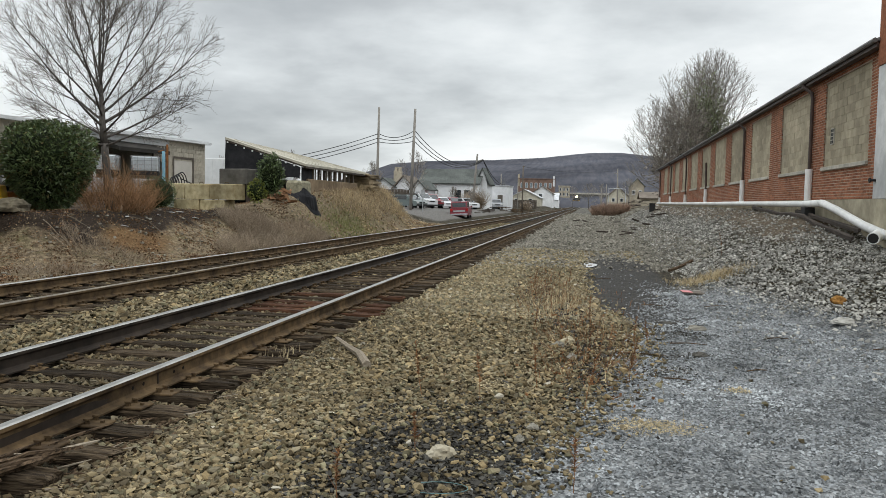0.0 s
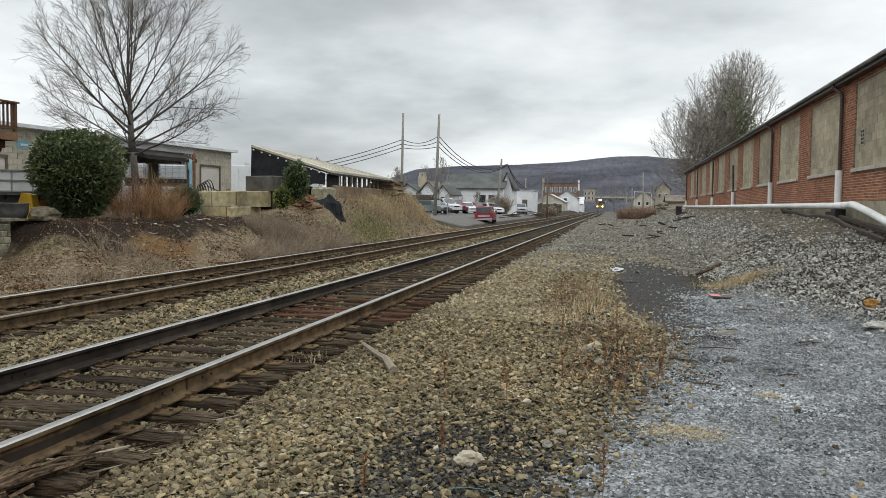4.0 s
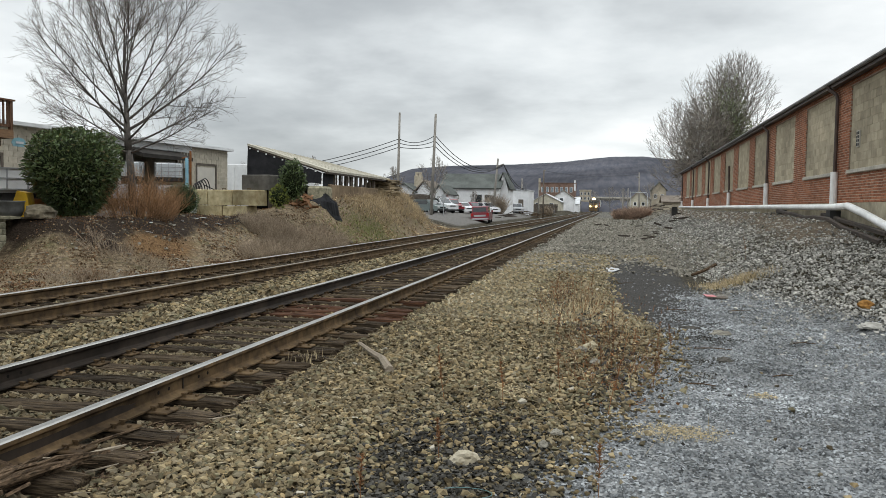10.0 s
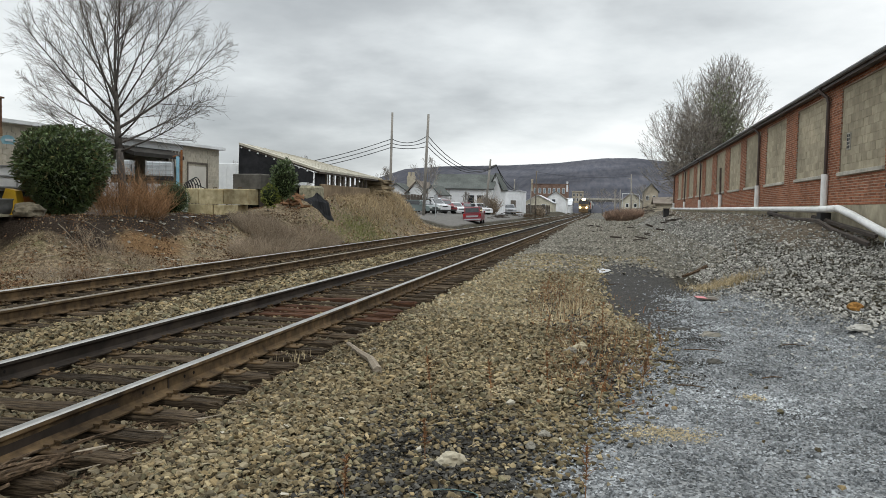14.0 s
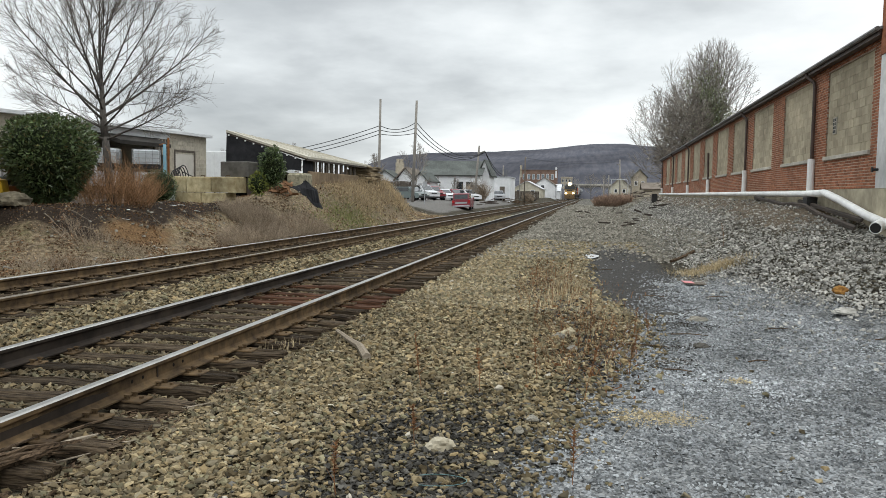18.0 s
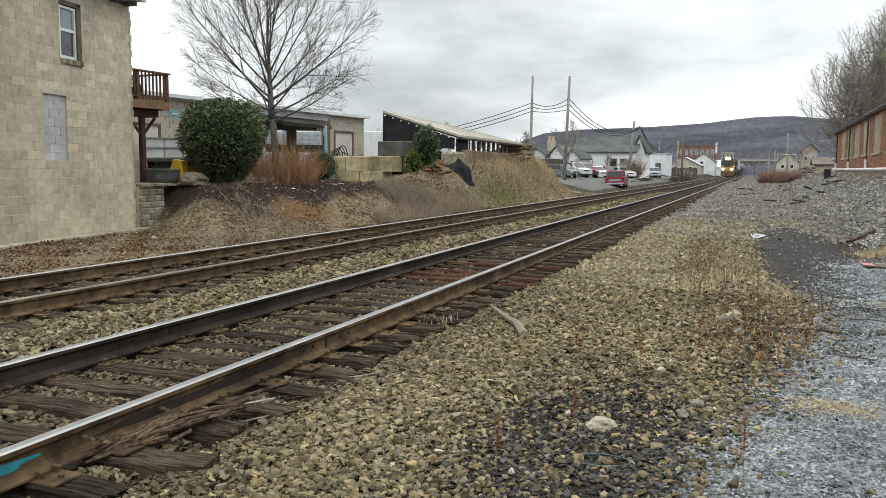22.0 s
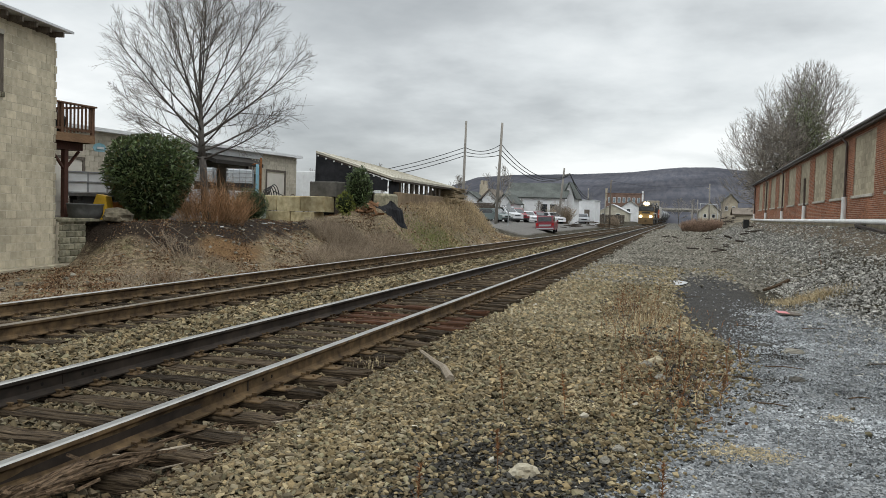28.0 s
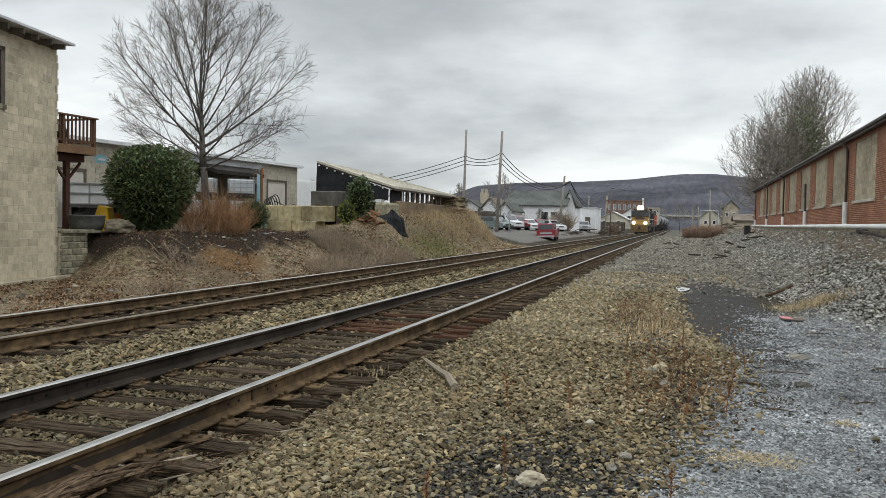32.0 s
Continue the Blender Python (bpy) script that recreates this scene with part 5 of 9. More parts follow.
    bins = ((0.10, 0.16, 0.26), (0.32, 0.09, 0.05), (0.30, 0.27, 0.21), (0.07, 0.07, 0.07), (0.42, 0.40, 0.36))
    mats = [mat("stored_goods_" + n, c, scale=4, rough=0.8, bump=0.1) for n, c in zip(("blue", "red", "tan", "black", "pale"), bins)]
    for k in range(4):
        y = 5.7
        while y < 10.1:
            w, h = r.uniform(0.2, 0.55), r.uniform(0.18, 0.46)
            part("stored_box", Mesh().box(-5.3, -4.75, y, y + w, 0.342 + 0.55 * k, 0.342 + 0.55 * k + h, ch=0.02), r.choice(mats), g)
            y += w + r.uniform(0.02, 0.3)
    for y in (6.6, 8.9):
        part("bay_tube_light", Mesh().tube([(-0.5, y, 2.82), (-2.5, y, 2.82)], 0.03, 6), M_VINYL, g, "unlit strip light")
    return g


garage()


def tote_parts(t):
    part("tank", Mesh().box(-0.48, 0.48, -0.56, 0.56, 0.15, 0.70, ch=0.05), M_TANK, t, "cloudy white plastic tank")
    part("pallet", Mesh().box(-0.5, 0.5, -0.6, 0.6, 0.0, 0.025).box(-0.5, 0.5, -0.6, 0.6, 0.11, 0.14).box(-0.5, 0.5, -0.6, -0.48, 0.025, 0.11).box(-0.5, 0.5, -0.06, 0.06, 0.025, 0.11).box(-0.5, 0.5, 0.48, 0.6, 0.025, 0.11), M_BLACK, t, "dark pallet base")
    for z in (0.22, 0.38, 0.54, 0.70):
        part("cage_ring", Mesh().tube([(-0.5, -0.59, z), (0.5, -0.59, z), (0.5, 0.59, z), (-0.5, 0.59, z), (-0.5, -0.59, z)], 0.011, 5), M_GALV, t)
    for k in range(7):
        y = -0.57 + 0.19 * k
        part("cage_bar", Mesh().cyl((0.5, y, 0.14), (0.5, y, 0.72), 0.010, n=5), M_GALV, t)
    for k in range(5):
        x = -0.5 + 0.25 * k
        part("cage_bar", Mesh().cyl((x, -0.59, 0.14), (x, -0.59, 0.72), 0.010, n=5), M_GALV, t)
    part("cap", Mesh().lathe([(0.13, 0.70), (0.13, 0.74), (0.10, 0.76)], 10), M_BLACK, t)
    part("label_plate", Mesh().box(0.512, 0.516, -0.22, 0.12, 0.33, 0.58), M_GALV, t, "grey label plate")


def totes():
    first = thing("plastic_tote", "white plastic liquid tote in a steel cage on a pallet", "liquid tote", -17.15, 28.9, 2.17, 28, "liquid totes in the yard")
    tote_parts(first)
    for x, y, z, rz in ((-17.13, 28.95, 1.30, 30), (-18.3, 27.9, 2.17, 24), (-18.33, 27.88, 1.30, 26)):
        copy_thing(first, pose(x, y, z, 0, 0, rz))
    # stacks of empty pallets below the totes
    for x, y in ((-17.13, 28.93), (-18.32, 27.9)):
        p = thing("pallet_stack", "low stack of worn empty wooden pallets", "pallets", x, y, 0.85, 27, "pallet stacks")
        for k in range(3):
            part("pallet", Mesh().box(-0.5, 0.5, -0.6, 0.6, 0.15 * k, 0.15 * k + 0.02).box(-0.5, -0.4, -0.6, 0.6, 0.15 * k + 0.02, 0.15 * k + 0.12).box(0.4, 0.5, -0.6, 0.6, 0.15 * k + 0.02, 0.15 * k + 0.12).box(-0.5, 0.5, -0.6, 0.6, 0.15 * k + 0.12, 0.15 * k + 0.15), M_GREYWOOD, p)
    d = thing("white_drum", "rounded white plastic drum beside the totes", "drum", -16.3, 28.6, 0.9)
    part("barrel", Mesh().lathe([(0.38, 0.0), (0.45, 0.06), (0.46, 0.55), (0.42, 0.75), (0.28, 0.86), (0.12, 0.90)], 16), M_TANK, d, smooth=True)
    part("lid", Mesh().lathe([(0.13, 0.89), (0.13, 0.93), (0.1, 0.95)], 10), M_ORANGE, d, "orange screw lid")


totes()


def blue_rack():
    r = thing("blue_rack", "light blue steel rack frame beside the totes", "rack", -17.0, 29.35, 0.9, 28)
    for x, y in ((0.3, 0.9), (0.3, 0.2)):
        part("upright", Mesh().box(x - 0.05, x + 0.05, y - 0.05, y + 0.05, 0, 2.25), M_BLUE, r)
    part("crossbar", Mesh().box(0.26, 0.34, 0.25, 0.85, 2.1, 2.2), M_BLUE, r)
    p = thing("rusty_post", "rusty orange steel post with a hooked arm", "post", -17.35, 30.9, 0.9)
    part("post", Mesh().cyl((0, 0, 0), (0, 0, 2.6), 0.045), M_ORANGE, p)
    part("arm", Mesh().tube([(0, 0, 2.2), (-0.3, 0.1, 2.35), (-0.45, 0.1, 2.3)], 0.03, 6), M_ORANGE, p)
    h = thing("hose_coil", "black hose coiled over a stand", "hose", -17.25, 31.2, 0.9)
    for k in range(5):
        rr = 0.42 + 0.05 * k
        part("hose_loop", Mesh().tube([(0.25 * k * 0.4, rr * math.sin(a) * 0.75, 0.85 + rr * math.cos(a)) for a in [i * math.pi / 9 for i in range(-8, 9)]], 0.022, 5), M_BLACK, h)
    part("hose_tail", Mesh().tube([(0.2, 0.3, 1.2), (0.5, 0.7, 1.0), (0.8, 0.9, 0.4), (0.85, 0.95, 0.0)], 0.022, 5), M_BLACK, h)
    w = thing("white_pole", "white painted pole at the bay entrance", "pole", -16.9, 25.2, 0.85)
    part("pole", Mesh().cyl((0, 0, 0), (0, 0, 2.35), 0.05), M_WHITE, w)


blue_rack()


def tip_trailer():
    t = thing("dump_trailer", "small white dump body with dark tail lights parked in the yard", "trailer", -18.65, 22.35, 0.92, -44)
    part("tailgate", Mesh().box(-0.02, 0.04, -0.9, 0.9, 0.75, 1.45), M_WHITE, t)
    for y in (-0.9, -0.3, 0.3, 0.86):
        part("rib", Mesh().box(0.04, 0.08, y, y + 0.05, 0.75, 1.45), M_GALV, t)
    for z in (0.75, 1.1, 1.42):
        part("rib", Mesh().box(0.04, 0.075, -0.9, 0.9, z, z + 0.04), M_GALV, t)
    part("side", Mesh().box(-2.4, -0.02, 0.86, 0.92, 0.75, 1.35), M_WHITE, t)
    part("side", Mesh().box(-2.4, -0.02, -0.92, -0.86, 0.75, 1.35), M_WHITE, t)
    part("bed", Mesh().box(-2.4, 0, -0.9, 0.9, 0.65, 0.75), M_STEEL, t)
    part("chassis", Mesh().box(-2.4, -0.05, -0.4, 0.4, 0.45, 0.65), M_BLACK, t)
    part("bumper", Mesh().box(-0.1, 0.02, -0.7, 0.7, 0.35, 0.5), M_BLACK, t)
    for y in (-0.75, 0.55):
        w = part("wheel", Mesh().cyl((-0.9, y, 0.38), (-0.9, y + 0.2, 0.38), 0.38, n=16), M_BLACK, t)
        part("rim", Mesh().cyl((-0.9, y - 0.01, 0.38), (-0.9, y + 0.21, 0.38), 0.2, n=12), M_STEEL, w)
    c = thing("salt_spreader_chute", "yellow painted tapering steel chute", "spreader", -17.25, 20.9, 0.85, 20)
    part("chute", Mesh().prism([(-0.33, 0.0), (0.33, 0.0), (0.20, 0.72), (-0.06, 0.78)], -0.25, 0.3), M_YELLOW, c)
    part("lip", Mesh().box(-0.36, 0.36, -0.3, 0.34, 0.0, 0.05), M_YELLOW, c)
    o = thing("orange_hopper", "rust-stained orange hopper on the ground", "hopper", -17.0, 21.9, 0.85, 15)
    part("hopper", Mesh().box(-0.5, 0.5, -0.45, 0.5, 0.0, 0.55, ch=0.04), M_ORANGE, o)
    part("lip", Mesh().box(-0.53, 0.53, -0.48, 0.53, 0.5, 0.545), M_ORANGE, o)


tip_trailer()
pot = thing("metal_tub", "round dull grey metal planter tub on the wall's end", "planter", -16.45, 19.25, 0.86)
part("tub", Mesh().lathe([(0.33, 0.0), (0.43, 0.06), (0.48, 0.22), (0.49, 0.42), (0.52, 0.45), (0.50, 0.47), (0.45, 0.44), (0.44, 0.36)], 20), mat("dull_grey_tub", (0.12, 0.12, 0.115), (0.07, 0.07, 0.066), scale=5, rough=0.6, bump=0.2), pot, smooth=True)
part("soil", Mesh().cyl((0, 0, 0.3), (0, 0, 0.38), 0.44, n=16), M_BLACK, pot)


def boulder(name, label, x, y, z, sx, sy, sz, material, seed, rz=0):
    bm = bmesh.new()
    bmesh.ops.create_icosphere(bm, subdivisions=3, radius=1)
    for v in bm.verts:
        n = noise.noise(v.co * 1.3 + Vector((seed, 0, 0))) * 0.4 + noise.noise(v.co * 3.1 + Vector((0, seed, 0))) * 0.2 + noise.noise(v.co * 7 + Vector((0, 0, seed))) * 0.08
        v.co = v.co * (1 + n)
        v.co.x, v.co.y, v.co.z = v.co.x * sx, v.co.y * sy, max(v.co.z * sz, -0.45 * sz)
    me = bpy.data.meshes.new(name)
    bm.to_mesh(me)
    bm.free()
    me.materials.append(material)
    o = new(name, me)
    o.matrix_basis = pose(x, y, z, 0, 0, rz)
    return tagged(o, label, "rock")


boulder("boulder", "rough tan boulder beside the planter at the bank's top", -15.75, 19.75, 0.96, 0.42, 0.32, 0.27, mat("tan_boulder", (0.20, 0.172, 0.122), (0.075, 0.065, 0.047), scale=4, rough=0.95, bump=1.0, bumpdist=0.05), 4, 55)


# ---------- retaining wall of large cast blocks ----------
M_CAST = mat("yellowish_cast_concrete", (0.58, 0.50, 0.31), (0.33, 0.26, 0.14), scale=3.0, rough=0.92, bump=0.3, big=0.3, bigscale=0.9, rnd=0.15, world=True)
M_CASTDARK = mat("grey_cast_concrete", (0.15, 0.14, 0.125), (0.085, 0.08, 0.07), scale=2.5, rough=0.92, bump=0.3, big=0.3, world=True)


def cast_wall():
    x0, y0, x1, y1 = -16.65, 30.0, -13.0, 28.85
    ang = math.degrees(math.atan2(y1 - y0, x1 - x0))
    first = thing("cast_block", "large yellowish cast concrete retaining block", "concrete block", x0, y0, 1.27, ang, "retaining blocks")
    part("body", Mesh().box(0.02, 1.28, -0.6, 0.0, 0.0, 0.60, ch=0.03), M_CAST, first)
    part("lifting_loop", Mesh().tube([(0.5, -0.3, 0.6), (0.52, -0.3, 0.66), (0.68, -0.3, 0.66), (0.7, -0.3, 0.6)], 0.012, 5), M_RUST, first)
    c, s = math.cos(radians(ang)), math.sin(radians(ang))
    for k in (1, 2):
        copy_thing(first, pose(x0 + c * 1.31 * k, y0 + s * 1.31 * k, 1.27 + rng.uniform(-0.01, 0.01), 0, 0, ang + rng.uniform(-1, 1)))
    for k in (-0.4, 0.6, 1.6):
        copy_thing(first, pose(x0 + c * 1.31 * k + s * -0.03, y0 + s * 1.31 * k, 0.65, 0, 0, ang + rng.uniform(-1, 1)))
    d = thing("dark_cast_block", "dark grey weathered cast concrete block lying on the retaining wall", "concrete block", -13.95, 29.55, 1.88, ang + 3)
    part("body", Mesh().box(0.0, 1.35, -0.6, 0.0, 0.0, 0.58, ch=0.03), M_CASTDARK, d)
    p = thing("bent_pipe_frame", "black bent steel pipe frame leaning on the blocks", "pipe frame", -14.7, 29.05, 1.0, ang)
    part("pipe", Mesh().tube([(-0.05, -0.12, -0.25), (0, -0.1, 0.42), (0.05, -0.1, 0.46), (1.3, -0.14, 0.43), (1.45, -0.2, 0.48)], 0.03, 6), M_BLACK, p)
    part("pipe", Mesh().tube([(0.55, -0.1, 0.45), (0.42, -0.16, -0.25)], 0.03, 6), M_BLACK, p)


cast_wall()

# ---------- open shed ----------
M_SHEDROOF = mat("tan_roof_sheet", (0.46, 0.43, 0.35), (0.36, 0.335, 0.27), scale=3, rough=0.75, bump=0.15, big=0.15, world=True)
M_TARP = mat("black_tarpaulin", (0.014, 0.0145, 0.016), (0.026, 0.026, 0.028), scale=2.5, rough=0.92, bump=0.6, bumpdist=0.05, world=True)


def shed():
    s = thing("open_shed", "long open shed with a sloping tan roof and black tarpaulin end", "shed", -12.6, 33.9, 0, 1.5)
    L, W = 11.4, 3.5
    ez, rz_ = 2.86, 3.98
    roof = Mesh()
    for k in range(13):   # the old roof sags towards its far end
        y, q = -0.15 + (L + 0.15) * k / 12, rz_ - 0.24 * (k / 12) ** 1.3
        roof.v += [(0.25, y, ez - 0.06), (0.25, y, ez + 0.04), (-W, y, q + 0.06), (-W, y, q - 0.04)]
    roof.f = [(4 * k + i, 4 * k + (i + 1) % 4, 4 * k + 4 + (i + 1) % 4, 4 * k + 4 + i) for k in range(12) for i in range(4)] + [(3, 2, 1, 0), (48, 49, 50, 51)]
    roof.mi = [0] * len(roof.f)
    rf = part("roof", roof, M_SHEDROOF, s, "sloping tan sheet roof")
    for k in range(1, 12):
        y, q = -0.15 + (L + 0.15) * k / 12, rz_ - 0.24 * (k / 12) ** 1.3
        part("sheet_seam", Mesh().tube([(0.25, y, ez + 0.045), (-W, y, q + 0.065)], 0.018, 4), M_SHEDROOF, rf)
    part("roof_edge", Mesh().prism([(0.27, ez - 0.14), (0.27, ez - 0.05), (-W, rz_ - 0.03), (-W, rz_ - 0.13)][::-1], -0.12, -0.05).box(0.19, 0.24, -0.05, L, ez - 0.15, ez - 0.06), M_BOARD, s, "dark roof edge board")
    tp = Mesh()
    n = 24
    for k in range(n + 1):
        t = k / n
        x = -W + t * W
        zt = rz_ - 0.1 + (ez - rz_) * t
        zb = 2.22 + 0.08 * math.sin(t * 9)
        for j in range(5):
            u = j / 4
            tp.v.append((x, -0.10 - 0.05 * math.sin(t * 40 + j) * u - 0.02 * j, zt + (zb - zt) * u))
    tp.f = [(k * 5 + j, k * 5 + 5 + j, k * 5 + 6 + j, k * 5 + 1 + j) for k in range(n) for j in range(4)]
    tp.mi = [0] * len(tp.f)
    tarp = part("tarpaulin", tp, M_TARP, s, "black tarpaulin hung over the shed's end", smooth=True)
    for k in range(9):
        t = (k + 0.3) / 9
        part("tarp_clip", Mesh().box(-W + t * W - 0.03, -W + t * W + 0.03, -0.16, -0.11, rz_ - 0.16 + (ez - rz_) * t, rz_ - 0.10 + (ez - rz_) * t), M_WHITE, tarp)
    part("side_tarp", Mesh().box(0.02, 0.05, 0.0, 1.4, 2.1, ez - 0.1), M_TARP, s)
    for k in range(9):
        part("post", Mesh().box(0.0, 0.10, 1.5 + 0.86 * k, 1.60 + 0.86 * k, 1.6, ez - 0.1), M_GREYWOOD, s)
    for k in range(26):
        if k % 3 != 2:
            part("slat", Mesh().box(-0.03, 0.0, 1.75 + 0.285 * k, 1.86 + 0.285 * k, 2.25, ez - 0.12), M_GREYWOOD, s)
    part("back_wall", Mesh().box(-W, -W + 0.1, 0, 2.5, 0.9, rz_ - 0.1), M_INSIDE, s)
    part("stored_lumber", Mesh().box(-W + 0.8, -1.2, 0.3, 9.0, 1.0, 2.2), M_BOARD, s)
    part("low_wall", Mesh().box(-0.15, 0.16, 0.6, 9.0, 0.6, 2.26, ch=0.03), mat("brown_stained_concrete", (0.25, 0.185, 0.12), (0.155, 0.115, 0.075), scale=3, rough=0.95, bump=0.4, big=0.3, world=True), s, "brown stained low concrete wall")
    part("pale_ledge", Mesh().box(-0.4, 0.3, -0.9, 0.6, 1.3, 2.15, ch=0.10), M_STONE, s, "broken stained ledge of old masonry")


shed()


# ---------- plants ----------
M_BARK = mat("grey_brown_bark", (0.118, 0.105, 0.092), (0.06, 0.054, 0.049), scale=9, rough=0.95, bump=0.6, stretch=(3, 3, 0.7), world=True, bumpdist=0.02)
M_TWIG = mat("thin_grey_twigs", (0.17, 0.145, 0.12), (0.105, 0.09, 0.075), scale=6, rough=0.95, bump=0, island=0.2, world=True)
# paler copy of the twig colour for far trees, haze put into it
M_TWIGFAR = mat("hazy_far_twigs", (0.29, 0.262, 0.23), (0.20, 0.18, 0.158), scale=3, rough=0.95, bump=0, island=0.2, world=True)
M_LEAF = mat("glossy_laurel_leaf", (0.062, 0.094, 0.034), (0.125, 0.168, 0.066), scale=5, rough=0.36, bump=0, island=0.55, big=0.15, world=True, spec=0.5)
M_LEAFBROWN = mat("brown_edged_leaf", (0.12, 0.085, 0.035), (0.09, 0.10, 0.03), scale=5, rough=0.5, bump=0, island=0.4, world=True)
M_LEAFYELLOW = mat("yellow_green_leaf", (0.20, 0.21, 0.04), (0.12, 0.15, 0.035), scale=5, rough=0.5, bump=0, island=0.4, world=True)
# near-black colour of the bush cores stands in for shade between leaves
M_CORE = mat("bush_inner_shade", (0.012, 0.020, 0.008), (0.02, 0.025, 0.012), scale=5, rough=0.95, bump=0, world=True)
M_REDTWIG = mat("orange_brown_stems", (0.42, 0.25, 0.13), (0.25, 0.145, 0.08), scale=4, rough=0.9, bump=0, island=0.4, world=True)
M_SCRUB = mat("grey_brown_scrub", (0.36, 0.29, 0.215), (0.21, 0.165, 0.118), scale=4, rough=0.95, bump=0, island=0.4, world=True)
M_STRAW = mat("dry_straw_grass", (0.50, 0.41, 0.255), (0.34, 0.265, 0.155), scale=4, rough=0.9, bump=0, island=0.35, world=True)
M_WEED = mat("red_brown_weed", (0.26, 0.125, 0.055), (0.14, 0.07, 0.035), scale=5, rough=0.95, bump=0, island=0.35, world=True)
M_LITTER = mat("fallen_brown_leaves", (0.225, 0.132, 0.072), (0.07, 0.042, 0.025), scale=5, rough=0.9, bump=0, island=0.55, world=True)
M_GREEN = mat("short_winter_grass", (0.13, 0.17, 0.045), (0.21, 0.22, 0.08), scale=4, rough=0.9, bump=0, island=0.4, world=True)
M_DEADWOOD = mat("bleached_dead_wood", (0.33, 0.28, 0.215), (0.19, 0.155, 0.115), scale=8, rough=0.95, bump=0.8, stretch=(1, 5, 5), bumpdist=0.01)
M_ROTTEN = mat("dark_rotten_wood", (0.15, 0.102, 0.064), (0.016, 0.011, 0.007), scale=9, rough=0.95, bump=0.7, stretch=(6, 1.2, 6), bumpdist=0.02)


def bent(r, p, d, length, nseg, wander, lift):
    pts = [Vector(p)]
    d = Vector(d).normalized()
    for _ in range(nseg):
        d = (d + Vector((r.gauss(0, wander), r.gauss(0, wander), r.gauss(0, wander) + lift))).normalized()
        pts.append(pts[-1] + d * length / nseg)
    return pts, d


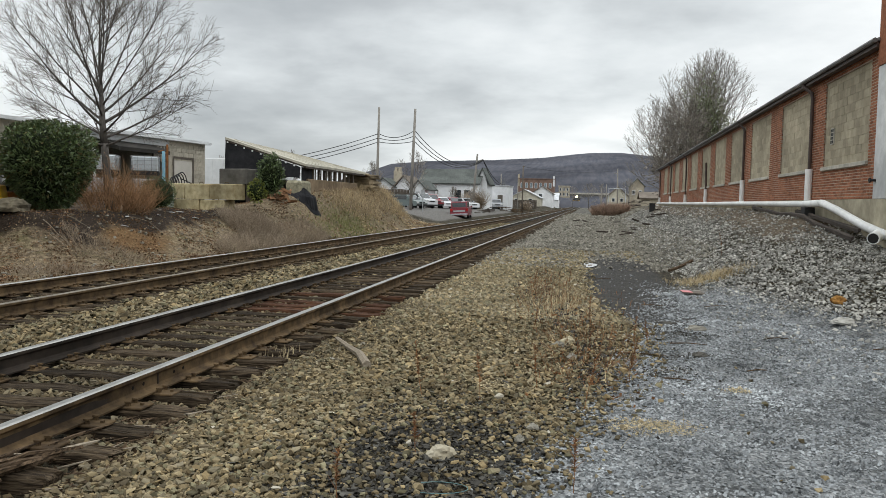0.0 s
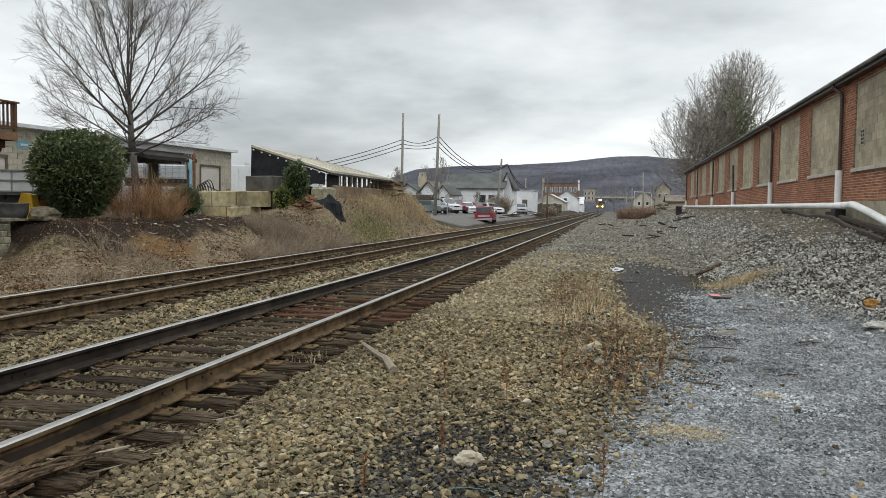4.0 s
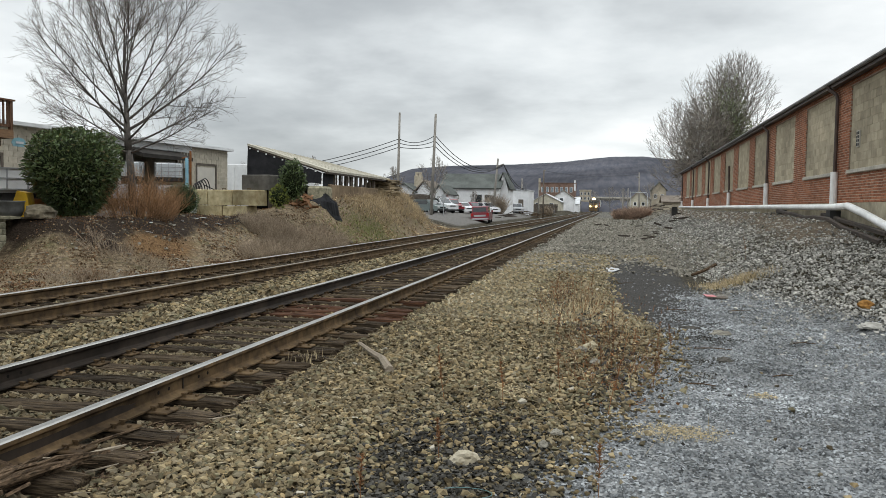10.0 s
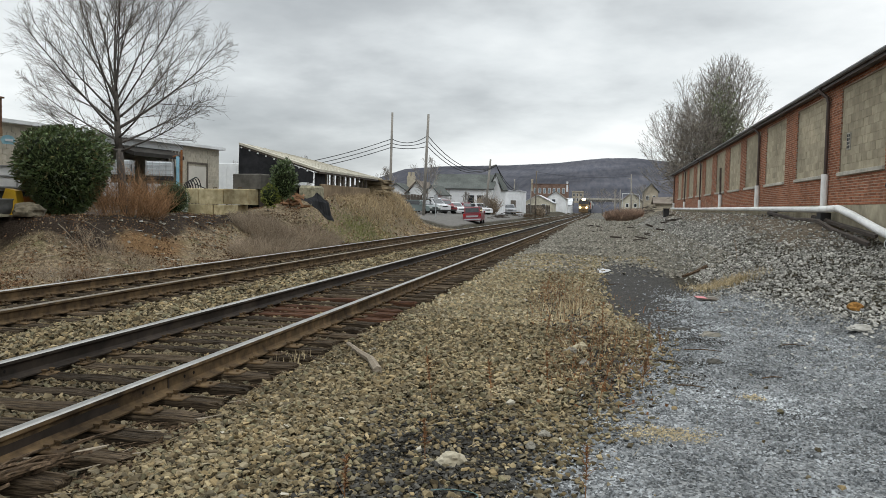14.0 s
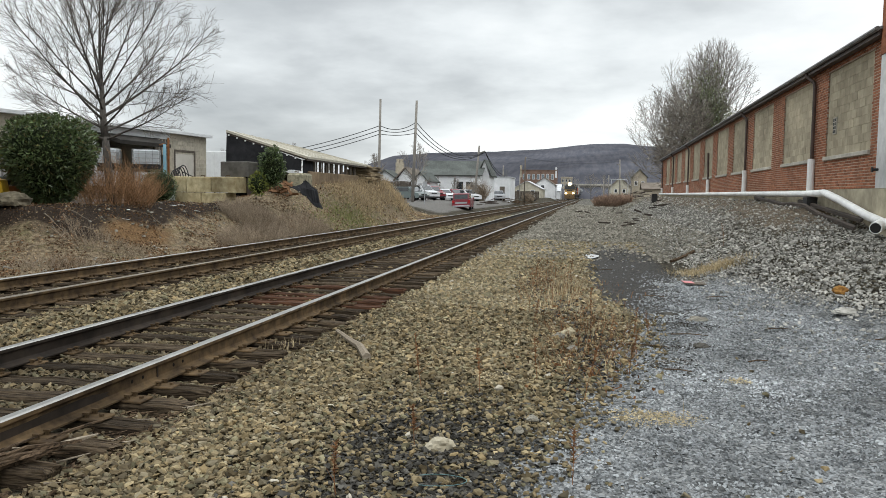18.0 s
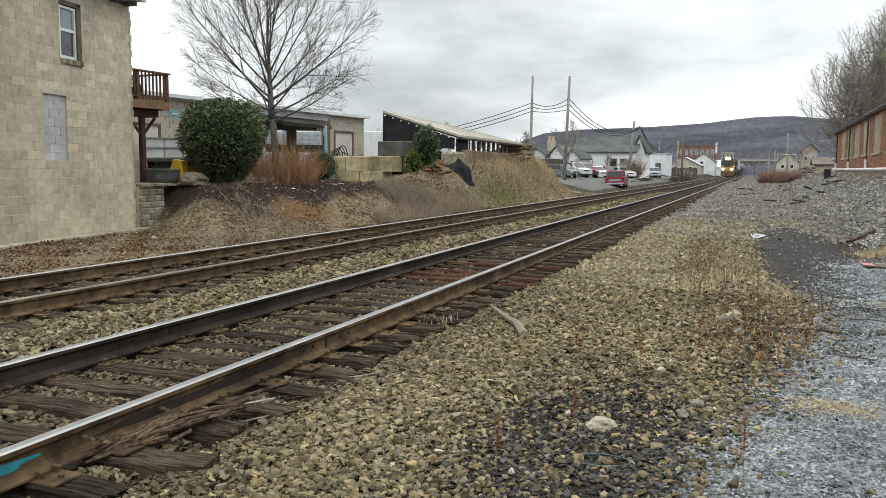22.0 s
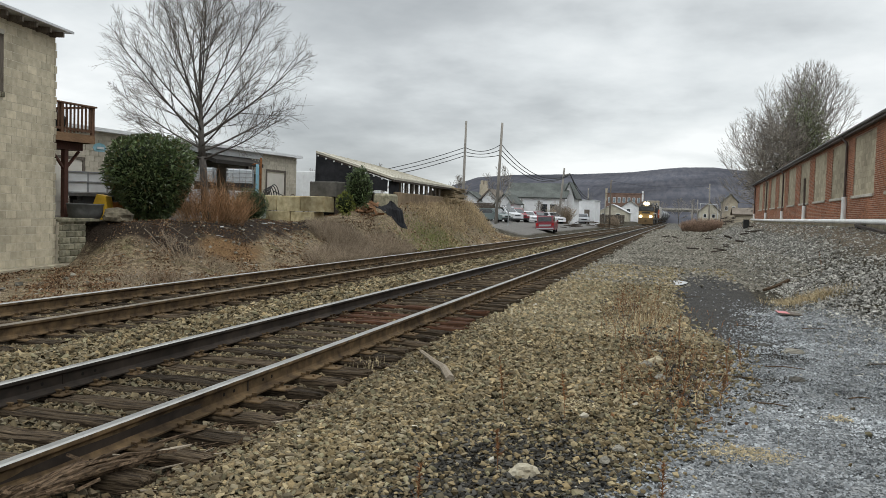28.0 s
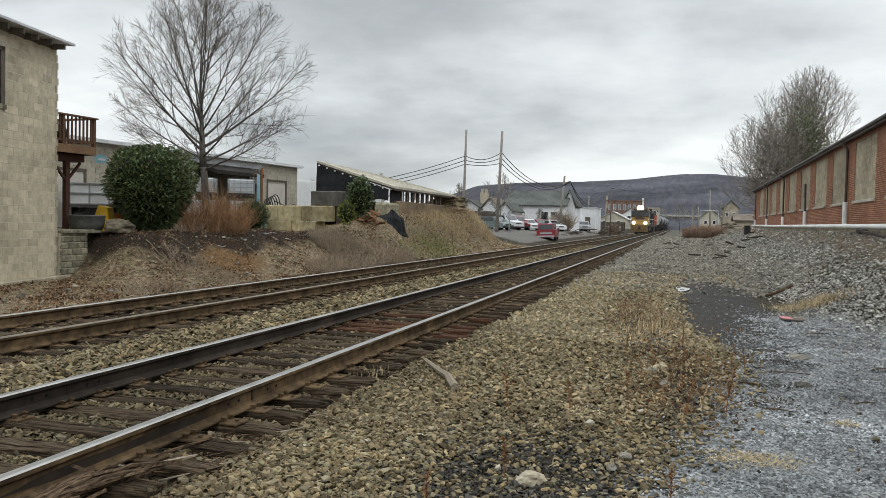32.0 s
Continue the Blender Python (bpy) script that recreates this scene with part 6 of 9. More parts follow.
def bare_tree(name, label, x, y, z, fork, limbs, crown, polar, counts, seed, trunk_r, mat_twig=None, tip=0.006, lean=0.0, lift=0.035, wander=1.0):
    """A leafless tree whose limbs, branches and twigs fill an egg-shaped crown (centre height, radius, half height)."""
    r = random.Random(seed)
    cz, rh, rv = crown
    t = thing(name, label, "tree", x, y, z)
    trunk, limb, twig = Mesh(), Mesh(), Mesh()

    def reach(p, d):
        d = d.normalized()
        s = Vector((1 / rh, 1 / rh, 1 / rv))
        pp, dd = (p - Vector((0, 0, cz))) * s, d * s
        a, b, c = dd.dot(dd), pp.dot(dd), pp.dot(pp) - 1
        k = b * b - a * c
        return max((-b + math.sqrt(k)) / a, 0.15) if k > 0 else 0.15

    def about(axis, ang, tilt):
        u = axis.orthogonal().normalized()
        return axis * math.cos(tilt) + (u * math.cos(ang) + axis.cross(u) * math.sin(ang)) * math.sin(tilt)

    tp, td = bent(r, (0, 0, -0.2), (lean, 0, 1), fork + 0.2, 5, 0.03, 0.05)
    trunk.tube(tp, [trunk_r * (1.35 if k == 0 else 1.0 - 0.05 * k) for k in range(6)], 10)
    rise, _ = bent(r, tp[-1], td, (cz + rv - fork) * 0.42, 4, 0.05, 0.1)
    limb.tube(rise, [trunk_r * (0.80 - 0.13 * k) for k in range(5)], 8)
    for i in range(limbs):
        q = i / max(limbs - 1, 1)
        a = 2.4 * i + r.uniform(-0.35, 0.35)
        th = math.radians(polar[1] + (polar[0] - polar[1]) * q ** 1.05 + r.uniform(-7, 7))
        k = min(3.98 * q ** 1.3, 3.98)
        start = rise[int(k)].lerp(rise[int(k) + 1], k - int(k)) if i > 2 else tp[-1] - Vector((0, 0, 0.1 * r.random()))
        d0 = Vector((math.cos(a) * math.sin(th), math.sin(a) * math.sin(th), math.cos(th)))
        L0 = reach(start, d0 + Vector((0, 0, lift * 5))) * r.uniform(0.86, 1.03)
        pts, _ = bent(r, start, d0, L0, 10, 0.05 * wander, lift)
        r0 = trunk_r * r.uniform(0.22, 0.36) * (1.0 - 0.35 * q)
        rad = [r0 * (1 - m / 10.5) ** 1.2 + tip for m in range(11)]
        limb.tube(pts, rad, 6)
        for j in range(counts[0]):
            u = 0.26 + 0.72 * (j + r.random()) / counts[0]
            k = min(int(u * 10), 9)
            p = pts[k].lerp(pts[k + 1], u * 10 - k)
            out = about((pts[k + 1] - pts[k]).normalized(), 2.4 * j + r.uniform(-0.6, 0.6), r.uniform(0.35, 0.75))
            L1 = min(L0 * r.uniform(0.30, 0.55) * (1.2 - 0.7 * u), reach(p, out) * 1.02)
            w1, _ = bent(r, p, out, L1, 6, 0.09 * wander, lift * 1.2)
            r1 = max(rad[k] * 0.36, tip * 1.2)
            limb.tube(w1, [r1 * (1 - m / 6.6) + tip * 0.9 for m in range(7)], 4)
            for g in range(counts[1]):
                u2 = 0.15 + 0.84 * (g + r.random()) / counts[1]
                m = min(int(u2 * 6), 5)
                p2 = w1[m].lerp(w1[m + 1], u2 * 6 - m)
                o2 = about((w1[m + 1] - w1[m]).normalized(), r.uniform(0, 6.28), r.uniform(0.4, 0.85))
                L2 = min(L1 * r.uniform(0.3, 0.6) * (1.1 - 0.5 * u2), reach(p2, o2) * 1.08)
                w2, _ = bent(r, p2, o2, L2, 3, 0.10 * wander, lift * 1.5)
                twig.tube(w2, [tip * 1.35, tip * 1.15, tip * 0.95, tip * 0.6], 3)
                for h in range(counts[2]):
                    o3 = about((w2[2] - w2[1]).normalized(), r.uniform(0, 6.28), r.uniform(0.4, 0.8))
                    w3, _ = bent(r, w2[1 + h % 2].lerp(w2[2 + h % 2], r.random()), o3, L2 * r.uniform(0.35, 0.7), 2, 0.08, lift * 1.5)
                    twig.tube(w3, [tip * 0.9, tip * 0.75, tip * 0.5], 3)
    part("trunk", trunk, M_BARK, t, smooth=True)
    part("crown_frame", limb, M_BARK if mat_twig is None else mat_twig, t, smooth=True)
    tagged(part("crown", twig, mat_twig or M_TWIG, t), kind="stuff")
    return t


bare_tree("bare_tree", "leafless grey-barked tree on the bank beside the laurel bush", -15.5, 24.0, 0.85, 2.2, 24, (4.75, 3.7, 3.65), (6, 84), (12, 8, 3), 5, 0.15, tip=0.0042, lift=0.028, wander=0.5)


def leaves(n, pos, nrm, length, width, droop=0.2):
    """Folded pointed leaves at pos, standing out along nrm."""
    a = nrng.normal(0, 1, (n, 3)) * 0.55 + nrm
    a /= np.linalg.norm(a, axis=1)[:, None]
    b = np.cross(a, nrng.normal(0, 1, (n, 3)))
    b /= np.linalg.norm(b, axis=1)[:, None]
    c = np.cross(a, b)
    L = (length * nrng.uniform(0.7, 1.25, n))[:, None]
    W = (width * nrng.uniform(0.7, 1.2, n))[:, None]
    base, tip_ = pos, pos + a * L - np.array([0, 0, 1]) * L * droop
    midp = pos + a * L * 0.5
    v = np.stack([base, midp + b * W + c * W * 0.3, tip_, midp - b * W + c * W * 0.3], 1)
    k = np.arange(n)[:, None] * 4
    f = np.concatenate([k + np.array([[0, 1, 2]]), k + np.array([[0, 2, 3]])])
    return v.reshape(-1, 3), f


def leafy_bush(name, label, x, y, z, sx, sy, sz, n, length, width, material, seed, boxy=2.6, second=None, shaggy=0.12, core=0.86, spread=0.085, foot=1.0):
    """An evergreen bush: uneven shell of single leaves round a core coloured dark as shade."""
    t = thing(name, label, "bush", x, y, z)
    d = nrng.normal(0, 1, (n, 3))
    d /= np.linalg.norm(d, axis=1)[:, None]
    rad = (np.abs(d) ** boxy).sum(1) ** (-1 / boxy)
    bumps = 1 + shaggy * np.array([noise.noise(Vector(v * 2.2) + Vector((seed, 0, 0))) for v in d]) + shaggy * 0.5 * np.array([noise.noise(Vector(v * 5.5) + Vector((0, seed, 0))) for v in d])
    depth = 1 - np.abs(nrng.normal(0, spread, n))
    p = d * (rad * bumps * depth)[:, None] * np.array([sx, sy, sz]) + np.array([0, 0, sz * 0.96])
    p[:, :2] *= (foot + (1 - foot) * smooth(0.0, sz * 1.1, p[:, 2]))[:, None]
    ok = p[:, 2] > 0.02
    p, d = p[ok], d[ok]
    up = d * 0.8 + np.array([0, 0, 0.55])
    v, f = leaves(len(p), p, up / np.linalg.norm(up, axis=1)[:, None], length, width)
    tagged(part_np("foliage", v, f, material, t), kind="stuff")
    if second:
        i = nrng.choice(len(p), len(p) // 9, replace=False)
        v, f = leaves(len(i), p[i] * 1.01, d[i], length, width)
        tagged(part_np("faded_foliage", v, f, second, t), kind="stuff")
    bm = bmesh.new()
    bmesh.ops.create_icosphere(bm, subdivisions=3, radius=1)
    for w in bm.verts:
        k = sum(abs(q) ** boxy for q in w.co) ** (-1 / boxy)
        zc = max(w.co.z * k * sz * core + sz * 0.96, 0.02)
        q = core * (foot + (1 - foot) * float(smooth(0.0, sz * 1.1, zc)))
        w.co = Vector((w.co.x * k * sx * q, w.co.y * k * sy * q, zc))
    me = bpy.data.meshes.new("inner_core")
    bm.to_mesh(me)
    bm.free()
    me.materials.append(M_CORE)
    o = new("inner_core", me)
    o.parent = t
    return t


def part_np(name, v, f, material, parent):
    o = new(name, numpy_mesh(name, v, f, material))
    o.parent = parent
    return o


leafy_bush("laurel_bush", "large rounded glossy dark green laurel bush on the bank", -16.1, 21.7, 0.92, 1.22, 1.2, 1.30, 9500, 0.155, 0.025, M_LEAF, 3.0, boxy=3.0, second=M_LEAFBROWN, foot=0.6, shaggy=0.18)
leafy_bush("laurel_bush", "upright dark green laurel bush beside the shed", -11.95, 28.9, 1.50, 0.46, 0.46, 0.76, 1900, 0.12, 0.026, M_LEAF, 8.0, boxy=2.2, shaggy=0.3)
leafy_bush("yellow_bush", "small yellowing broadleaf bush by the retaining blocks", -12.3, 28.4, 1.2, 0.32, 0.32, 0.42, 600, 0.10, 0.024, M_LEAFYELLOW, 5.0, boxy=2.0, shaggy=0.4)
leafy_bush("clipped_bush", "low dark green rounded bush below the totes", -15.08, 26.2, 0.85, 0.60, 0.6, 0.60, 2600, 0.06, 0.014, M_LEAF, 6.0, boxy=2.3)


def stems(name, label, category, cx, cy, rx, ry, n, high, material, seed, lean=0.35, thick=0.006, sub=3, z=None):
    """A thicket of thin upright stems with side shoots, as one object."""
    r = random.Random(seed)
    me = Mesh()
    for _ in range(n):
        a, q = r.uniform(0, 6.283), math.sqrt(r.random())
        x, y = cx + math.cos(a) * rx * q, cy + math.sin(a) * ry * q
        zz = (gz(x, y) if z is None else z) - 0.03
        h = high * r.uniform(0.55, 1.05) * (1.1 - 0.35 * q)
        pts, _ = bent(r, (x, y, zz), (math.cos(a) * lean * q + r.gauss(0, 0.1), math.sin(a) * lean * q + r.gauss(0, 0.1), 1), h, 4, 0.09, 0.0)
        me.tube(pts, [thick, thick * 0.9, thick * 0.75, thick * 0.6, thick * 0.3], 3)
        for k in range(sub):
            b, _ = bent(r, pts[1 + k % 3], (r.gauss(0, 0.7), r.gauss(0, 0.7), 0.8), h * r.uniform(0.2, 0.45), 2, 0.1, 0.05)
            me.tube(b, [thick * 0.6, thick * 0.5, thick * 0.3], 3)
    return tagged(me.ob(name, material), label, category, kind="stuff")


stems("brown_shrub", "leafless orange-brown shrub on the bank's edge", "shrub", -15.05, 23.3, 1.3, 0.9, 260, 1.8, M_REDTWIG, 2, lean=0.75, thick=0.007, sub=8)
stems("brown_shrub", "leafless orange-brown shrub beside the totes", "shrub", -15.3, 25.0, 0.65, 0.6, 120, 1.25, M_REDTWIG, 12, thick=0.008, sub=4)
stems("scrub", "grey-brown leafless scrub on the earth bank", "shrub", -10.9, 25.3, 0.9, 2.2, 700, 0.75, M_SCRUB, 3, lean=0.9, thick=0.005, sub=5)
stems("scrub", "grey-brown leafless scrub on the earth bank", "shrub", -11.0, 29.5, 0.8, 2.0, 520, 0.7, M_SCRUB, 4, lean=0.9, thick=0.005, sub=5)
stems("scrub", "mound of grey leafless scrub before the retaining blocks", "shrub", -12.1, 27.4, 1.0, 1.1, 900, 0.75, M_SCRUB, 13, lean=0.9, thick=0.005, sub=5)
stems("scrub", "thin dead scrub at the bank's foot", "shrub", -12.6, 19.0, 1.2, 0.7, 260, 0.45, M_SCRUB, 5, lean=0.9, thick=0.004, sub=4)
stems("scrub", "thin dead scrub at the bank's foot", "shrub", -11.5, 15.8, 1.0, 0.9, 220, 0.40, M_SCRUB, 6, lean=0.9, thick=0.004, sub=4)
stems("dry_grass", "brown dead grass and stems on the shed bank", "grass", -11.9, 40.0, 0.8, 4.5, 800, 0.5, mat("tan_dead_grass", (0.52, 0.415, 0.26), (0.31, 0.235, 0.14), scale=4, rough=0.95, bump=0, island=0.4, world=True), 7, lean=0.7, thick=0.007, sub=3)
stems("dry_grass", "straw-coloured dead stems along the shed bank", "grass", -12.5, 47.5, 1.2, 5.0, 900, 0.65, mat("tan_dead_stems", (0.54, 0.43, 0.27), (0.33, 0.25, 0.15), scale=4, rough=0.95, bump=0, island=0.4, world=True), 8, lean=0.7, thick=0.008, sub=3)


def blades(name, label, material, n, place, length, width, lean=0.6):
    """Grass blades: place(n) gives x and y."""
    x, y = place(n)
    z = height(x, y)
    a = nrng.uniform(0, 6.283, n)
    L = length * nrng.uniform(0.5, 1.2, n)
    d = nrng.uniform(0.1, lean, n)
    bx, by = np.cos(a), np.sin(a)
    base = np.stack([x, y, z - 0.01], -1)
    side = np.stack([-by, bx, np.zeros(n)], -1) * (width * nrng.uniform(0.6, 1.3, n))[:, None]
    mid = base + np.stack([bx * d * L * 0.4, by * d * L * 0.4, L * 0.6], -1)
    tip_ = base + np.stack([bx * d * L, by * d * L, L * (1.05 - d * 0.4)], -1)
    v = np.stack([base - side, base + side, mid + side * 0.7, tip_, mid - side * 0.7], 1).reshape(-1, 3)
    k = np.arange(n)[:, None] * 5
    f = np.concatenate([k + np.array([[0, 1, 2]]), k + np.array([[0, 2, 4]]), k + np.array([[4, 2, 3]])])
    return tagged(new(name, numpy_mesh(name, v, f, material)), label, "grass", kind="stuff")


def around(cx, cy, sx, sy):
    return lambda n: (nrng.normal(cx, sx, n), nrng.normal(cy, sy, n))


def within(x0, x1, y0, y1):
    return lambda n: (nrng.uniform(x0, x1, n), nrng.uniform(y0, y1, n))


blades("straw_grass", "pale straw grass tufts at the foot of the rubble bank", M_STRAW, 1900, around(2.55, 17.1, 0.32, 0.32), 0.15, 0.004, 1.4)
blades("straw_grass", "dry straw grass among the weeds beside the drive", M_STRAW, 230, around(-0.45, 12.9, 0.22, 0.9), 0.30, 0.0035, 1.1)
blades("straw_grass", "scattered dry straw in the ballast", M_STRAW, 160, around(-0.15, 9.3, 0.4, 1.4), 0.16, 0.003, 1.6)
blades("grass", "thin green winter grass on the shed bank", M_GREEN, 7000, lambda n: (nrng.normal(-11.0, 0.45, n), nrng.normal(36.0, 2.6, n)), 0.10, 0.006)
blades("grass", "thin dead straw grass below the bank", M_SCRUB, 3000, within(-15.5, -10.2, 7, 20), 0.09, 0.004)
blades("rail_grass", "small straw tuft growing beside the rail", M_STRAW, 110, around(-3.02, 7.75, 0.07, 0.1), 0.16, 0.003)
stems("dead_weeds", "tangled red-brown dead weeds at the drive's edge", "weeds", 0.05, 9.2, 0.5, 2.0, 130, 0.30, M_WEED, 50, lean=0.8, thick=0.0028, sub=4)
stems("dead_weeds", "sparse tall dead weeds among the ballast", "weeds", -0.6, 13.5, 0.5, 3.0, 90, 0.45, M_WEED, 51, lean=0.5, thick=0.003, sub=3)
blades("weeds", "reddish dead weed stems along the drive's edge", M_WEED, 330, lambda n: (nrng.normal(0, 0.42, n) + ramp(nrng.uniform(0, 1, n) * 0, [(0, -0.1)]), nrng.uniform(7, 15, n)), 0.13, 0.004, 1.5)


def litter(name, label, material, n, x0, x1, y0, y1, size, keep=None):
    x, y = nrng.uniform(x0, x1, n), nrng.uniform(y0, y1, n)
    if keep is not None:
        ok = keep(x, y) > nrng.uniform(0, 1, n)
        x, y = x[ok], y[ok]
    n = len(x)
    p = np.stack([x, y, height(x, y) + 0.012], -1)
    flat = nrng.normal(0, 1, (n, 3)) * np.array([1, 1, 0.25])
    flat /= np.linalg.norm(flat, axis=1)[:, None]
    v, f = leaves(n, p, flat, size, size * 0.32, 0.0)
    return tagged(new(name, numpy_mesh(name, v, f, material)), label, "leaves", kind="stuff")


litter("leaf_litter", "brown fallen leaves covering the earth bank", M_LITTER, 46000, -15.8, -9.8, 7, 32, 0.066, lambda x, y: (1 - 0.45 * mulch(x, y)) * smooth(-0.45, 0.45, lumps(x, y, 1.7, 3.0)))
litter("leaf_litter", "pale dry leaves and chips scattered on the earth bank", mat("pale_dry_leaves", (0.36, 0.27, 0.165), (0.24, 0.17, 0.10), scale=5, rough=0.9, bump=0, island=0.4, world=True), 5200, -15.5, -9.8, 12, 34, 0.06)
litter("leaf_litter", "brown fallen leaves on the shed bank", M_LITTER, 2500, -12.8, -10.0, 32, 60, 0.10)
litter("wood_chips", "pale wood chips and dry leaves strewn down the shed bank", mat("pale_wood_chips", (0.42, 0.33, 0.20), (0.27, 0.20, 0.115), scale=5, rough=0.9, bump=0, island=0.5, world=True), 13000, -12.8, -10.0, 31, 60, 0.11, lambda x, y: smooth(-0.1, 0.5, lumps(x, y, 1.2, 6.0)) * smooth(33, 40, y))
litter("leaf_litter", "scraps of red-brown leaves among the weeds", M_WEED, 3000, -1.4, 0.6, 6.5, 20, 0.05, weeds_mask)
litter("wood_debris", "dark rotten wood scraps along the rail", M_ROTTEN, 900, -3.32, -2.7, 3.0, 6.2, 0.055)
scatter("bank_stones", "grey stones and rubble lying on the earth bank", M_FARSTONE, -14.5, -9.9, 12, 62, 2.5, 0.07, None, shapes=CHIPS)
scatter("pale_stones", "a few pale stones lying among the ballast", mat("pale_limestone", (0.48, 0.44, 0.36), (0.33, 0.30, 0.235), scale=8, rough=0.9, bump=0.3, island=0.2, world=True), -2.9, 2.5, 3.2, 18, 2.2, 0.035, lambda x, y: 1 - 0.93 * zones(x, y)[0], lift=0.4, shapes=CHIPS)


# ---------- single plants and scraps near the camera ----------
def weed_stalk(x, y, h, seed, label="dry brown weed stalk with a seed head"):
    r = random.Random(seed)
    t = thing("weed_stalk", label, "weed", x, y, gz(x, y), 0, "weed stalks")
    s = Mesh()
    pts, d = bent(r, (0, 0, -0.03), (r.gauss(0, 0.12), r.gauss(0, 0.12), 1), h, 6, 0.05, 0.0)
    s.tube(pts, [0.0035, 0.0033, 0.003, 0.0027, 0.0024, 0.002, 0.0012], 4)
    part("stem", s, M_WEED, t)
    head = Mesh()
    for k in range(80):
        u = r.uniform(0.45, 1.0)
        m = min(int(u * 6), 5)
        p = pts[m].lerp(pts[m + 1], u * 6 - m)
        q = p + Vector((r.gauss(0, 0.014), r.gauss(0, 0.014), r.uniform(0.004, 0.024)))
        head.cyl(p, q, 0.0028, 0.0010, 3)
    part("seed_head", head, M_WEED, t)
    for k in range(3):
        b = Mesh()
        q, _ = bent(r, pts[2 + k % 3], (r.gauss(0, 1), r.gauss(0, 1), 0.8), h * 0.25, 3, 0.1, 0.05)
        b.tube(q, [0.002, 0.0018, 0.0014, 0.001], 3)
        part("side_stem", b, M_WEED, t)


for i, (x, y, h) in enumerate(((-1.28, 6.35, 0.50), (-0.80, 6.3, 0.42), (-0.38, 6.9, 0.42), (0.02, 6.3, 0.48), (-1.02, 4.9, 0.3), (-0.02, 4.45, 0.34), (0.42, 7.3, 0.48), (0.55, 8.4, 0.5), (-1.25, 4.0, 0.34), (-0.62, 9.6, 0.4), (0.1, 10.5, 0.45), (-0.9, 13.6, 0.55), (-0.3, 14.8, 0.5), (0.75, 9.2, 0.4), (3.1, 19.5, 0.6))):
    weed_stalk(x, y, h, 40 + i)

boulder("pale_rock", "pale tan rock lying on dark ballast", -0.86, 4.90, -0.21, 0.085, 0.06, 0.062, mat("pale_tan_rock", (0.46, 0.415, 0.32), (0.30, 0.26, 0.185), scale=9, rough=0.9, bump=0.6, bumpdist=0.01), 2, 20)
boulder("pale_rock", "yellowish rock at the edge of the weeds", -0.17, 9.2, -0.20, 0.10, 0.07, 0.06, mat("yellow_rock", (0.40, 0.35, 0.24), (0.28, 0.24, 0.16), scale=9, rough=0.9, bump=0.5), 7, 50)
boulder("pale_rock", "small pale rock among the weeds", -0.28, 9.0, -0.21, 0.07, 0.045, 0.045, M_FARSTONE, 31, 20)
boulder("pale_rock", "small grey rock among the weeds", -0.12, 8.35, -0.215, 0.07, 0.05, 0.04, M_FARSTONE, 33, 70)
boulder("flat_rock", "flat dark rock in the gravel drive", 1.25, 8.9, -0.225, 0.09, 0.06, 0.045, M_DARKSTONE, 35, 30)
boulder("pale_rock", "small grey rock on the dark ballast", -0.33, 5.65, -0.215, 0.042, 0.03, 0.026, M_FARSTONE, 37, 10)
boulder("pale_rock", "small grey rock on the dark ballast", -0.40, 5.35, -0.215, 0.04, 0.03, 0.025, M_FARSTONE, 39, 60)
boulder("flat_rock", "flat grey rock in the gravel drive", 1.45, 10.9, -0.225, 0.13, 0.06, 0.045, M_FARSTONE, 9, 10)
boulder("flat_rock", "flat grey rock at the end of the asphalt", 1.10, 11.3, -0.235, 0.15, 0.10, 0.03, M_DARKSTONE, 11, 0)
boulder("flat_rock", "flat pale rock at the foot of the rubble", 3.48, 11.59, -0.14, 0.17, 0.11, 0.06, M_RUBBLE, 12, 10)
boulder("orange_clump", "rusty orange leaf clump on the rubble", 3.69, 12.6, 0.03, 0.10, 0.09, 0.085, mat("orange_dead_leaf", (0.36, 0.19, 0.055), (0.2, 0.095, 0.03), scale=12, rough=0.9, bump=0.8), 14)


def stick(name, label, pts, r0, r1, material, category="stick"):
    n = len(pts)
    me = Mesh()
    me.tube(pts, [r0 + (r1 - r0) * k / (n - 1) for k in range(n)], 6)
    return tagged(me.ob(name, material), label, category)


def on_ground(x, y, dz=0.03):
    return (x, y, gz(x, y) + dz)


r_stone = random.Random(19)
for k in range(14):
    x, y = r_stone.uniform(-14.4, -11.6), r_stone.uniform(18.4, 27.0)
    q = r_stone.uniform(0.04, 0.075)
    boulder("pale_rock", "greyish stone lying on the dark soil of the bank", x, y, gz(x, y) + 0.01, q, q * 0.7, q * 0.6, M_FARSTONE, 20 + k, r_stone.uniform(0, 180))
for k in range(6):
    x, y = r_stone.uniform(-13.9, -12.2), r_stone.uniform(21.0, 27.0)
    a = r_stone.uniform(0, 3.1)
    sc = Mesh().box(-0.11, 0.11, -0.05, 0.05, 0, 0.012, pose(0, 0, 0, r_stone.gauss(0, 8), r_stone.gauss(0, 8), 0))
    so = tagged(sc.ob("scrap", M_WHITE), "small scrap of white sheet on the bank", "litter", "scraps on the bank")
    so.matrix_basis = pose(x, y, gz(x, y) + 0.02, 0, 0, math.degrees(a))
stick("driftwood_stick", "bleached grey stick lying on the ballast", [on_ground(-2.74, 8.6, 0.06), on_ground(-2.42, 8.05, 0.06), on_ground(-2.2, 7.65, 0.07), on_ground(-1.98, 7.15, 0.05)], 0.022, 0.045, M_DEADWOOD)
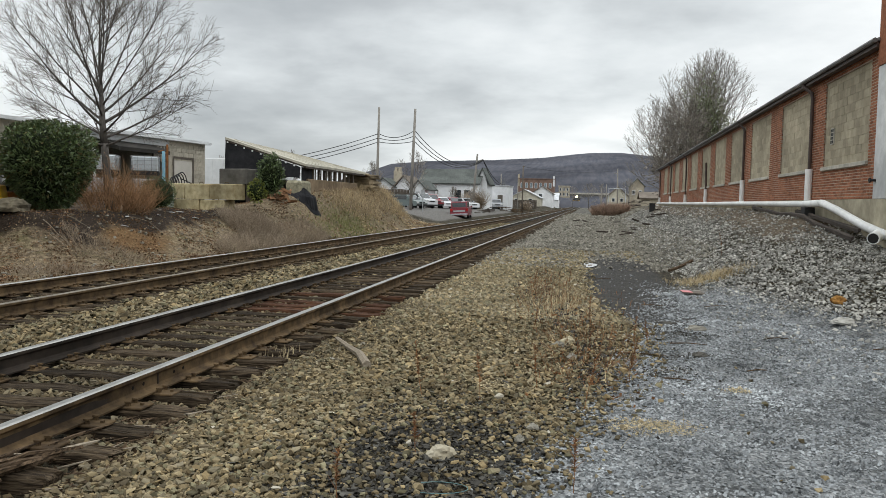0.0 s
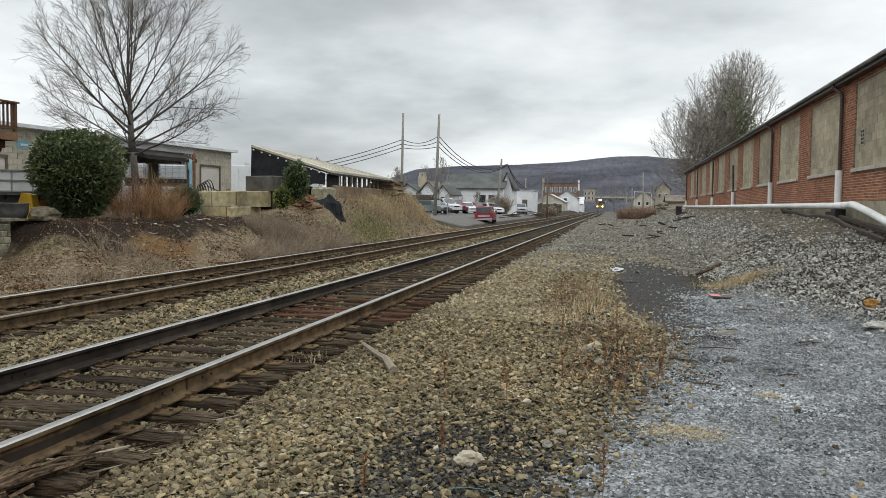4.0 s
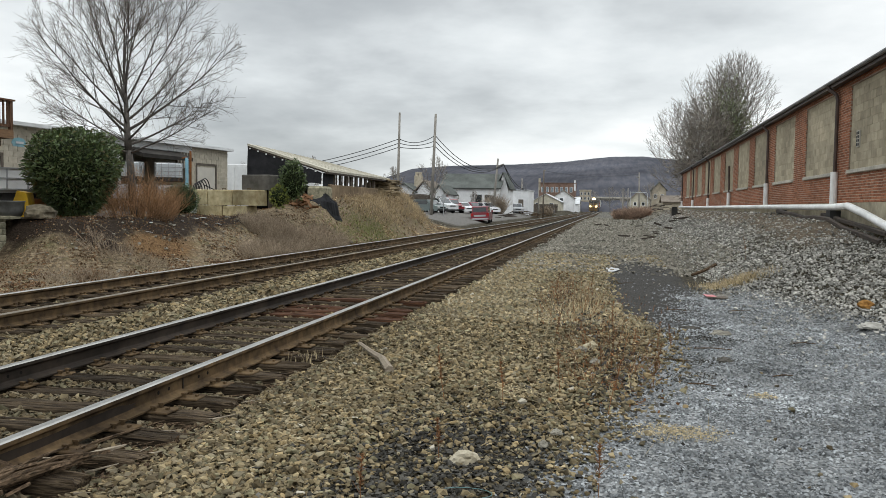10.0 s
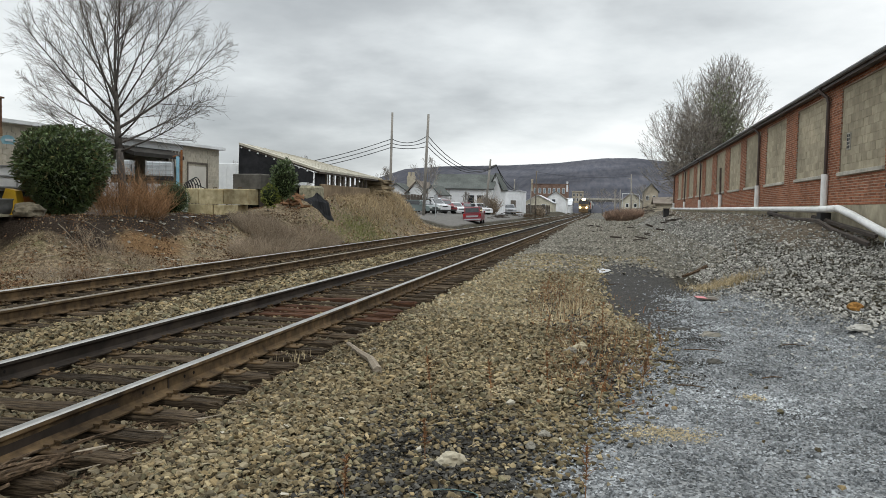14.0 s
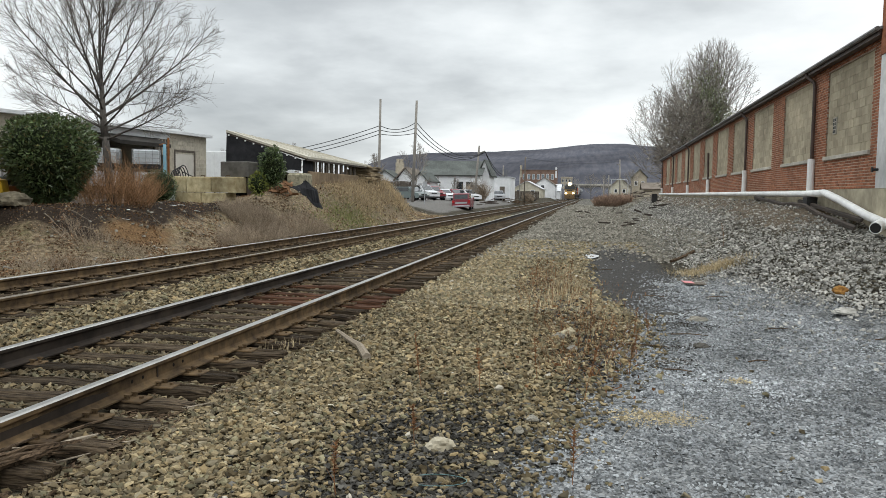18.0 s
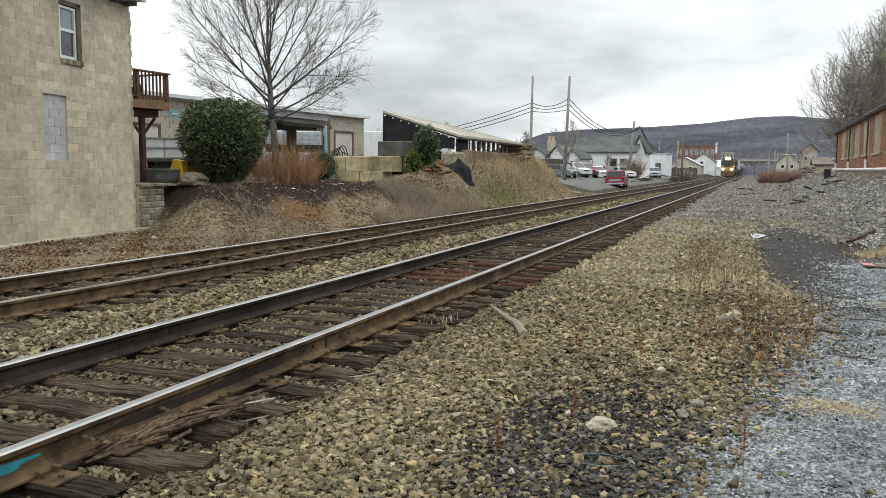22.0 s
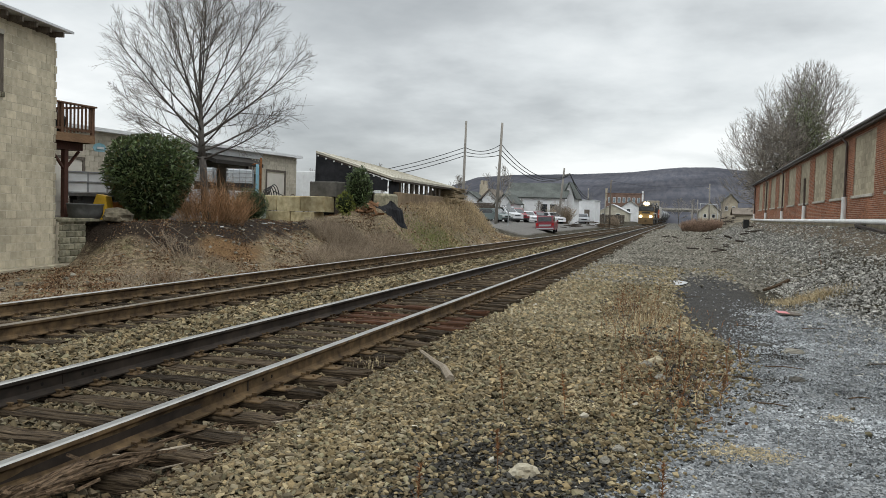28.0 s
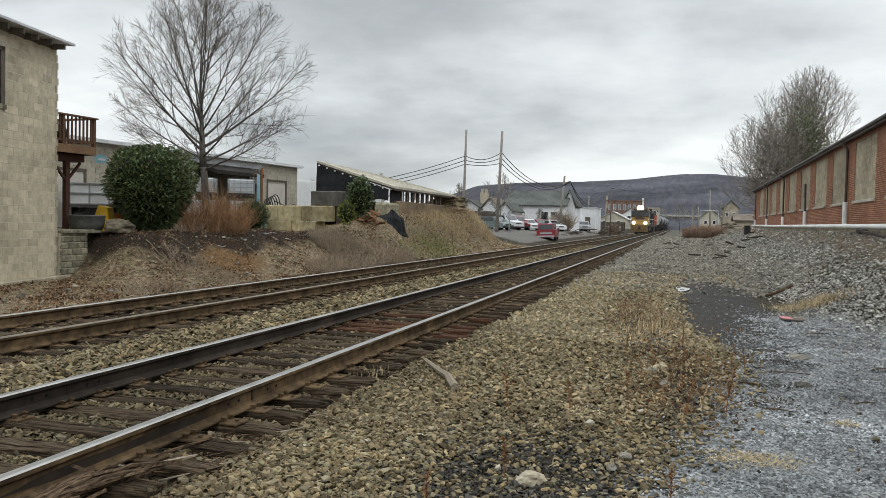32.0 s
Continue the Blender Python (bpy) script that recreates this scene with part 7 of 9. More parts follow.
stick("dark_log", "short dark log at the foot of the bank", [on_ground(1.96, 19.95, 0.05), on_ground(2.25, 20.12, 0.06), on_ground(2.55, 20.3, 0.07)], 0.035, 0.05, M_ROTTEN, "log")
for i, (x, y, a, L) in enumerate((x, y, a, L * 0.7) for x, y, a, L in ((-0.6, 8.1, 0.3, 0.5), (0.4, 8.8, 0.1, 0.7), (0.75, 7.6, -0.1, 0.35), (1.0, 9.6, 0.05, 0.6), (1.6, 8.2, 0.35, 0.3), (2.2, 10.3, 0.0, 0.4), (3.3, 9.9, 0.1, 0.35), (0.9, 13.2, 0.0, 0.5), (1.9, 13.4, 0.2, 0.5), (0.2, 17.5, 0.3, 0.5), (-0.7, 5.9, 0.8, 0.2), (1.4, 26, 0.2, 0.9), (2.9, 28, 0.4, 0.8), (3.6, 24, 0.9, 0.5))):
    stick("fallen_stick", "thin dark stick lying on the ground", [on_ground(x, y, 0.02), on_ground(x + math.cos(a) * L * 0.5, y + math.sin(a) * L * 0.5, 0.03), on_ground(x + math.cos(a) * L, y + math.sin(a) * L, 0.02)], 0.008, 0.005, M_ROTTEN)


def splintered_tie():
    """Rotten, broken sleeper piece lying along the near rail, with its splinters."""
    t = thing("splintered_tie", "rotten splintered sleeper piece lying beside the rail", "broken timber", -3.14, 3.85, -0.225)
    r = random.Random(5)
    a, b = Vector((-0.20, -0.72, 0.03)), Vector((0.12, 0.45, 0.06))
    for k in range(15):   # long fibres of the rotten baulk
        ang, rr = 2.4 * k, 0.052 * math.sqrt((k + 0.5) / 15)
        off = Vector((rr * 1.25 * math.cos(ang), 0, rr * 0.75 * math.sin(ang) + 0.012))
        u0, u1 = r.uniform(0.0, 0.22), r.uniform(0.74, 1.0)
        pts = [a.lerp(b, u0 + (u1 - u0) * j / 7) + off * (1 - 0.35 * abs(j - 3.5) / 3.5) + Vector((r.gauss(0, 0.006), 0, 0.03 * math.sin(math.pi * j / 7) + r.gauss(0, 0.005))) for j in range(8)]
        w = r.uniform(0.013, 0.024)
        part("fibre", Mesh().tube(pts, [w * 0.35, w * 0.8, w, w * r.uniform(0.8, 1.1), w, w * r.uniform(0.7, 1), w * 0.7, w * 0.15], 5), M_ROTTEN, t)
    for k in range(9):
        s = r.random()
        p = a.lerp(b, s) + Vector((r.gauss(-0.03, 0.05), 0, r.uniform(0.0, 0.06)))
        pts, _ = bent(r, p, (0.26 + r.gauss(0, 0.12), 1, r.gauss(0.03, 0.06)), r.uniform(0.2, 0.5), 3, 0.05, 0)
        w = r.uniform(0.006, 0.018)
        part("splinter", Mesh().tube(pts, [w * 0.5, w, w * 0.8, w * 0.15], 5), M_ROTTEN, t)
    for p, d in (((0.06, 0.30, 0.05), (-0.07, -0.2, 0.08)), ((0.10, 0.38, 0.07), (0.12, 0.18, 0.02))):
        p, d = Vector(p), Vector(d)
        part("pale_chunk", Mesh().tube([p, p + d * 0.5, p + d], [0.020, 0.016, 0.005], 5), M_DEADWOOD, t, "paler broken chunk")
    for k in range(16):   # flat broken shards heaped along the baulk
        u, l, w = r.random(), r.uniform(0.10, 0.26), r.uniform(0.008, 0.024)
        p = a.lerp(b, u) + Vector((r.gauss(0.0, 0.07), 0, r.uniform(0.01, 0.10)))
        part("shard", Mesh().prism([(-w, 0), (w, 0), (w * 0.3, 0.018), (-w * 0.6, 0.012)], -l / 2, l / 2, pose(*p, r.gauss(0, 14), r.gauss(0, 22), r.gauss(-14, 32))), M_ROTTEN, t)
    part("sleeper_stub", Mesh().box(-0.05, 0.35, -0.55, -0.36, -0.03, 0.03, pose(0.05, 0, 0, 2, -3, 6)), M_TIE, t)
    for k in range(64):
        y = r.uniform(3.5, 5.4) if k % 3 else r.uniform(5, 8)
        x = -3.05 + r.gauss(0, 0.14)
        ang = r.uniform(-0.3, 1.4)
        L = r.uniform(0.08, 0.3)
        stick("wood_splinter", "thin grey-brown splinter from a broken sleeper", [on_ground(x, y, 0.035), on_ground(x + math.cos(ang) * L, y + math.sin(ang) * L, 0.045)], r.uniform(0.003, 0.011), 0.002, M_DEADWOOD if r.random() < 0.3 else M_ROTTEN, "splinter")


splintered_tie()
r_bank = random.Random(77)
for i in range(44):
    x, y, a, L = r_bank.uniform(-14.4, -10.6), r_bank.uniform(17.5, 29.0), r_bank.uniform(-0.6, 0.9), r_bank.uniform(0.25, 0.9)
    stick("fallen_branch", "pale broken branch lying on the earth bank", [on_ground(x + math.cos(a) * L * k / 3, y + math.sin(a) * L * k / 3, 0.03 + 0.015 * (k % 2)) for k in range(4)], r_bank.uniform(0.008, 0.018), 0.004, M_DEADWOOD if i % 3 else M_ROTTEN, "branch")
cord = Mesh()
cord.tube([on_ground(-0.75 + 0.16 * math.cos(a), 4.28 + 0.10 * math.sin(a), 0.03) for a in [k * 0.42 - 2.2 for k in range(12)]], 0.0022, 5)
tagged(cord.ob("cord", mat("pale_blue_cord", (0.10, 0.20, 0.20), (0.08, 0.15, 0.16), rough=0.6, bump=0)), "looped pale blue cord on the ballast", "cord")
pad = Mesh().box(-0.2, 0.2, -0.12, 0.12, 0, 0.02)
o = pad.ob("marker_board", M_GREYWOOD)
o.matrix_basis = pose(1.95, 15.3, gz(1.95, 15.3) + 0.03, 4, 3, 10)
tagged(o, "small grey board with a pink paint mark", "board")
pk = Mesh().box(-0.21, -0.02, -0.10, 0.10, 0.021, 0.026)
part("paint_mark", pk, mat("pink_marking_paint", (0.62, 0.20, 0.21), (0.5, 0.22, 0.22), rough=0.6, bump=0), o, "pink marking paint")
# standing water on the asphalt
pud = Mesh()
n = 28
pts = []
for k in range(n):
    a = 2 * math.pi * k / n
    q = 1 + 0.16 * math.sin(3 * a + 1) + 0.04 * math.sin(5 * a)
    pts.append((0.09 + 0.17 * q * math.cos(a), 21.2 + 0.75 * q * math.sin(a)))
zp = max(gz(px, py) for px, py in pts) + 0.022
pud.add([(px, py, zp) for px, py in pts] + [(px, py, zp - 0.02) for px, py in pts], [tuple(range(n))] + [(k, n + k, n + (k + 1) % n, (k + 1) % n) for k in range(n)])
tagged(pud.ob("puddle", mat("still_water", (0.03, 0.03, 0.03), (0.03, 0.03, 0.03), rough=0.03, bump=0, spec=1.0)), "small puddle of water mirroring the sky on asphalt", "puddle", kind="structure")


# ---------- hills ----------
# bluish woods colour with little contrast, the distance haze mixed in
M_HILL = mat("haze_blue_winter_woods", (0.096, 0.095, 0.106), (0.064, 0.067, 0.080), scale=0.22, stretch=(1, 0.07, 0.6), rough=1.0, bump=0, big=0.35, bigscale=0.01, contrast=(0.35, 0.65), world=True)
M_HILL.node_tree.nodes["Principled BSDF"].inputs["Specular IOR Level"].default_value = 0.0


def hill(name, label, d0, d1, prof, bump, seed, na=420, nd=46):
    az = np.linspace(prof[0][0], prof[-1][0], na)
    el = ramp(az, prof)
    V = []
    for j in range(nd):
        s = j / (nd - 2) if j < nd - 1 else 1.0
        d = d0 + (d1 - d0) * s
        zz = el * d1 * (s ** 0.85) * (1 + 0.05 * np.sin(az * 23 + s * 5 + seed) * s * (1 - s) * 2)
        z = zz + bump * s ** 0.3 * np.array([noise.noise(Vector((a * d / 6, d / 6, seed))) + 0.7 * noise.noise(Vector((a * d / 4, d / 4, seed + 5))) for a in az])
        if j == nd - 1:
            d, z = d1 + 60, zz - 40
        V.append(np.stack([az * d, np.full(na, d), z - (3 if j == 0 else 0)], -1))
    V = np.array(V)
    i = np.arange(na * nd).reshape(nd, na)
    f = np.stack([i[:-1, :-1], i[:-1, 1:], i[1:, 1:], i[1:, :-1]], -1).reshape(-1, 4)
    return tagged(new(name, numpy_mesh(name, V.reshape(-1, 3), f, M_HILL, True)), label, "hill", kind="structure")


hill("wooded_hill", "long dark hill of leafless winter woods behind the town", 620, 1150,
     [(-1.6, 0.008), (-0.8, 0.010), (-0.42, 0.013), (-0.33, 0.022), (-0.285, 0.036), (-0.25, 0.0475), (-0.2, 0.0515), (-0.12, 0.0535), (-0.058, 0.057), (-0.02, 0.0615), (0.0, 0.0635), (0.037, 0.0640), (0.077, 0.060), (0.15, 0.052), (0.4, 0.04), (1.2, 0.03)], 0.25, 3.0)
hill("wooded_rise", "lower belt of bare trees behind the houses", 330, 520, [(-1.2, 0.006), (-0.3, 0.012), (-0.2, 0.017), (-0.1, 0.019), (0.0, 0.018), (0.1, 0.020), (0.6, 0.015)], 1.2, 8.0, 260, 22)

# ---------- poles and wires ----------
M_POLE = mat("grey_utility_pole", (0.30, 0.28, 0.25), (0.20, 0.185, 0.165), scale=5, rough=0.95, bump=0.3, stretch=(3, 3, 0.5), world=True)
M_WIRE = mat("dark_cable", (0.04, 0.04, 0.042), (0.03, 0.03, 0.03), rough=0.8, bump=0)


def pole(x, y, xt, yt, top, r=0.15, arm=None, label="tall bare wooden utility pole", wood=None):
    p = thing("utility_pole", label, "utility pole", x, y, gz(x, y), 0, "utility poles")
    z0 = gz(x, y)
    part("shaft", Mesh().tube([(0, 0, -0.3), ((xt - x) * 0.5, (yt - y) * 0.5, (top - z0) * 0.5), (xt - x, yt - y, top - z0)], [r, r * 0.85, r * 0.68], 10), wood or M_POLE, p, smooth=True)
    if arm:
        part("crossarm", Mesh().tube([(xt - x, yt - y, top - z0 - arm[0]), (xt - x + arm[1], yt - y, top - z0 - arm[0] + arm[2])], 0.07, 5), M_POLE, p)
    return p


pole(-21.0, 78, -20.88, 78, 10.6)
pole(-17.95, 80, -17.62, 80, 10.66, 0.17)
pole(-15.2, 105, -14.64, 105, 7.65, 0.17, (0.95, 0.8, 0.25), "leaning wooden pole with a short crossarm")
pole(-10.62, 130, -10.62, 130, 7.3, 0.13, (0.05, 0.3, 0.0), "slim dark utility pole near the far track", M_GREYWOOD)
pole(-11.5, 131, -11.5, 131, 4.6, 0.11)
pole(-14.9, 137, -14.9, 137, 6.2, 0.14)
pole(5.2, 150, 4.97, 150, 7.9, 0.16, (0.9, -0.5, 0.1), "pale utility pole beyond the brush heap")
pole(2.4, 165, 2.4, 165, 4.6, 0.14)
pole(3.3, 160, 3.3, 160, 5.3, 0.12)


def cable(a, b, sag, r=0.035, name="cable"):
    a, b = Vector(a), Vector(b)
    pts = [a.lerp(b, k / 14) - Vector((0, 0, sag * 4 * (k / 14) * (1 - k / 14))) for k in range(15)]
    me = Mesh()
    me.tube(pts, r, 5)
    return tagged(me.ob(name, M_WIRE), "dark sagging overhead cable between poles", "cable", "overhead cables")


P1 = [(-20.9, 78, z) for z in (7.98, 7.55, 7.15)]
P2 = [(-17.66, 80, z) for z in (8.5, 7.95, 7.4)]
for a, b, s in zip(P1, P2, (0.55, 0.35, 0.18)):
    cable(a, b, s)
for a, e in zip(P1, ((-30.2, 70, 4.55), (-30.2, 70, 4.25), (-30.2, 70, 3.95))):
    cable(a, e, 0.3)
arm3 = Vector((-13.87, 105, 6.9))
for k, (a, s) in enumerate(zip(P2, (1.75, 1.75, 1.70))):
    cable((a[0], a[1], a[2]), arm3 + Vector((0, 0, -0.05 * k)), s, 0.04)
for k, s in enumerate((0.9, 1.1)):
    cable(arm3, (-12.9 - 0.4 * k, 126, 4.15), s, 0.045)
for k in range(4):
    cable((-13.2, 126, 4.1), (-14.95 + 0.3 * k, 137, 5.9 - 0.2 * k), 0.25, 0.035)
cable((-10.62, 130, 7.2), (4.97, 150, 7.6), 0.6, 0.02)

# ---------- town ----------
M_SIDING = mat("white_siding", (0.78, 0.785, 0.79), (0.68, 0.685, 0.69), scale=3, rough=0.7, bump=0.1, big=0.1, world=True)
M_CREAM = mat("cream_siding", (0.50, 0.465, 0.375), (0.41, 0.38, 0.305), scale=3, rough=0.8, bump=0.1, world=True)
M_SHINGLE = mat("grey_green_shingles", (0.115, 0.125, 0.115), (0.075, 0.08, 0.075), scale=6, rough=0.95, bump=0.3, world=True)
M_SHINGLE2 = mat("brown_grey_shingles", (0.20, 0.17, 0.14), (0.13, 0.11, 0.09), scale=6, rough=0.95, bump=0.3, world=True)
# brick red greyed so that the colour carries the haze of distance
M_FARBRICK = mat("hazy_far_brick", (0.225, 0.15, 0.118), (0.165, 0.11, 0.088), scale=5, rough=0.95, bump=0.1, world=True)
M_FENCE = mat("dark_wood_fence", (0.115, 0.095, 0.078), (0.07, 0.06, 0.05), scale=3, rough=0.95, bump=0.2, world=True)
M_STONEHOUSE = mat("pale_stone_front", (0.42, 0.37, 0.29), (0.32, 0.28, 0.215), scale=4, rough=0.95, bump=0.2, world=True)


def window_at(parent, x0, x1, z0, z1, y=0.0, material=None):
    w = part("window", Mesh().box(x0, x1, y - 0.05, y - 0.01, z0, z1), M_SIDING, parent)
    part("pane", Mesh().box(x0 + 0.1, x1 - 0.1, y - 0.07, y - 0.05, z0 + 0.1, z1 - 0.1), material or M_PANE_DARK, w)
    return w


def house(name, label, x, y, w, d, eave, ridge, wallm, roofm, along_x=True, wins=(), rz=0, z=None, category="house"):
    """A gabled house; its front wall stands at y, and the ridge runs along x or along y."""
    h = thing(name, label, category, x, y, gz(x, y) - 0.1 if z is None else z, rz)
    part("wall", Mesh().box(0, w, 0, d, -0.6, eave), wallm, h)
    if along_x:
        part("gable", Mesh().prism([(0, eave), (d, eave), (d / 2, ridge)], 0.02, w - 0.02, pose(w, 0, 0, 0, 0, 90)), wallm, h)
        for s in (0, 1):
            q = [(-0.3, eave - 0.12), (d / 2, ridge), (d / 2, ridge + 0.16), (-0.35, eave + 0.02)]
            if s:
                q = [(d - a, b) for a, b in q][::-1]
            part("roof_slope", Mesh().prism(q, -0.3, w + 0.3, pose(w, 0, 0, 0, 0, 90)), roofm, h)
    else:
        part("gable", Mesh().prism([(0, eave), (w, eave), (w / 2, ridge)], 0.0, d), wallm, h)
        for s in (0, 1):
            q = [(-0.3, eave - 0.12), (w / 2, ridge), (w / 2, ridge + 0.16), (-0.35, eave + 0.02)]
            if s:
                q = [(w - a, b) for a, b in q][::-1]
            part("roof_slope", Mesh().prism(q, -0.35, d + 0.3), roofm, h)
    for q in wins:
        window_at(h, *q)
    return h


house("white_hall", "long low white building with a grey-green shingle roof", -23.4, 110, 8.3, 8.2, 3.0, 5.0, M_SIDING, M_SHINGLE, True, [(4.9, 6.0, 0.9, 2.2), (6.2, 7.2, 0.9, 2.2), (1.0, 2.0, 0.9, 2.2)], z=0.85)
house("white_gabled_house", "white building with a steep front gable", -15.6, 112, 1.5, 6, 3.0, 5.2, M_SIDING, M_SHINGLE, False, z=0.85)
wb = thing("white_box_building", "flat-roofed white building beside the lot", "building", -16.3, 125, 0.5)
part("wall", Mesh().box(0, 3.75, 0, 9, -0.5, 3.4), M_SIDING, wb)
part("roof", Mesh().box(-0.1, 3.85, -0.1, 9.1, 3.4, 3.55), M_ROOFTRIM, wb)
part("door", Mesh().box(2.2, 3.0, -0.04, -0.01, 0, 2.0), M_GREYWOOD, wb)
for i, (x, w, rdg, e) in enumerate(((-27.6, 3.0, 3.2, 2.1), (-24.6, 2.4, 3.55, 2.0), (-22.3, 1.7, 3.0, 1.9))):
    house("white_cottage", "small white gabled cottage behind a dark fence", x, 100, w, 7, e, rdg, M_SIDING, M_SHINGLE2 if i == 1 else M_SHINGLE, False, [(w * 0.3, w * 0.7, 0.9, 1.7)], z=0.9)
ch = thing("brick_chimney", "pale chimney with pots above the cottages", "chimney", -25.7, 104, 0.9)
part("chimney_shaft", Mesh().box(0, 1.0, 0, 0.8, 0, 4.4).box(0.1, 0.4, 0.1, 0.7, 4.4, 4.9).box(0.6, 0.9, 0.1, 0.7, 4.4, 4.9), M_STONEHOUSE, ch)
fn = thing("lot_fence", "dark weathered board fence along the parking lot", "fence", -28.0, 92, 0.9)
for k in range(20):
    part("fence_board", Mesh().box(0.36 * k, 0.36 * k + 0.34, 0, 0.05, 0, 1.75 + rng.uniform(-0.04, 0.04)), M_FENCE, fn)
part("rail", Mesh().box(0, 7.2, 0.05, 0.1, 1.3, 1.4), M_FENCE, fn)

house("cream_house", "cream-sided gabled house beside the track", -23.4, 240, 9.0, 14, 2.9, 5.2, M_CREAM, M_ROOFTRIM, False, [(1.4, 2.4, 1.2, 2.6), (5.5, 6.8, 1.2, 2.6)], z=0.0)
house("white_house", "white gabled house behind the cream one", -18.6, 262, 7.0, 12, 4.3, 6.8, M_SIDING, M_SHINGLE2, False, [(2.4, 3.6, 2.8, 4.4)], z=0.0)
house("white_garage", "long white low-roofed garage by the track", -17.2, 290, 6.2, 16, 2.4, 4.8, M_SIDING, M_ROOFTRIM, True, z=0.2, category="garage")
bf = thing("far_brick_block", "long three-storey red brick block with pale windows", "building", -29.3, 335, 0.3)
part("wall", Mesh().box(0, 15.0, 0, 10, -0.5, 10.9), M_FARBRICK, bf)
part("parapet", Mesh().box(-0.15, 15.15, -0.15, 10.1, 10.9, 11.2), M_FARBRICK, bf)
for k in range(7):
    window_at(bf, 1.0 + 1.95 * k, 2.1 + 1.95 * k, 7.2, 9.4, 0, M_PANE)
    window_at(bf, 1.0 + 1.95 * k, 2.1 + 1.95 * k, 3.4, 5.6, 0, M_PANE)
part("end_chimney", Mesh().box(14.4, 15.1, -0.1, 0.5, 8.0, 12.2), M_SIDING, bf)
part("end_chimney", Mesh().box(-0.2, 0.6, -0.1, 0.5, 8.0, 13.0), M_STONEHOUSE, bf)
st = thing("stone_house", "pale stone three-storey house near the overpass", "house", -15.0, 402, 0.4)
part("wall", Mesh().box(0, 5.4, 0, 9, -0.5, 9.2), M_STONEHOUSE, st)
part("cornice", Mesh().box(-0.2, 5.6, -0.2, 9, 9.2, 9.8), M_STONEHOUSE, st)
for k in range(3):
    for z in (1.4, 3.2, 4.8):
        window_at(st, 0.5 + 1.7 * k, 1.4 + 1.7 * k, z * 1.5, z * 1.5 + 1.4)
fe = thing("yard_fence", "brown board fence in front of the cream house", "fence", -15.6, 160, 0.2)
for k in range(18):
    part("fence_board", Mesh().box(0.3 * k, 0.3 * k + 0.28, 0, 0.05, 0, 1.75), M_FENCE, fe)
part("rail", Mesh().box(0, 5.4, 0.05, 0.1, 1.3, 1.4), M_FENCE, fe)
ov = thing("road_overpass", "low concrete road overpass across the tracks", "bridge", -30, 430, 0.0)
part("deck_slab", Mesh().box(0, 70, 0, 9, 5.2, 6.4), M_CASTDARK, ov)
part("parapet", Mesh().box(0, 70, -0.1, 0.2, 6.4, 7.2), M_SILL, ov)
for x in (4, 16, 34, 48):
    part("pier", Mesh().box(x, x + 1.5, 0, 9, -1, 5.2), M_CASTDARK, ov)
house("white_shed", "small pale shed beyond the warehouse", 8.2, 132, 3.0, 5, 1.9, 2.8, M_STONEHOUSE, M_SHINGLE2, True, z=0.6, category="shed")
house("cottage", "pale cottage among bare trees beyond the brush", 4.6, 205, 5.0, 8, 3.0, 5.4, M_CREAM, M_SHINGLE2, False, [(1.0, 1.8, 1.6, 2.6), (3.0, 3.8, 1.6, 2.6)], z=0.4)
house("grey_house", "narrow tan house with dark windows up the slope", 10.5, 215, 3.6, 8, 5.6, 7.6, M_STONEHOUSE, M_SHINGLE, False, [(0.5, 1.3, 3.4, 4.6), (2.2, 3.0, 3.4, 4.6)], z=0.6)
pg = thing("pipe_gantry", "pale steel pipe gantry beyond the brush heap", "gantry", 3.4, 148, 0.2)
part("beam", Mesh().tube([(0, 0, 4.1), (2.9, 0, 4.0), (3.05, 0, 3.8), (3.1, 0, 0)], 0.06, 6), M_ROOFTRIM, pg)
part("leg", Mesh().cyl((0.1, 0, 0), (0.1, 0, 4.1), 0.05, n=6), M_ROOFTRIM, pg)

# white container beside the garage
wc = thing("white_container", "white flat-sided storage container behind the garage", "container", -21.5, 44.5, 0.9, -6)
part("box", Mesh().box(-3.0, 3.4, 0, 2.5, 0, 2.75, ch=0.03), M_WHITE, wc)
for k in range(9):
    part("rib", Mesh().box(-2.8 + 0.7 * k, -2.72 + 0.7 * k, -0.03, 0.0, 0.1, 2.6), M_WHITE, wc)

# ---------- vehicles ----------
M_TYRE = mat("tyre_rubber", (0.02, 0.02, 0.02), (0.03, 0.03, 0.03), rough=0.85, bump=0)
M_CARGLASS = mat("car_glass", (0.03, 0.035, 0.04), (0.05, 0.055, 0.06), rough=0.08, bump=0, spec=0.9)
M_LAMPGLASS = mat("lamp_glass", (0.6, 0.6, 0.58), (0.5, 0.5, 0.5), rough=0.15, bump=0)
M_TAIL = mat("red_lamp_glass", (0.35, 0.02, 0.02), (0.25, 0.02, 0.02), rough=0.2, bump=0)


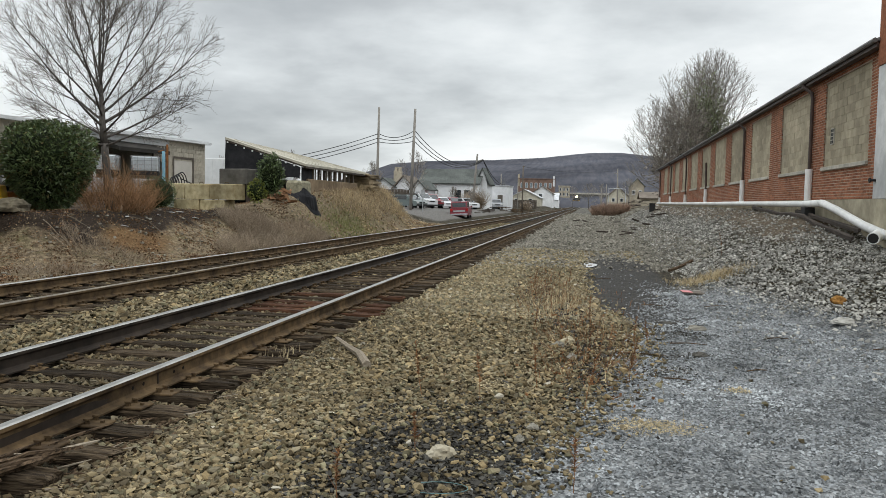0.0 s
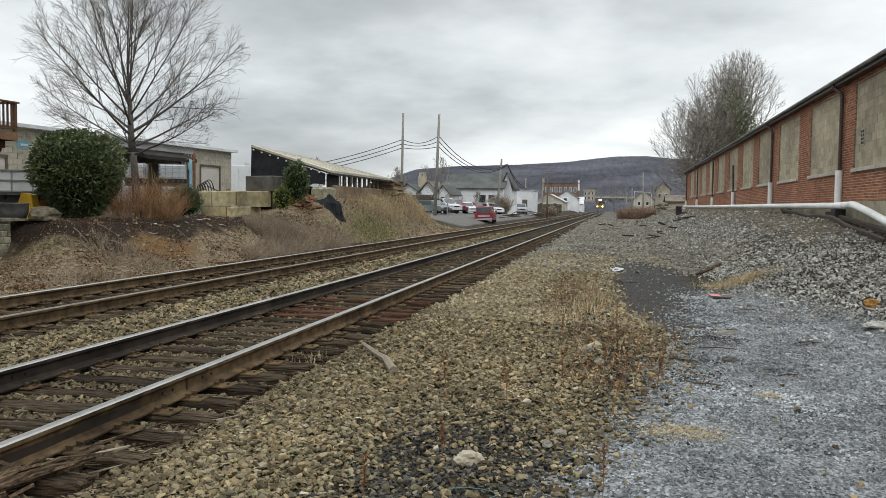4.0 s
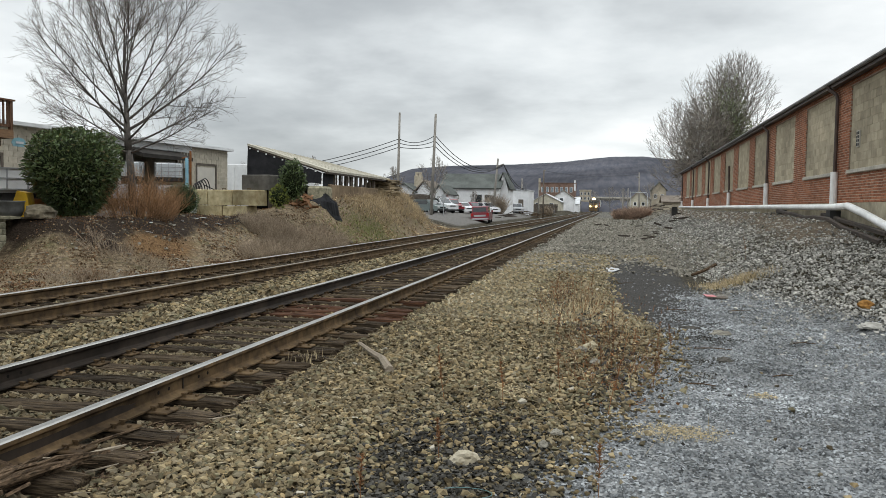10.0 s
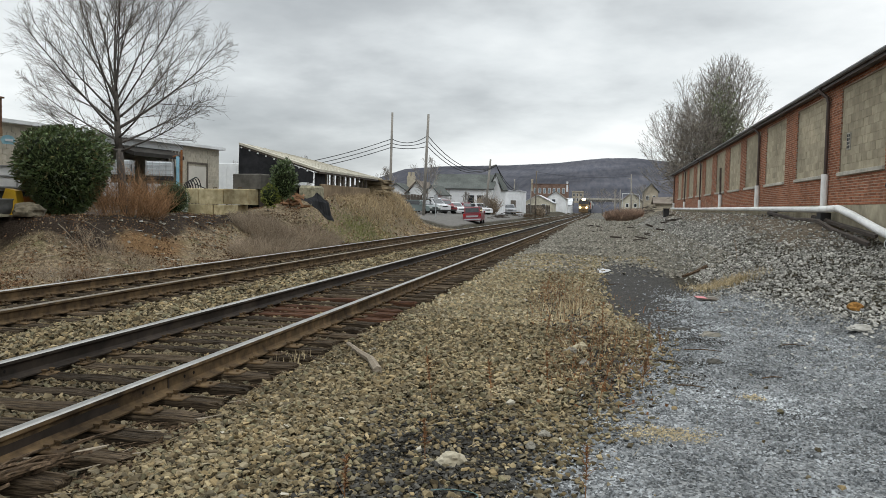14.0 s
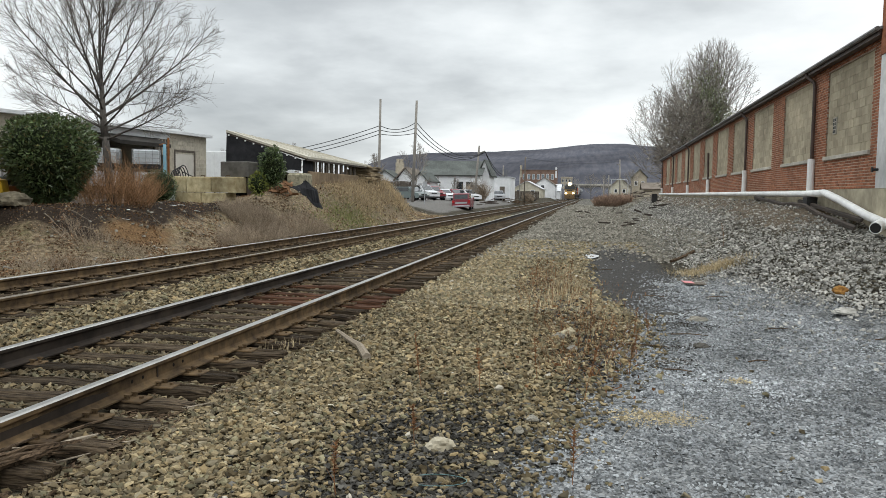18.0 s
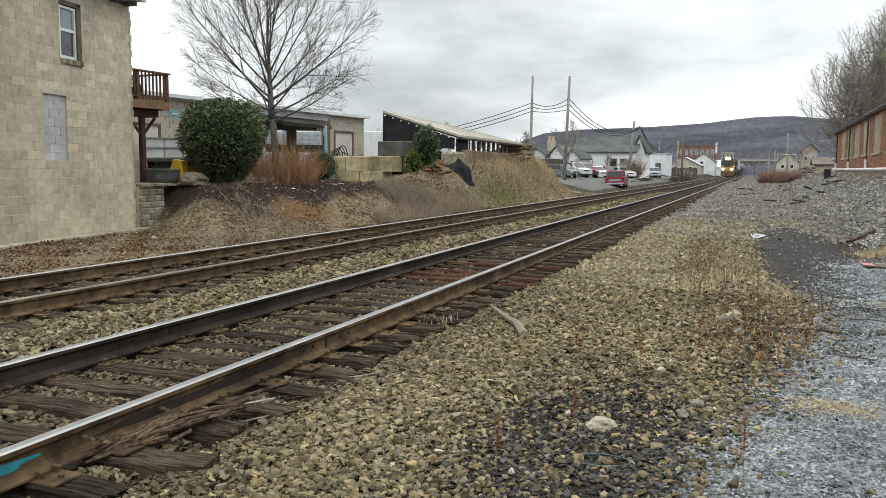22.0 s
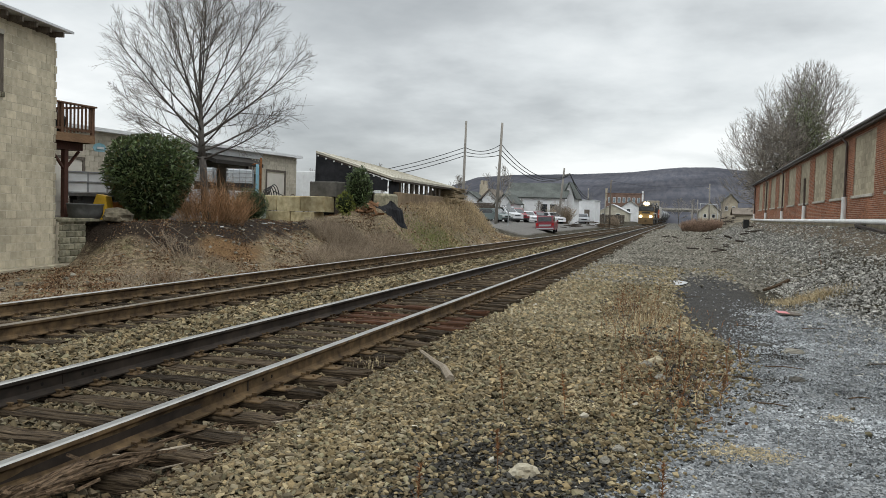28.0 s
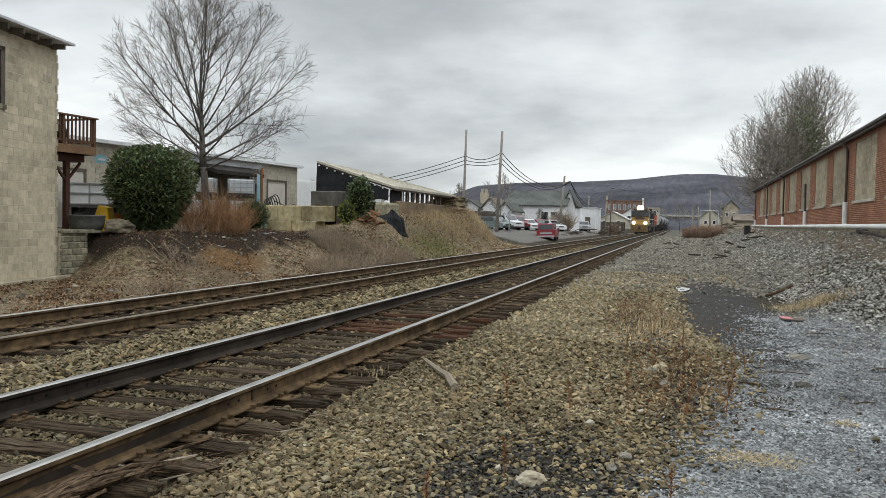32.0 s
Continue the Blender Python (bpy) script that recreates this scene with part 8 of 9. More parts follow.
def car(label, x, y, rz, paint, length=4.5, width=1.78, high=1.5, kind="car", wagon=False, truck=False):
    """A parked car, nose along local -y."""
    c = thing("parked_" + kind, label, kind, x, y, gz(x, y), rz, "parked vehicles")
    L, W, H = length / 2, width / 2, high
    rot = pose(0, 0, 0, 0, 0, -90)
    sill, belt = 0.28, 0.62 * H
    prof = [(-L, sill + 0.1), (-L + 0.1, sill), (L - 0.1, sill), (L, sill + 0.15), (L - 0.03, belt - 0.02), (L - 0.15, belt), (-L + 0.95, belt + 0.03), (-L + 0.12, belt - 0.13), (-L, belt - 0.28)]
    m = pose(0, 0, 0, 0, 0, 90)
    body = part("body", Mesh().prism(prof, -W, W, m), paint, c)
    back = L - (0.1 if wagon else 0.75)
    if truck:
        back = 0.55
    cab = [(-L + 1.0, belt), (back + (0.05 if wagon else 0.35), belt), (back - 0.05, H - 0.05), (back - 0.25, H), (-L + 1.75, H), (-L + 1.6, H - 0.04)]
    part("cabin", Mesh().prism(cab, -W + 0.13, W - 0.13, m), paint, c)
    part("windscreen", Mesh().prism([(-L + 1.02, belt + 0.07), (-L + 1.12, belt + 0.07), (-L + 1.60, H - 0.09), (-L + 1.50, H - 0.09)], -W + 0.22, W - 0.22, m), M_CARGLASS, c)
    part("rear_window", Mesh().prism([(back + (0.03 if wagon else 0.30), belt + 0.08), (back - 0.0, H - 0.12), (back + 0.03, H - 0.12), (back + (0.06 if wagon else 0.34), belt + 0.08)], -W + 0.25, W - 0.25, m), M_CARGLASS, c)
    for s in (-1, 1):
        a, b = sorted((s * (W - 0.135), s * (W - 0.115)))
        part("side_glass", Mesh().prism([(-L + 1.35, belt + 0.05), (back + 0.0, belt + 0.05), (back - 0.18, H - 0.10), (-L + 1.78, H - 0.10)], a, b, m), M_CARGLASS, c)
        part("headlight", Mesh().box(s * (W - 0.22) - 0.16, s * (W - 0.22) + 0.16, -L - 0.02, -L + 0.1, belt - 0.32, belt - 0.16), M_LAMPGLASS, c)
        part("tail_light", Mesh().box(s * (W - 0.14) - 0.1, s * (W - 0.14) + 0.1, L - 0.06, L + 0.02, belt - 0.3, belt - 0.06), M_TAIL, c)
        part("mirror", Mesh().box(s * (W + 0.08) - 0.09, s * (W + 0.08) + 0.09, -L + 1.25, -L + 1.38, belt + 0.02, belt + 0.18), paint, c)
        for yy in (-L + 0.85, L - 0.85):
            w = part("wheel", Mesh().cyl((s * (W - 0.2), yy, 0.33), (s * W + 0.01 * s, yy, 0.33), 0.33, n=16), M_TYRE, c)
            part("rim", Mesh().cyl((s * (W - 0.02), yy, 0.33), (s * W + 0.02 * s, yy, 0.33), 0.19, n=10), M_STEEL, w)
    part("grille", Mesh().box(-W + 0.5, W - 0.5, -L - 0.03, -L + 0.05, belt - 0.36, belt - 0.22), M_BLACK, c)
    part("bumper", Mesh().box(-W + 0.05, W - 0.05, -L - 0.08, -L + 0.1, sill, sill + 0.2, ch=0.03), M_BLACK if truck or wagon else paint, c)
    part("rear_bumper", Mesh().box(-W + 0.05, W - 0.05, L - 0.1, L + 0.08, sill, sill + 0.2, ch=0.03), M_BLACK if truck else paint, c)
    return c


def paint(name, c):
    return mat(name, c, tuple(v * 0.85 for v in c), scale=1, rough=0.28, bump=0, big=0.05, spec=0.6)


RED, WHITEP, SILVER, DKRED, GREENGREY = paint("red_car_paint", (0.20, 0.018, 0.03)), paint("white_car_paint", (0.70, 0.71, 0.72)), paint("silver_car_paint", (0.36, 0.37, 0.385)), paint("dark_red_car_paint", (0.22, 0.015, 0.022)), paint("grey_green_car_paint", (0.15, 0.185, 0.18))
jeep = car("red boxy four-wheel-drive parked aslant at the lot's edge", -12.1, 76.5, 0, RED, 4.2, 1.75, 1.6, "jeep", wagon=True)
jeep.matrix_basis = pose(-12.1, 76.5, gz(-12.1, 76.5) - 0.14, 0, 3.0, 184)
part("tailgate_band", Mesh().box(-0.55, 0.55, 2.09, 2.12, 0.62, 0.78), SILVER, jeep, "pale band across the tailgate")
part("step_bumper", Mesh().box(-0.8, 0.8, 2.15, 2.25, 0.34, 0.46, ch=0.02), SILVER, jeep, "pale rear bumper")
car("grey-green estate car parked in the lot", -20.1, 87.5, 60, GREENGREY, 4.7, 1.8, 1.5, "car", wagon=True)
car("white sport utility vehicle parked in the lot", -20.0, 93.5, 55, WHITEP, 4.7, 1.85, 1.85, "car", wagon=True)
car("dark red estate car parked in the lot", -20.3, 101.5, 40, DKRED, 4.5, 1.8, 1.7, "car", wagon=True)
car("white saloon car parked in the lot", -19.2, 103, 40, WHITEP, 4.6, 1.8, 1.45)
car("red hatchback car parked in the lot", -17.8, 104, 45, RED, 4.1, 1.75, 1.5)
car("white car parked beside the white hall", -16.3, 104.5, 48, WHITEP, 4.6, 1.8, 1.5)
car("silver car parked by the white building", -14.2, 123, 15, SILVER, 4.5, 1.8, 1.5)
car("white car half hidden behind the fence", -12.6, 167, 20, WHITEP, 4.5, 1.8, 1.45)
sg = thing("sign_post", "thin pale post with a small plate at the lot", "sign post", -15.0, 72, gz(-15.0, 72))
part("post", Mesh().cyl((0, 0, 0), (0, 0, 2.1), 0.05, n=6), M_GALV, sg)
part("plate", Mesh().box(-0.2, 0.2, -0.03, 0.0, 1.5, 2.0), M_GALV, sg)

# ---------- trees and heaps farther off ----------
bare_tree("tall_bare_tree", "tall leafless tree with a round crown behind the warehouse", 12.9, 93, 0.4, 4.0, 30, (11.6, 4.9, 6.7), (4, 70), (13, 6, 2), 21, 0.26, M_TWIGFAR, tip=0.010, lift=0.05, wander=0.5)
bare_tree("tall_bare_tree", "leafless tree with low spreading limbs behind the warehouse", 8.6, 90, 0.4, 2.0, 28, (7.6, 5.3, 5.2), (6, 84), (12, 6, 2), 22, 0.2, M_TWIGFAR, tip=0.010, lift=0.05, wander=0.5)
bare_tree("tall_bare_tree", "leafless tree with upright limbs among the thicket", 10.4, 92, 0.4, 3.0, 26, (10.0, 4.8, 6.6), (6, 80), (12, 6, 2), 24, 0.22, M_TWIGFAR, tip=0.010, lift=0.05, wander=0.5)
leafy_bush("evergreen_tree", "dark ivy-covered evergreen among bare branches", 12.2, 91.5, 4.6, 2.5, 2.2, 5.4, 6500, 0.30, 0.085, mat("dull_evergreen", (0.20, 0.235, 0.125), (0.28, 0.30, 0.18), scale=2, rough=0.7, bump=0, island=0.5, world=True), 9.0, boxy=1.7, shaggy=0.65, core=0.2, spread=0.32)
leafy_bush("brown_thicket", "dense brown twiggy thicket behind the warehouse corner", 9.9, 90, 0.4, 3.2, 2.4, 6.4, 11000, 0.5, 0.028, mat("brown_grey_thicket", (0.36, 0.32, 0.265), (0.24, 0.21, 0.175), scale=2, rough=0.95, bump=0, island=0.5, world=True), 12.0, boxy=1.7, shaggy=0.6, core=0.25, spread=0.32)
for i, (x, y, h, s) in enumerate(((-19.5, 88, 6.4, 31), (-29, 74, 5.0, 32), (-26, 96, 5.2, 33), (-23.5, 70, 3.6, 34), (-18.2, 108.5, 3.0, 35), (-21.0, 108.5, 3.0, 36), (-15.2, 104, 2.6, 37), (0.0, 210, 7.0, 38), (8, 170, 6.5, 39), (-6, 300, 8, 40), (4, 260, 8, 41), (-24, 52, 3.9, 42))):
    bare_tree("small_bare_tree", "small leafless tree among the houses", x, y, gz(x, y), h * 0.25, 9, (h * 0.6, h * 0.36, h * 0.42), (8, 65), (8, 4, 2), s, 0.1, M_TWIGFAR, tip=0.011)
stems("brush_heap", "round reddish-brown heap of bare brush beside the track", "brush", 2.9, 111, 2.3, 1.4, 1300, 1.95, mat("reddish_brush", (0.35, 0.245, 0.18), (0.23, 0.16, 0.12), scale=2, rough=0.95, bump=0, island=0.35, world=True), 15, lean=0.4, thick=0.026, sub=5)
stems("brush_heap", "grey-brown brush in front of the white hall", "brush", -15.0, 106, 1.0, 0.8, 300, 3.0, M_SCRUB, 16, lean=0.5, thick=0.02, sub=5)
stems("brush_heap", "bare brown shrub at the end of the fence", "brush", -11.8, 154, 0.8, 0.8, 150, 2.0, M_SCRUB, 17, lean=0.5, thick=0.03, sub=4)


def pile(name, label, cx, cy, sx, sy, n, material, seed, L=1.4, up=0.35, category="debris"):
    """A heap of loose boards and beams, each a part of its own."""
    r = random.Random(seed)
    t = thing(name, label, category, cx, cy, gz(cx, cy))
    for k in range(n):
        x, y = r.gauss(0, sx), r.gauss(0, sy)
        z = gz(cx + x, cy + y) - gz(cx, cy) + r.uniform(0.02, up)
        l, w = L * r.uniform(0.4, 1.1), r.uniform(0.05, 0.16)
        part("beam", Mesh().box(-l / 2, l / 2, -w / 2, w / 2, 0, r.uniform(0.03, 0.1), pose(x, y, z, r.gauss(0, 6), r.gauss(0, 7), r.uniform(-35, 35))), material, t)
    return t


pile("old_timber", "scattered dark broken timbers on the gravel", 2.5, 46.5, 0.9, 1.8, 10, M_BOARD, 1, 0.8, 0.2)
pile("old_timber", "few dark timbers lying across the track side", 1.0, 62, 1.6, 6.0, 8, M_BOARD, 2, 0.8, 0.12)
pile("junk_heap", "heap of dark scrap and pale sheets beyond the brush", 6.6, 113, 0.9, 1.2, 26, M_BOARD, 3, 1.8, 1.5)
pile("junk_heap", "pale sheets and planks lying on the heap", 7.4, 111, 1.2, 1.0, 8, M_PVC, 4, 1.4, 0.9)
pile("old_timber", "old sleepers and scrap piled beside the far track", -11.3, 122, 0.9, 2.4, 22, M_ROTTEN, 5, 2.0, 0.7)
pile("old_timber", "low rubble of timber along the lot's edge", -12.6, 100, 0.6, 6.0, 16, M_BOARD, 6, 1.2, 0.25)
bx = thing("black_box", "small black utility box on the bank", "utility box", 4.55, 60, gz(4.55, 60) - 0.05)
part("body", Mesh().box(-0.2, 0.2, -0.2, 0.2, 0, 0.6, ch=0.03), M_BLACK, bx)
part("lid", Mesh().box(-0.22, 0.22, -0.22, 0.22, 0.6, 0.64), M_BLACK, bx)

# tarpaulin heap and firewood by the shed
def tarp_heap(cx, cy, rx, ry, high, seed):
    """A crumpled tarpaulin thrown over a pointed heap on sloping ground."""
    me = Mesh()
    n, rings = 28, 9
    for j in range(rings):
        u = j / (rings - 1)
        for k in range(n):
            a = 2 * math.pi * k / n
            w = u * (1 + 0.18 * math.sin(3 * a + seed) + 0.10 * math.sin(7 * a))
            x, y = cx + rx * w * math.cos(a), cy + ry * w * math.sin(a)
            fold = 0.13 * noise.noise(Vector((math.cos(a) * 3 + seed, math.sin(a) * 3, u * 2.5))) + 0.05 * abs(math.sin(5 * a + 2 * u))
            me.v.append((x, y, (0.85 * gz(cx, cy) + 0.15 * gz(x, y) if u < 0.7 else gz(x, y)) - 0.04 + high * (1 - u) ** 0.9 + (fold * (1.2 - u) if j < rings - 1 else -0.05)))
    me.f = [(j * n + k, (j + 1) * n + k, (j + 1) * n + (k + 1) % n, j * n + (k + 1) % n) for j in range(rings - 1) for k in range(n)]
    me.mi = [0] * len(me.f)
    return tagged(me.ob("tarp_mound", M_TARP), "black crumpled tarpaulin thrown over a heap on the bank", "tarpaulin")


tarp_heap(-12.2, 33.2, 0.72, 0.55, 0.46, 2.0)
M_FIREWOOD = mat("split_orange_firewood", (0.26, 0.145, 0.08), (0.14, 0.075, 0.04), scale=6, rough=0.9, bump=0.3, rnd=0.4)
r_ = random.Random(3)
fw = thing("firewood_heap", "small heap of split orange-brown firewood", "firewood", -12.6, 31.6, 1.25)
for k in range(40):
    part("log", Mesh().prism([(-0.045, 0), (0.05, 0), (0.015, 0.075)], -0.22, 0.22, pose(r_.gauss(0, 0.25), r_.gauss(0, 0.3), r_.uniform(-0.15, 0.45), r_.gauss(0, 20), r_.gauss(0, 20), r_.uniform(0, 180))), M_FIREWOOD, fw)
M_PALEWOOD = mat("pale_dry_lumber", (0.42, 0.34, 0.225), (0.27, 0.21, 0.135), scale=7, rough=0.95, bump=0.4, stretch=(1, 5, 5), rnd=0.35, world=True)
ws = thing("lumber_stack", "weathered pale lumber stacked at the shed's far end", "lumber", -13.3, 45.6, 2.0, 4)
for k in range(14):
    part("plank", Mesh().box(-0.7 + r_.uniform(-0.2, 0.2), 0.8, -1.0 + 0.0, 1.6, 0.06 * k, 0.06 * k + 0.05, pose(r_.gauss(0, 0.1), r_.gauss(0, 0.2), 0, 0, 0, r_.gauss(0, 4))), M_PALEWOOD, ws)

# ---------- the train ----------
M_LOCO = mat("ochre_yellow_loco_paint", (0.40, 0.27, 0.10), (0.24, 0.16, 0.07), scale=2, rough=0.5, bump=0.05, big=0.15)
M_LOCOGREY = mat("grey_loco_roof", (0.20, 0.19, 0.175), (0.13, 0.125, 0.115), scale=2, rough=0.6, bump=0.05)
M_LOCODARK = mat("sooty_black_loco_paint", (0.035, 0.033, 0.032), (0.055, 0.05, 0.046), scale=2, rough=0.6, bump=0.05)
M_LOCORED = mat("orange_red_panel", (0.48, 0.13, 0.055), (0.38, 0.10, 0.05), scale=2, rough=0.6, bump=0.05)
M_HOPPER = mat("pale_grey_wagon_paint", (0.55, 0.54, 0.51), (0.42, 0.41, 0.385), scale=1.5, rough=0.7, bump=0.1)
M_TANKGREY = mat("grey_tank_wagon_paint", (0.30, 0.315, 0.33), (0.20, 0.21, 0.22), scale=1.5, rough=0.5, bump=0.05)
M_TANKBLACK = mat("black_tank_wagon_paint", (0.03, 0.03, 0.032), (0.05, 0.05, 0.05), scale=1.5, rough=0.45, bump=0.05)
M_HEADLIGHT = mat("burning_headlight", (1, 0.9, 0.7), (1, 0.9, 0.7), rough=0.3, bump=0, emit=(1.0, 0.82, 0.48, 7.0))
M_DITCH = mat("burning_ditch_light", (1, 0.85, 0.55), (1, 0.85, 0.55), rough=0.3, bump=0, emit=(1.0, 0.76, 0.36, 5.0))


def bogie(parent, y, axles=3):
    b = part("bogie", Mesh().box(-1.05, -0.85, y - 0.95 * axles + 0.5, y + 0.95 * axles - 0.5, 0.42, 0.85).box(0.85, 1.05, y - 0.95 * axles + 0.5, y + 0.95 * axles - 0.5, 0.42, 0.85).box(-0.85, 0.85, y - 0.3, y + 0.3, 0.5, 0.8), M_LOCODARK, parent)
    for k in range(axles):
        yy = y + (k - (axles - 1) / 2) * 1.8
        part("wheelset", Mesh().cyl((-0.80, yy, 0.5), (-0.68, yy, 0.5), 0.5, n=18).cyl((0.68, yy, 0.5), (0.80, yy, 0.5), 0.5, n=18).cyl((-0.7, yy, 0.5), (0.7, yy, 0.5), 0.09, n=8), M_RUST, b)


def locomotive(name, label, main, lit, panel=None):
    """Road diesel, nose at local y = 0, body towards +y, rail top at z = 0."""
    t = thing(name, label, "locomotive")
    part("underframe", Mesh().box(-1.5, 1.5, 0.3, 21.8, 1.15, 1.45), M_LOCODARK, t)
    part("pilot", Mesh().prism([(-1.45, 0.18), (1.45, 0.18), (1.45, 1.45), (-1.45, 1.45)], 0.0, 0.3), M_LOCODARK if not lit else mat("dirty_pilot", (0.20, 0.13, 0.06), (0.12, 0.08, 0.045), rough=0.8), t, "dirty pilot plate")
    part("coupler", Mesh().box(-0.14, 0.14, -0.45, 0.05, 0.75, 1.05), M_RUST, t)
    part("nose", Mesh().prism([(-0.85, 1.45), (0.85, 1.45), (0.78, 2.75), (-0.78, 2.75)], 0.75, 2.1), main, t, "short low nose")
    part("nose_band", Mesh().box(-0.79, 0.79, 0.73, 0.76, 2.35, 2.7), M_LOCODARK, t, "black band across the nose")
    cab = part("cab", Mesh().prism([(-1.55, 1.45), (1.55, 1.45), (1.55, 3.75), (1.1, 4.35), (-1.1, 4.35), (-1.55, 3.75)], 2.1, 4.6), main, t)
    part("visor", Mesh().box(-1.5, 1.5, 2.04, 2.1, 2.8, 3.74), M_LOCODARK, cab, "black band round the windscreens")
    part("cab_roof", Mesh().prism([(-1.62, 3.78), (1.62, 3.78), (1.15, 4.42), (0.5, 4.52), (-0.5, 4.52), (-1.15, 4.42)], 2.0, 4.7), M_LOCOGREY, cab)
    for a, b in ((-1.38, -0.80), (-0.72, -0.06), (0.06, 0.72), (0.80, 1.38)):
        part("windscreen", Mesh().box(a, b, 2.0, 2.05, 2.95, 3.62), M_CARGLASS, cab)
    for s in (-1, 1):
        part("side_window", Mesh().box(s * 1.56 - 0.02, s * 1.56 + 0.02, 2.7, 4.1, 2.7, 3.5), M_CARGLASS, cab)
        part("handrail", Mesh().tube([(s * 1.42, 0.25, 0.5), (s * 1.42, 0.2, 2.4), (s * 1.45, 2.0, 2.5)], 0.03, 5).tube([(s * 1.47, 4.7, 2.45), (s * 1.47, 21.5, 2.45)], 0.03, 5), M_PVC, t)
        part("step_well", Mesh().box(s * 1.2 - 0.25, s * 1.2 + 0.25, 0.3, 0.9, 0.35, 1.15), M_LOCODARK, t)
    hood = part("long_hood", Mesh().prism([(-0.95, 1.45), (0.95, 1.45), (0.95, 4.0), (0.7, 4.3), (-0.7, 4.3), (-0.95, 4.0)], 4.6, 21.0), panel or main, t)
    for k in range(9):
        for s in (-1, 1):
            part("hood_door", Mesh().box(s * 0.96 - 0.015, s * 0.96 + 0.015, 5.0 + 1.75 * k, 6.55 + 1.75 * k, 1.7, 3.7), panel or main, hood)
    part("radiator", Mesh().box(-1.35, 1.35, 16.5, 20.6, 3.6, 4.45), M_LOCODARK, hood)
    for k in range(3):
        part("fan", Mesh().cyl((0, 10.5 + 2 * k, 4.3), (0, 10.5 + 2 * k, 4.5), 0.65, n=14), M_LOCODARK, hood)
    part("fuel_tank", Mesh().box(-1.35, 1.35, 8.2, 13.8, 0.35, 1.15, ch=0.1), M_LOCODARK, t)
    bogie(t, 4.3)
    bogie(t, 17.7)
    lamp, ditch = (M_HEADLIGHT, M_DITCH) if lit else (M_LAMPGLASS, M_LAMPGLASS)
    part("headlight_box", Mesh().box(-0.45, 0.45, 1.95, 2.3, 4.15, 4.6), M_LOCOGREY, t)
    # lit lamp discs are drawn oversize, their glare included in the radius
    for s in (-1, 1):
        part("headlight", Mesh().cyl((s * 0.22, 1.95, 4.38), (s * 0.22, 1.88, 4.38), 0.36 if lit else 0.15, n=14), lamp, t, "burning headlight widened to take in its glare" if lit else "")
        part("ditch_light", Mesh().cyl((s * 0.98, 0.02, 1.75), (s * 0.98, -0.06, 1.75), 0.30 if lit else 0.12, n=14), ditch, t, "burning ditch light widened to take in its glare" if lit else "")
        part("number_board", Mesh().box(s * 0.85 - 0.25, s * 0.85 + 0.25, 1.96, 2.0, 3.85, 4.1), M_LOCODARK, t)
    return t


def tank_wagon(label, body):
    t = thing("tank_wagon", label, "tank wagon")
    part("tank", Mesh().tube([(0, 0.7, 2.75), (0, 0.85, 2.75), (0, 1.2, 2.75), (0, 15.8, 2.75), (0, 16.15, 2.75), (0, 16.3, 2.75)], [0.4, 1.1, 1.5, 1.5, 1.1, 0.4], 20), body, t, smooth=True)
    part("dome", Mesh().lathe([(0.5, 4.1), (0.5, 4.55), (0.3, 4.65)], 12, pose(0, 8.5, 0)), body, t)
    part("walkway", Mesh().box(-0.9, 0.9, 7.2, 9.8, 4.2, 4.26), M_LOCODARK, t)
    part("underframe", Mesh().box(-1.4, 1.4, 0.2, 2.6, 1.0, 1.3).box(-1.4, 1.4, 14.4, 16.8, 1.0, 1.3).box(-0.3, 0.3, 2.6, 14.4, 0.95, 1.3), M_LOCODARK, t)
    part("coupler", Mesh().box(-0.14, 0.14, -0.4, 0.2, 0.75, 1.05), M_RUST, t)
    bogie(t, 2.0, 2)
    bogie(t, 15.0, 2)
    return t


def hopper_wagon(label, body, end):
    t = thing("covered_hopper", label, "hopper wagon")
    part("body", Mesh().prism([(-1.45, 1.5), (1.45, 1.5), (1.55, 3.0), (1.45, 4.4), (0.9, 4.7), (-0.9, 4.7), (-1.45, 4.4), (-1.55, 3.0)], 1.2, 15.6), body, t)
    part("end_panel", Mesh().box(-1.4, 1.4, 1.1, 1.18, 1.5, 3.7), end, t, "orange-red end panel")
    for k in range(3):
        part("chute", Mesh().prism([(-1.3, 1.5), (-0.5, 0.5), (0.5, 0.5), (1.3, 1.5)], 3.0 + 3.6 * k, 6.0 + 3.6 * k), M_LOCODARK, t)
    for k in range(12):
        for s in (-1, 1):
            part("rib", Mesh().box(s * 1.53 - 0.04, s * 1.53 + 0.04, 1.5 + 1.22 * k, 1.58 + 1.22 * k, 1.6, 4.3), body, t)
    part("underframe", Mesh().box(-1.4, 1.4, 0.2, 2.6, 1.0, 1.3).box(-1.4, 1.4, 14.2, 16.6, 1.0, 1.3), M_LOCODARK, t)
    bogie(t, 2.0, 2)
    bogie(t, 14.8, 2)
    return t


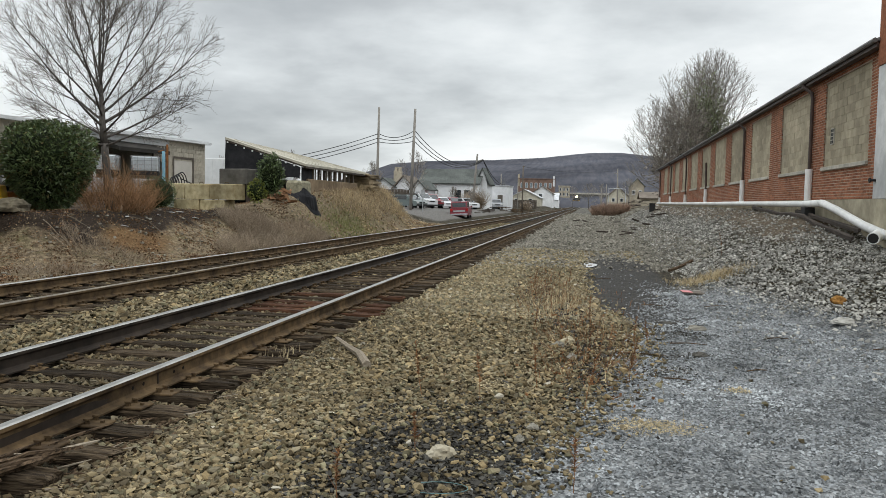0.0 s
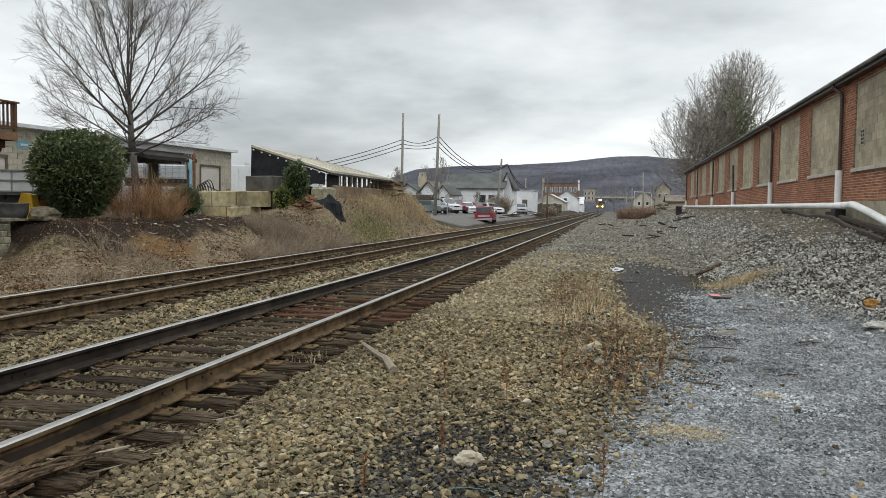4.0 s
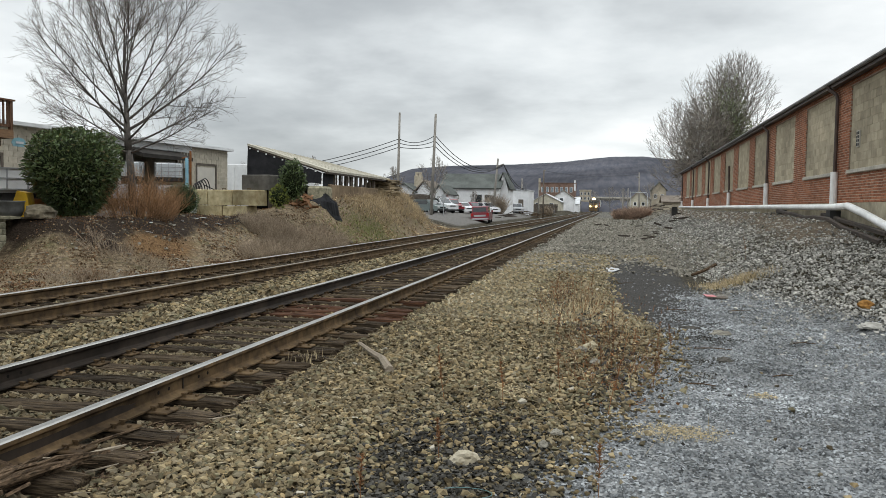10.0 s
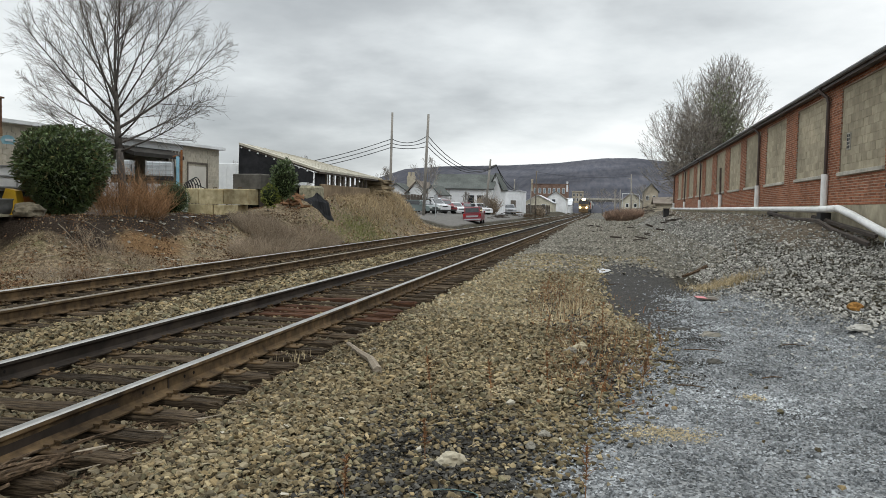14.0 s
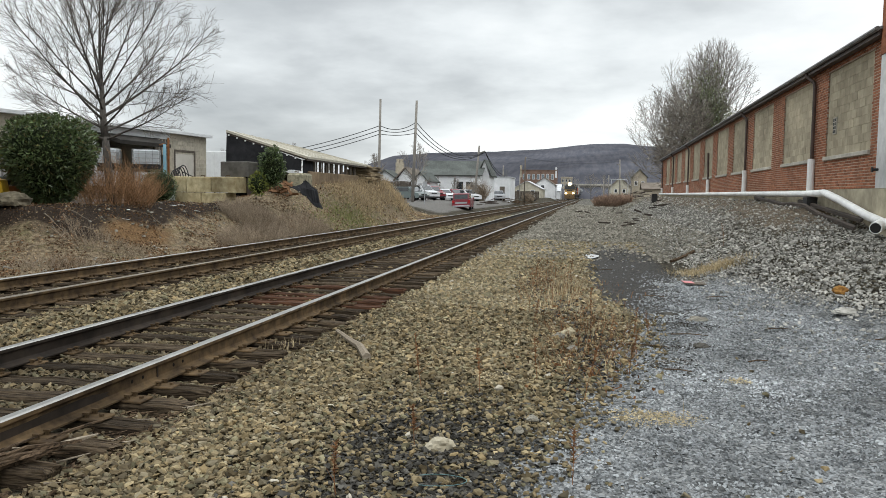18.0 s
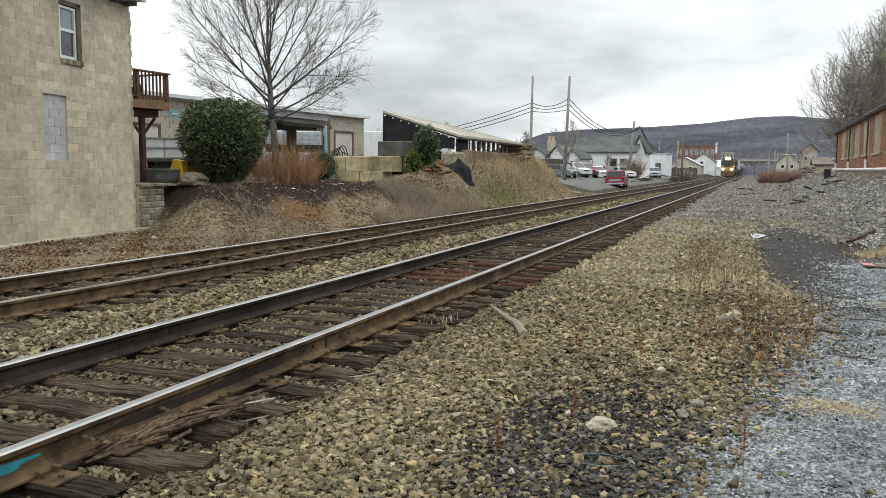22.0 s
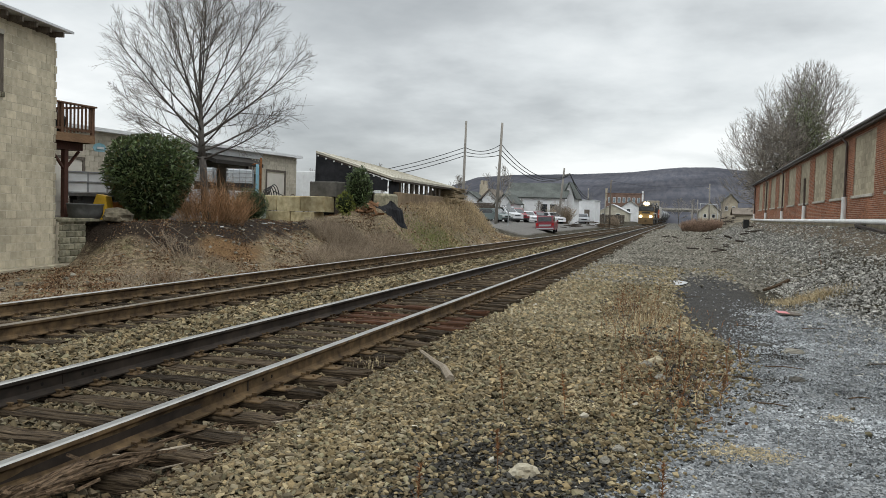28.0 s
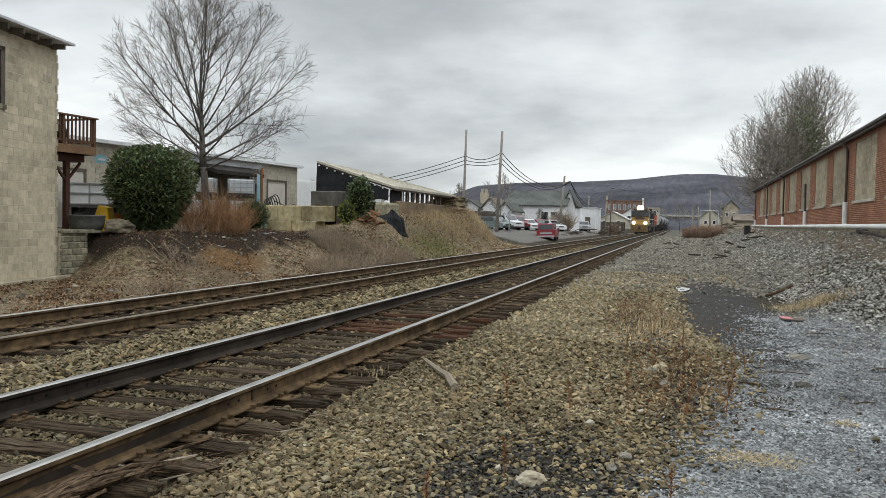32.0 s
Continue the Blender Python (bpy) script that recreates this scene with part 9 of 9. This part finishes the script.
TRAIN = [(0.0, locomotive("lead_locomotive", "ochre yellow diesel locomotive with burning headlights", M_LOCO, True, M_LOCODARK)),
         (22.6, locomotive("second_locomotive", "sooty black diesel locomotive coupled behind the first", M_LOCODARK, False)),
         (45.2, hopper_wagon("pale grey covered hopper wagon with a red end", M_HOPPER, M_LOCORED))]
_tank = tank_wagon("grey railway tank wagon", M_TANKGREY)
_tankb = tank_wagon("black railway tank wagon", M_TANKBLACK)
TRAIN += [(62.2, _tank), (79.6, _tankb)]
for k in range(6):
    TRAIN.append((97.0 + 17.4 * k, copy_thing(_tankb if k % 2 else _tank, pose(0, 0, 0))))


for _, vehicle in TRAIN:
    vehicle.scale = (1.06, 1.0, 1.06)


def train_place(t, back):
    """Nose of a vehicle that runs back metres behind the train's nose, on the far track."""
    y = 369.0 - 6.85 * t + back
    return pose(far_x(y), y, 0, 0, 0, -math.degrees(math.atan(FAR_SLOPE)))


# ---------- single bricks, blocks and stones ----------
def lay_pieces():
    shared = {}
    for cells, x0, depth, name, material, parent in PIECES:
        for y0, y1, z0, z1 in cells:
            key = (name, material.name, round(y1 - y0, 2), round(z1 - z0, 2), depth)
            if key not in shared:
                me = Mesh()
                hy, hz = (y1 - y0) / 2, (z1 - z0) / 2
                c = 0.004 if name == "brick" else 0.003 if name == "block" else 0.02
                # front face with small broken edges
                vs = [(depth, -hy, -hz), (depth, hy, -hz), (depth, hy, hz), (depth, -hy, hz)]
                k = math.copysign(c, depth)
                vs += [(k, -hy, -hz), (k, hy, -hz), (k, hy, hz), (k, -hy, hz), (0, -hy + c, -hz + c), (0, hy - c, -hz + c), (0, hy - c, hz - c), (0, -hy + c, hz - c)]
                fs = [(8, 9, 10, 11)]
                for a in (0, 4):
                    fs += [(a + i, a + (i + 1) % 4, a + 4 + (i + 1) % 4, a + 4 + i) for i in range(4)]
                if depth > 0:
                    fs = [f[::-1] for f in fs]
                me.add(vs, fs)
                shared[key] = me.mesh(name, material)
            o = new(name, shared[key])
            o.parent = parent
            o.matrix_basis = pose(x0 + rng.uniform(-0.003, 0.003), (y0 + y1) / 2, (z0 + z1) / 2, rng.uniform(-0.4, 0.4), 0, rng.uniform(-0.3, 0.3))


lay_pieces()


# ---------- what moves ----------
scatter("ballast", "grey-brown ballast stones beside the track behind the viewpoint", M_BALLAST, -2.93, -0.4, -4.0, 2.2, 1500, 0.031, near_keep, flat=0.72, lift=0.35)


def motions():
    times = [0, 0.25, 0.75] + list(range(2, 31, 2)) + [31.25, 31.75, 32]
    for back, vehicle in TRAIN:
        walk(vehicle, [(t, train_place(t, back)) for t in times])


motions()
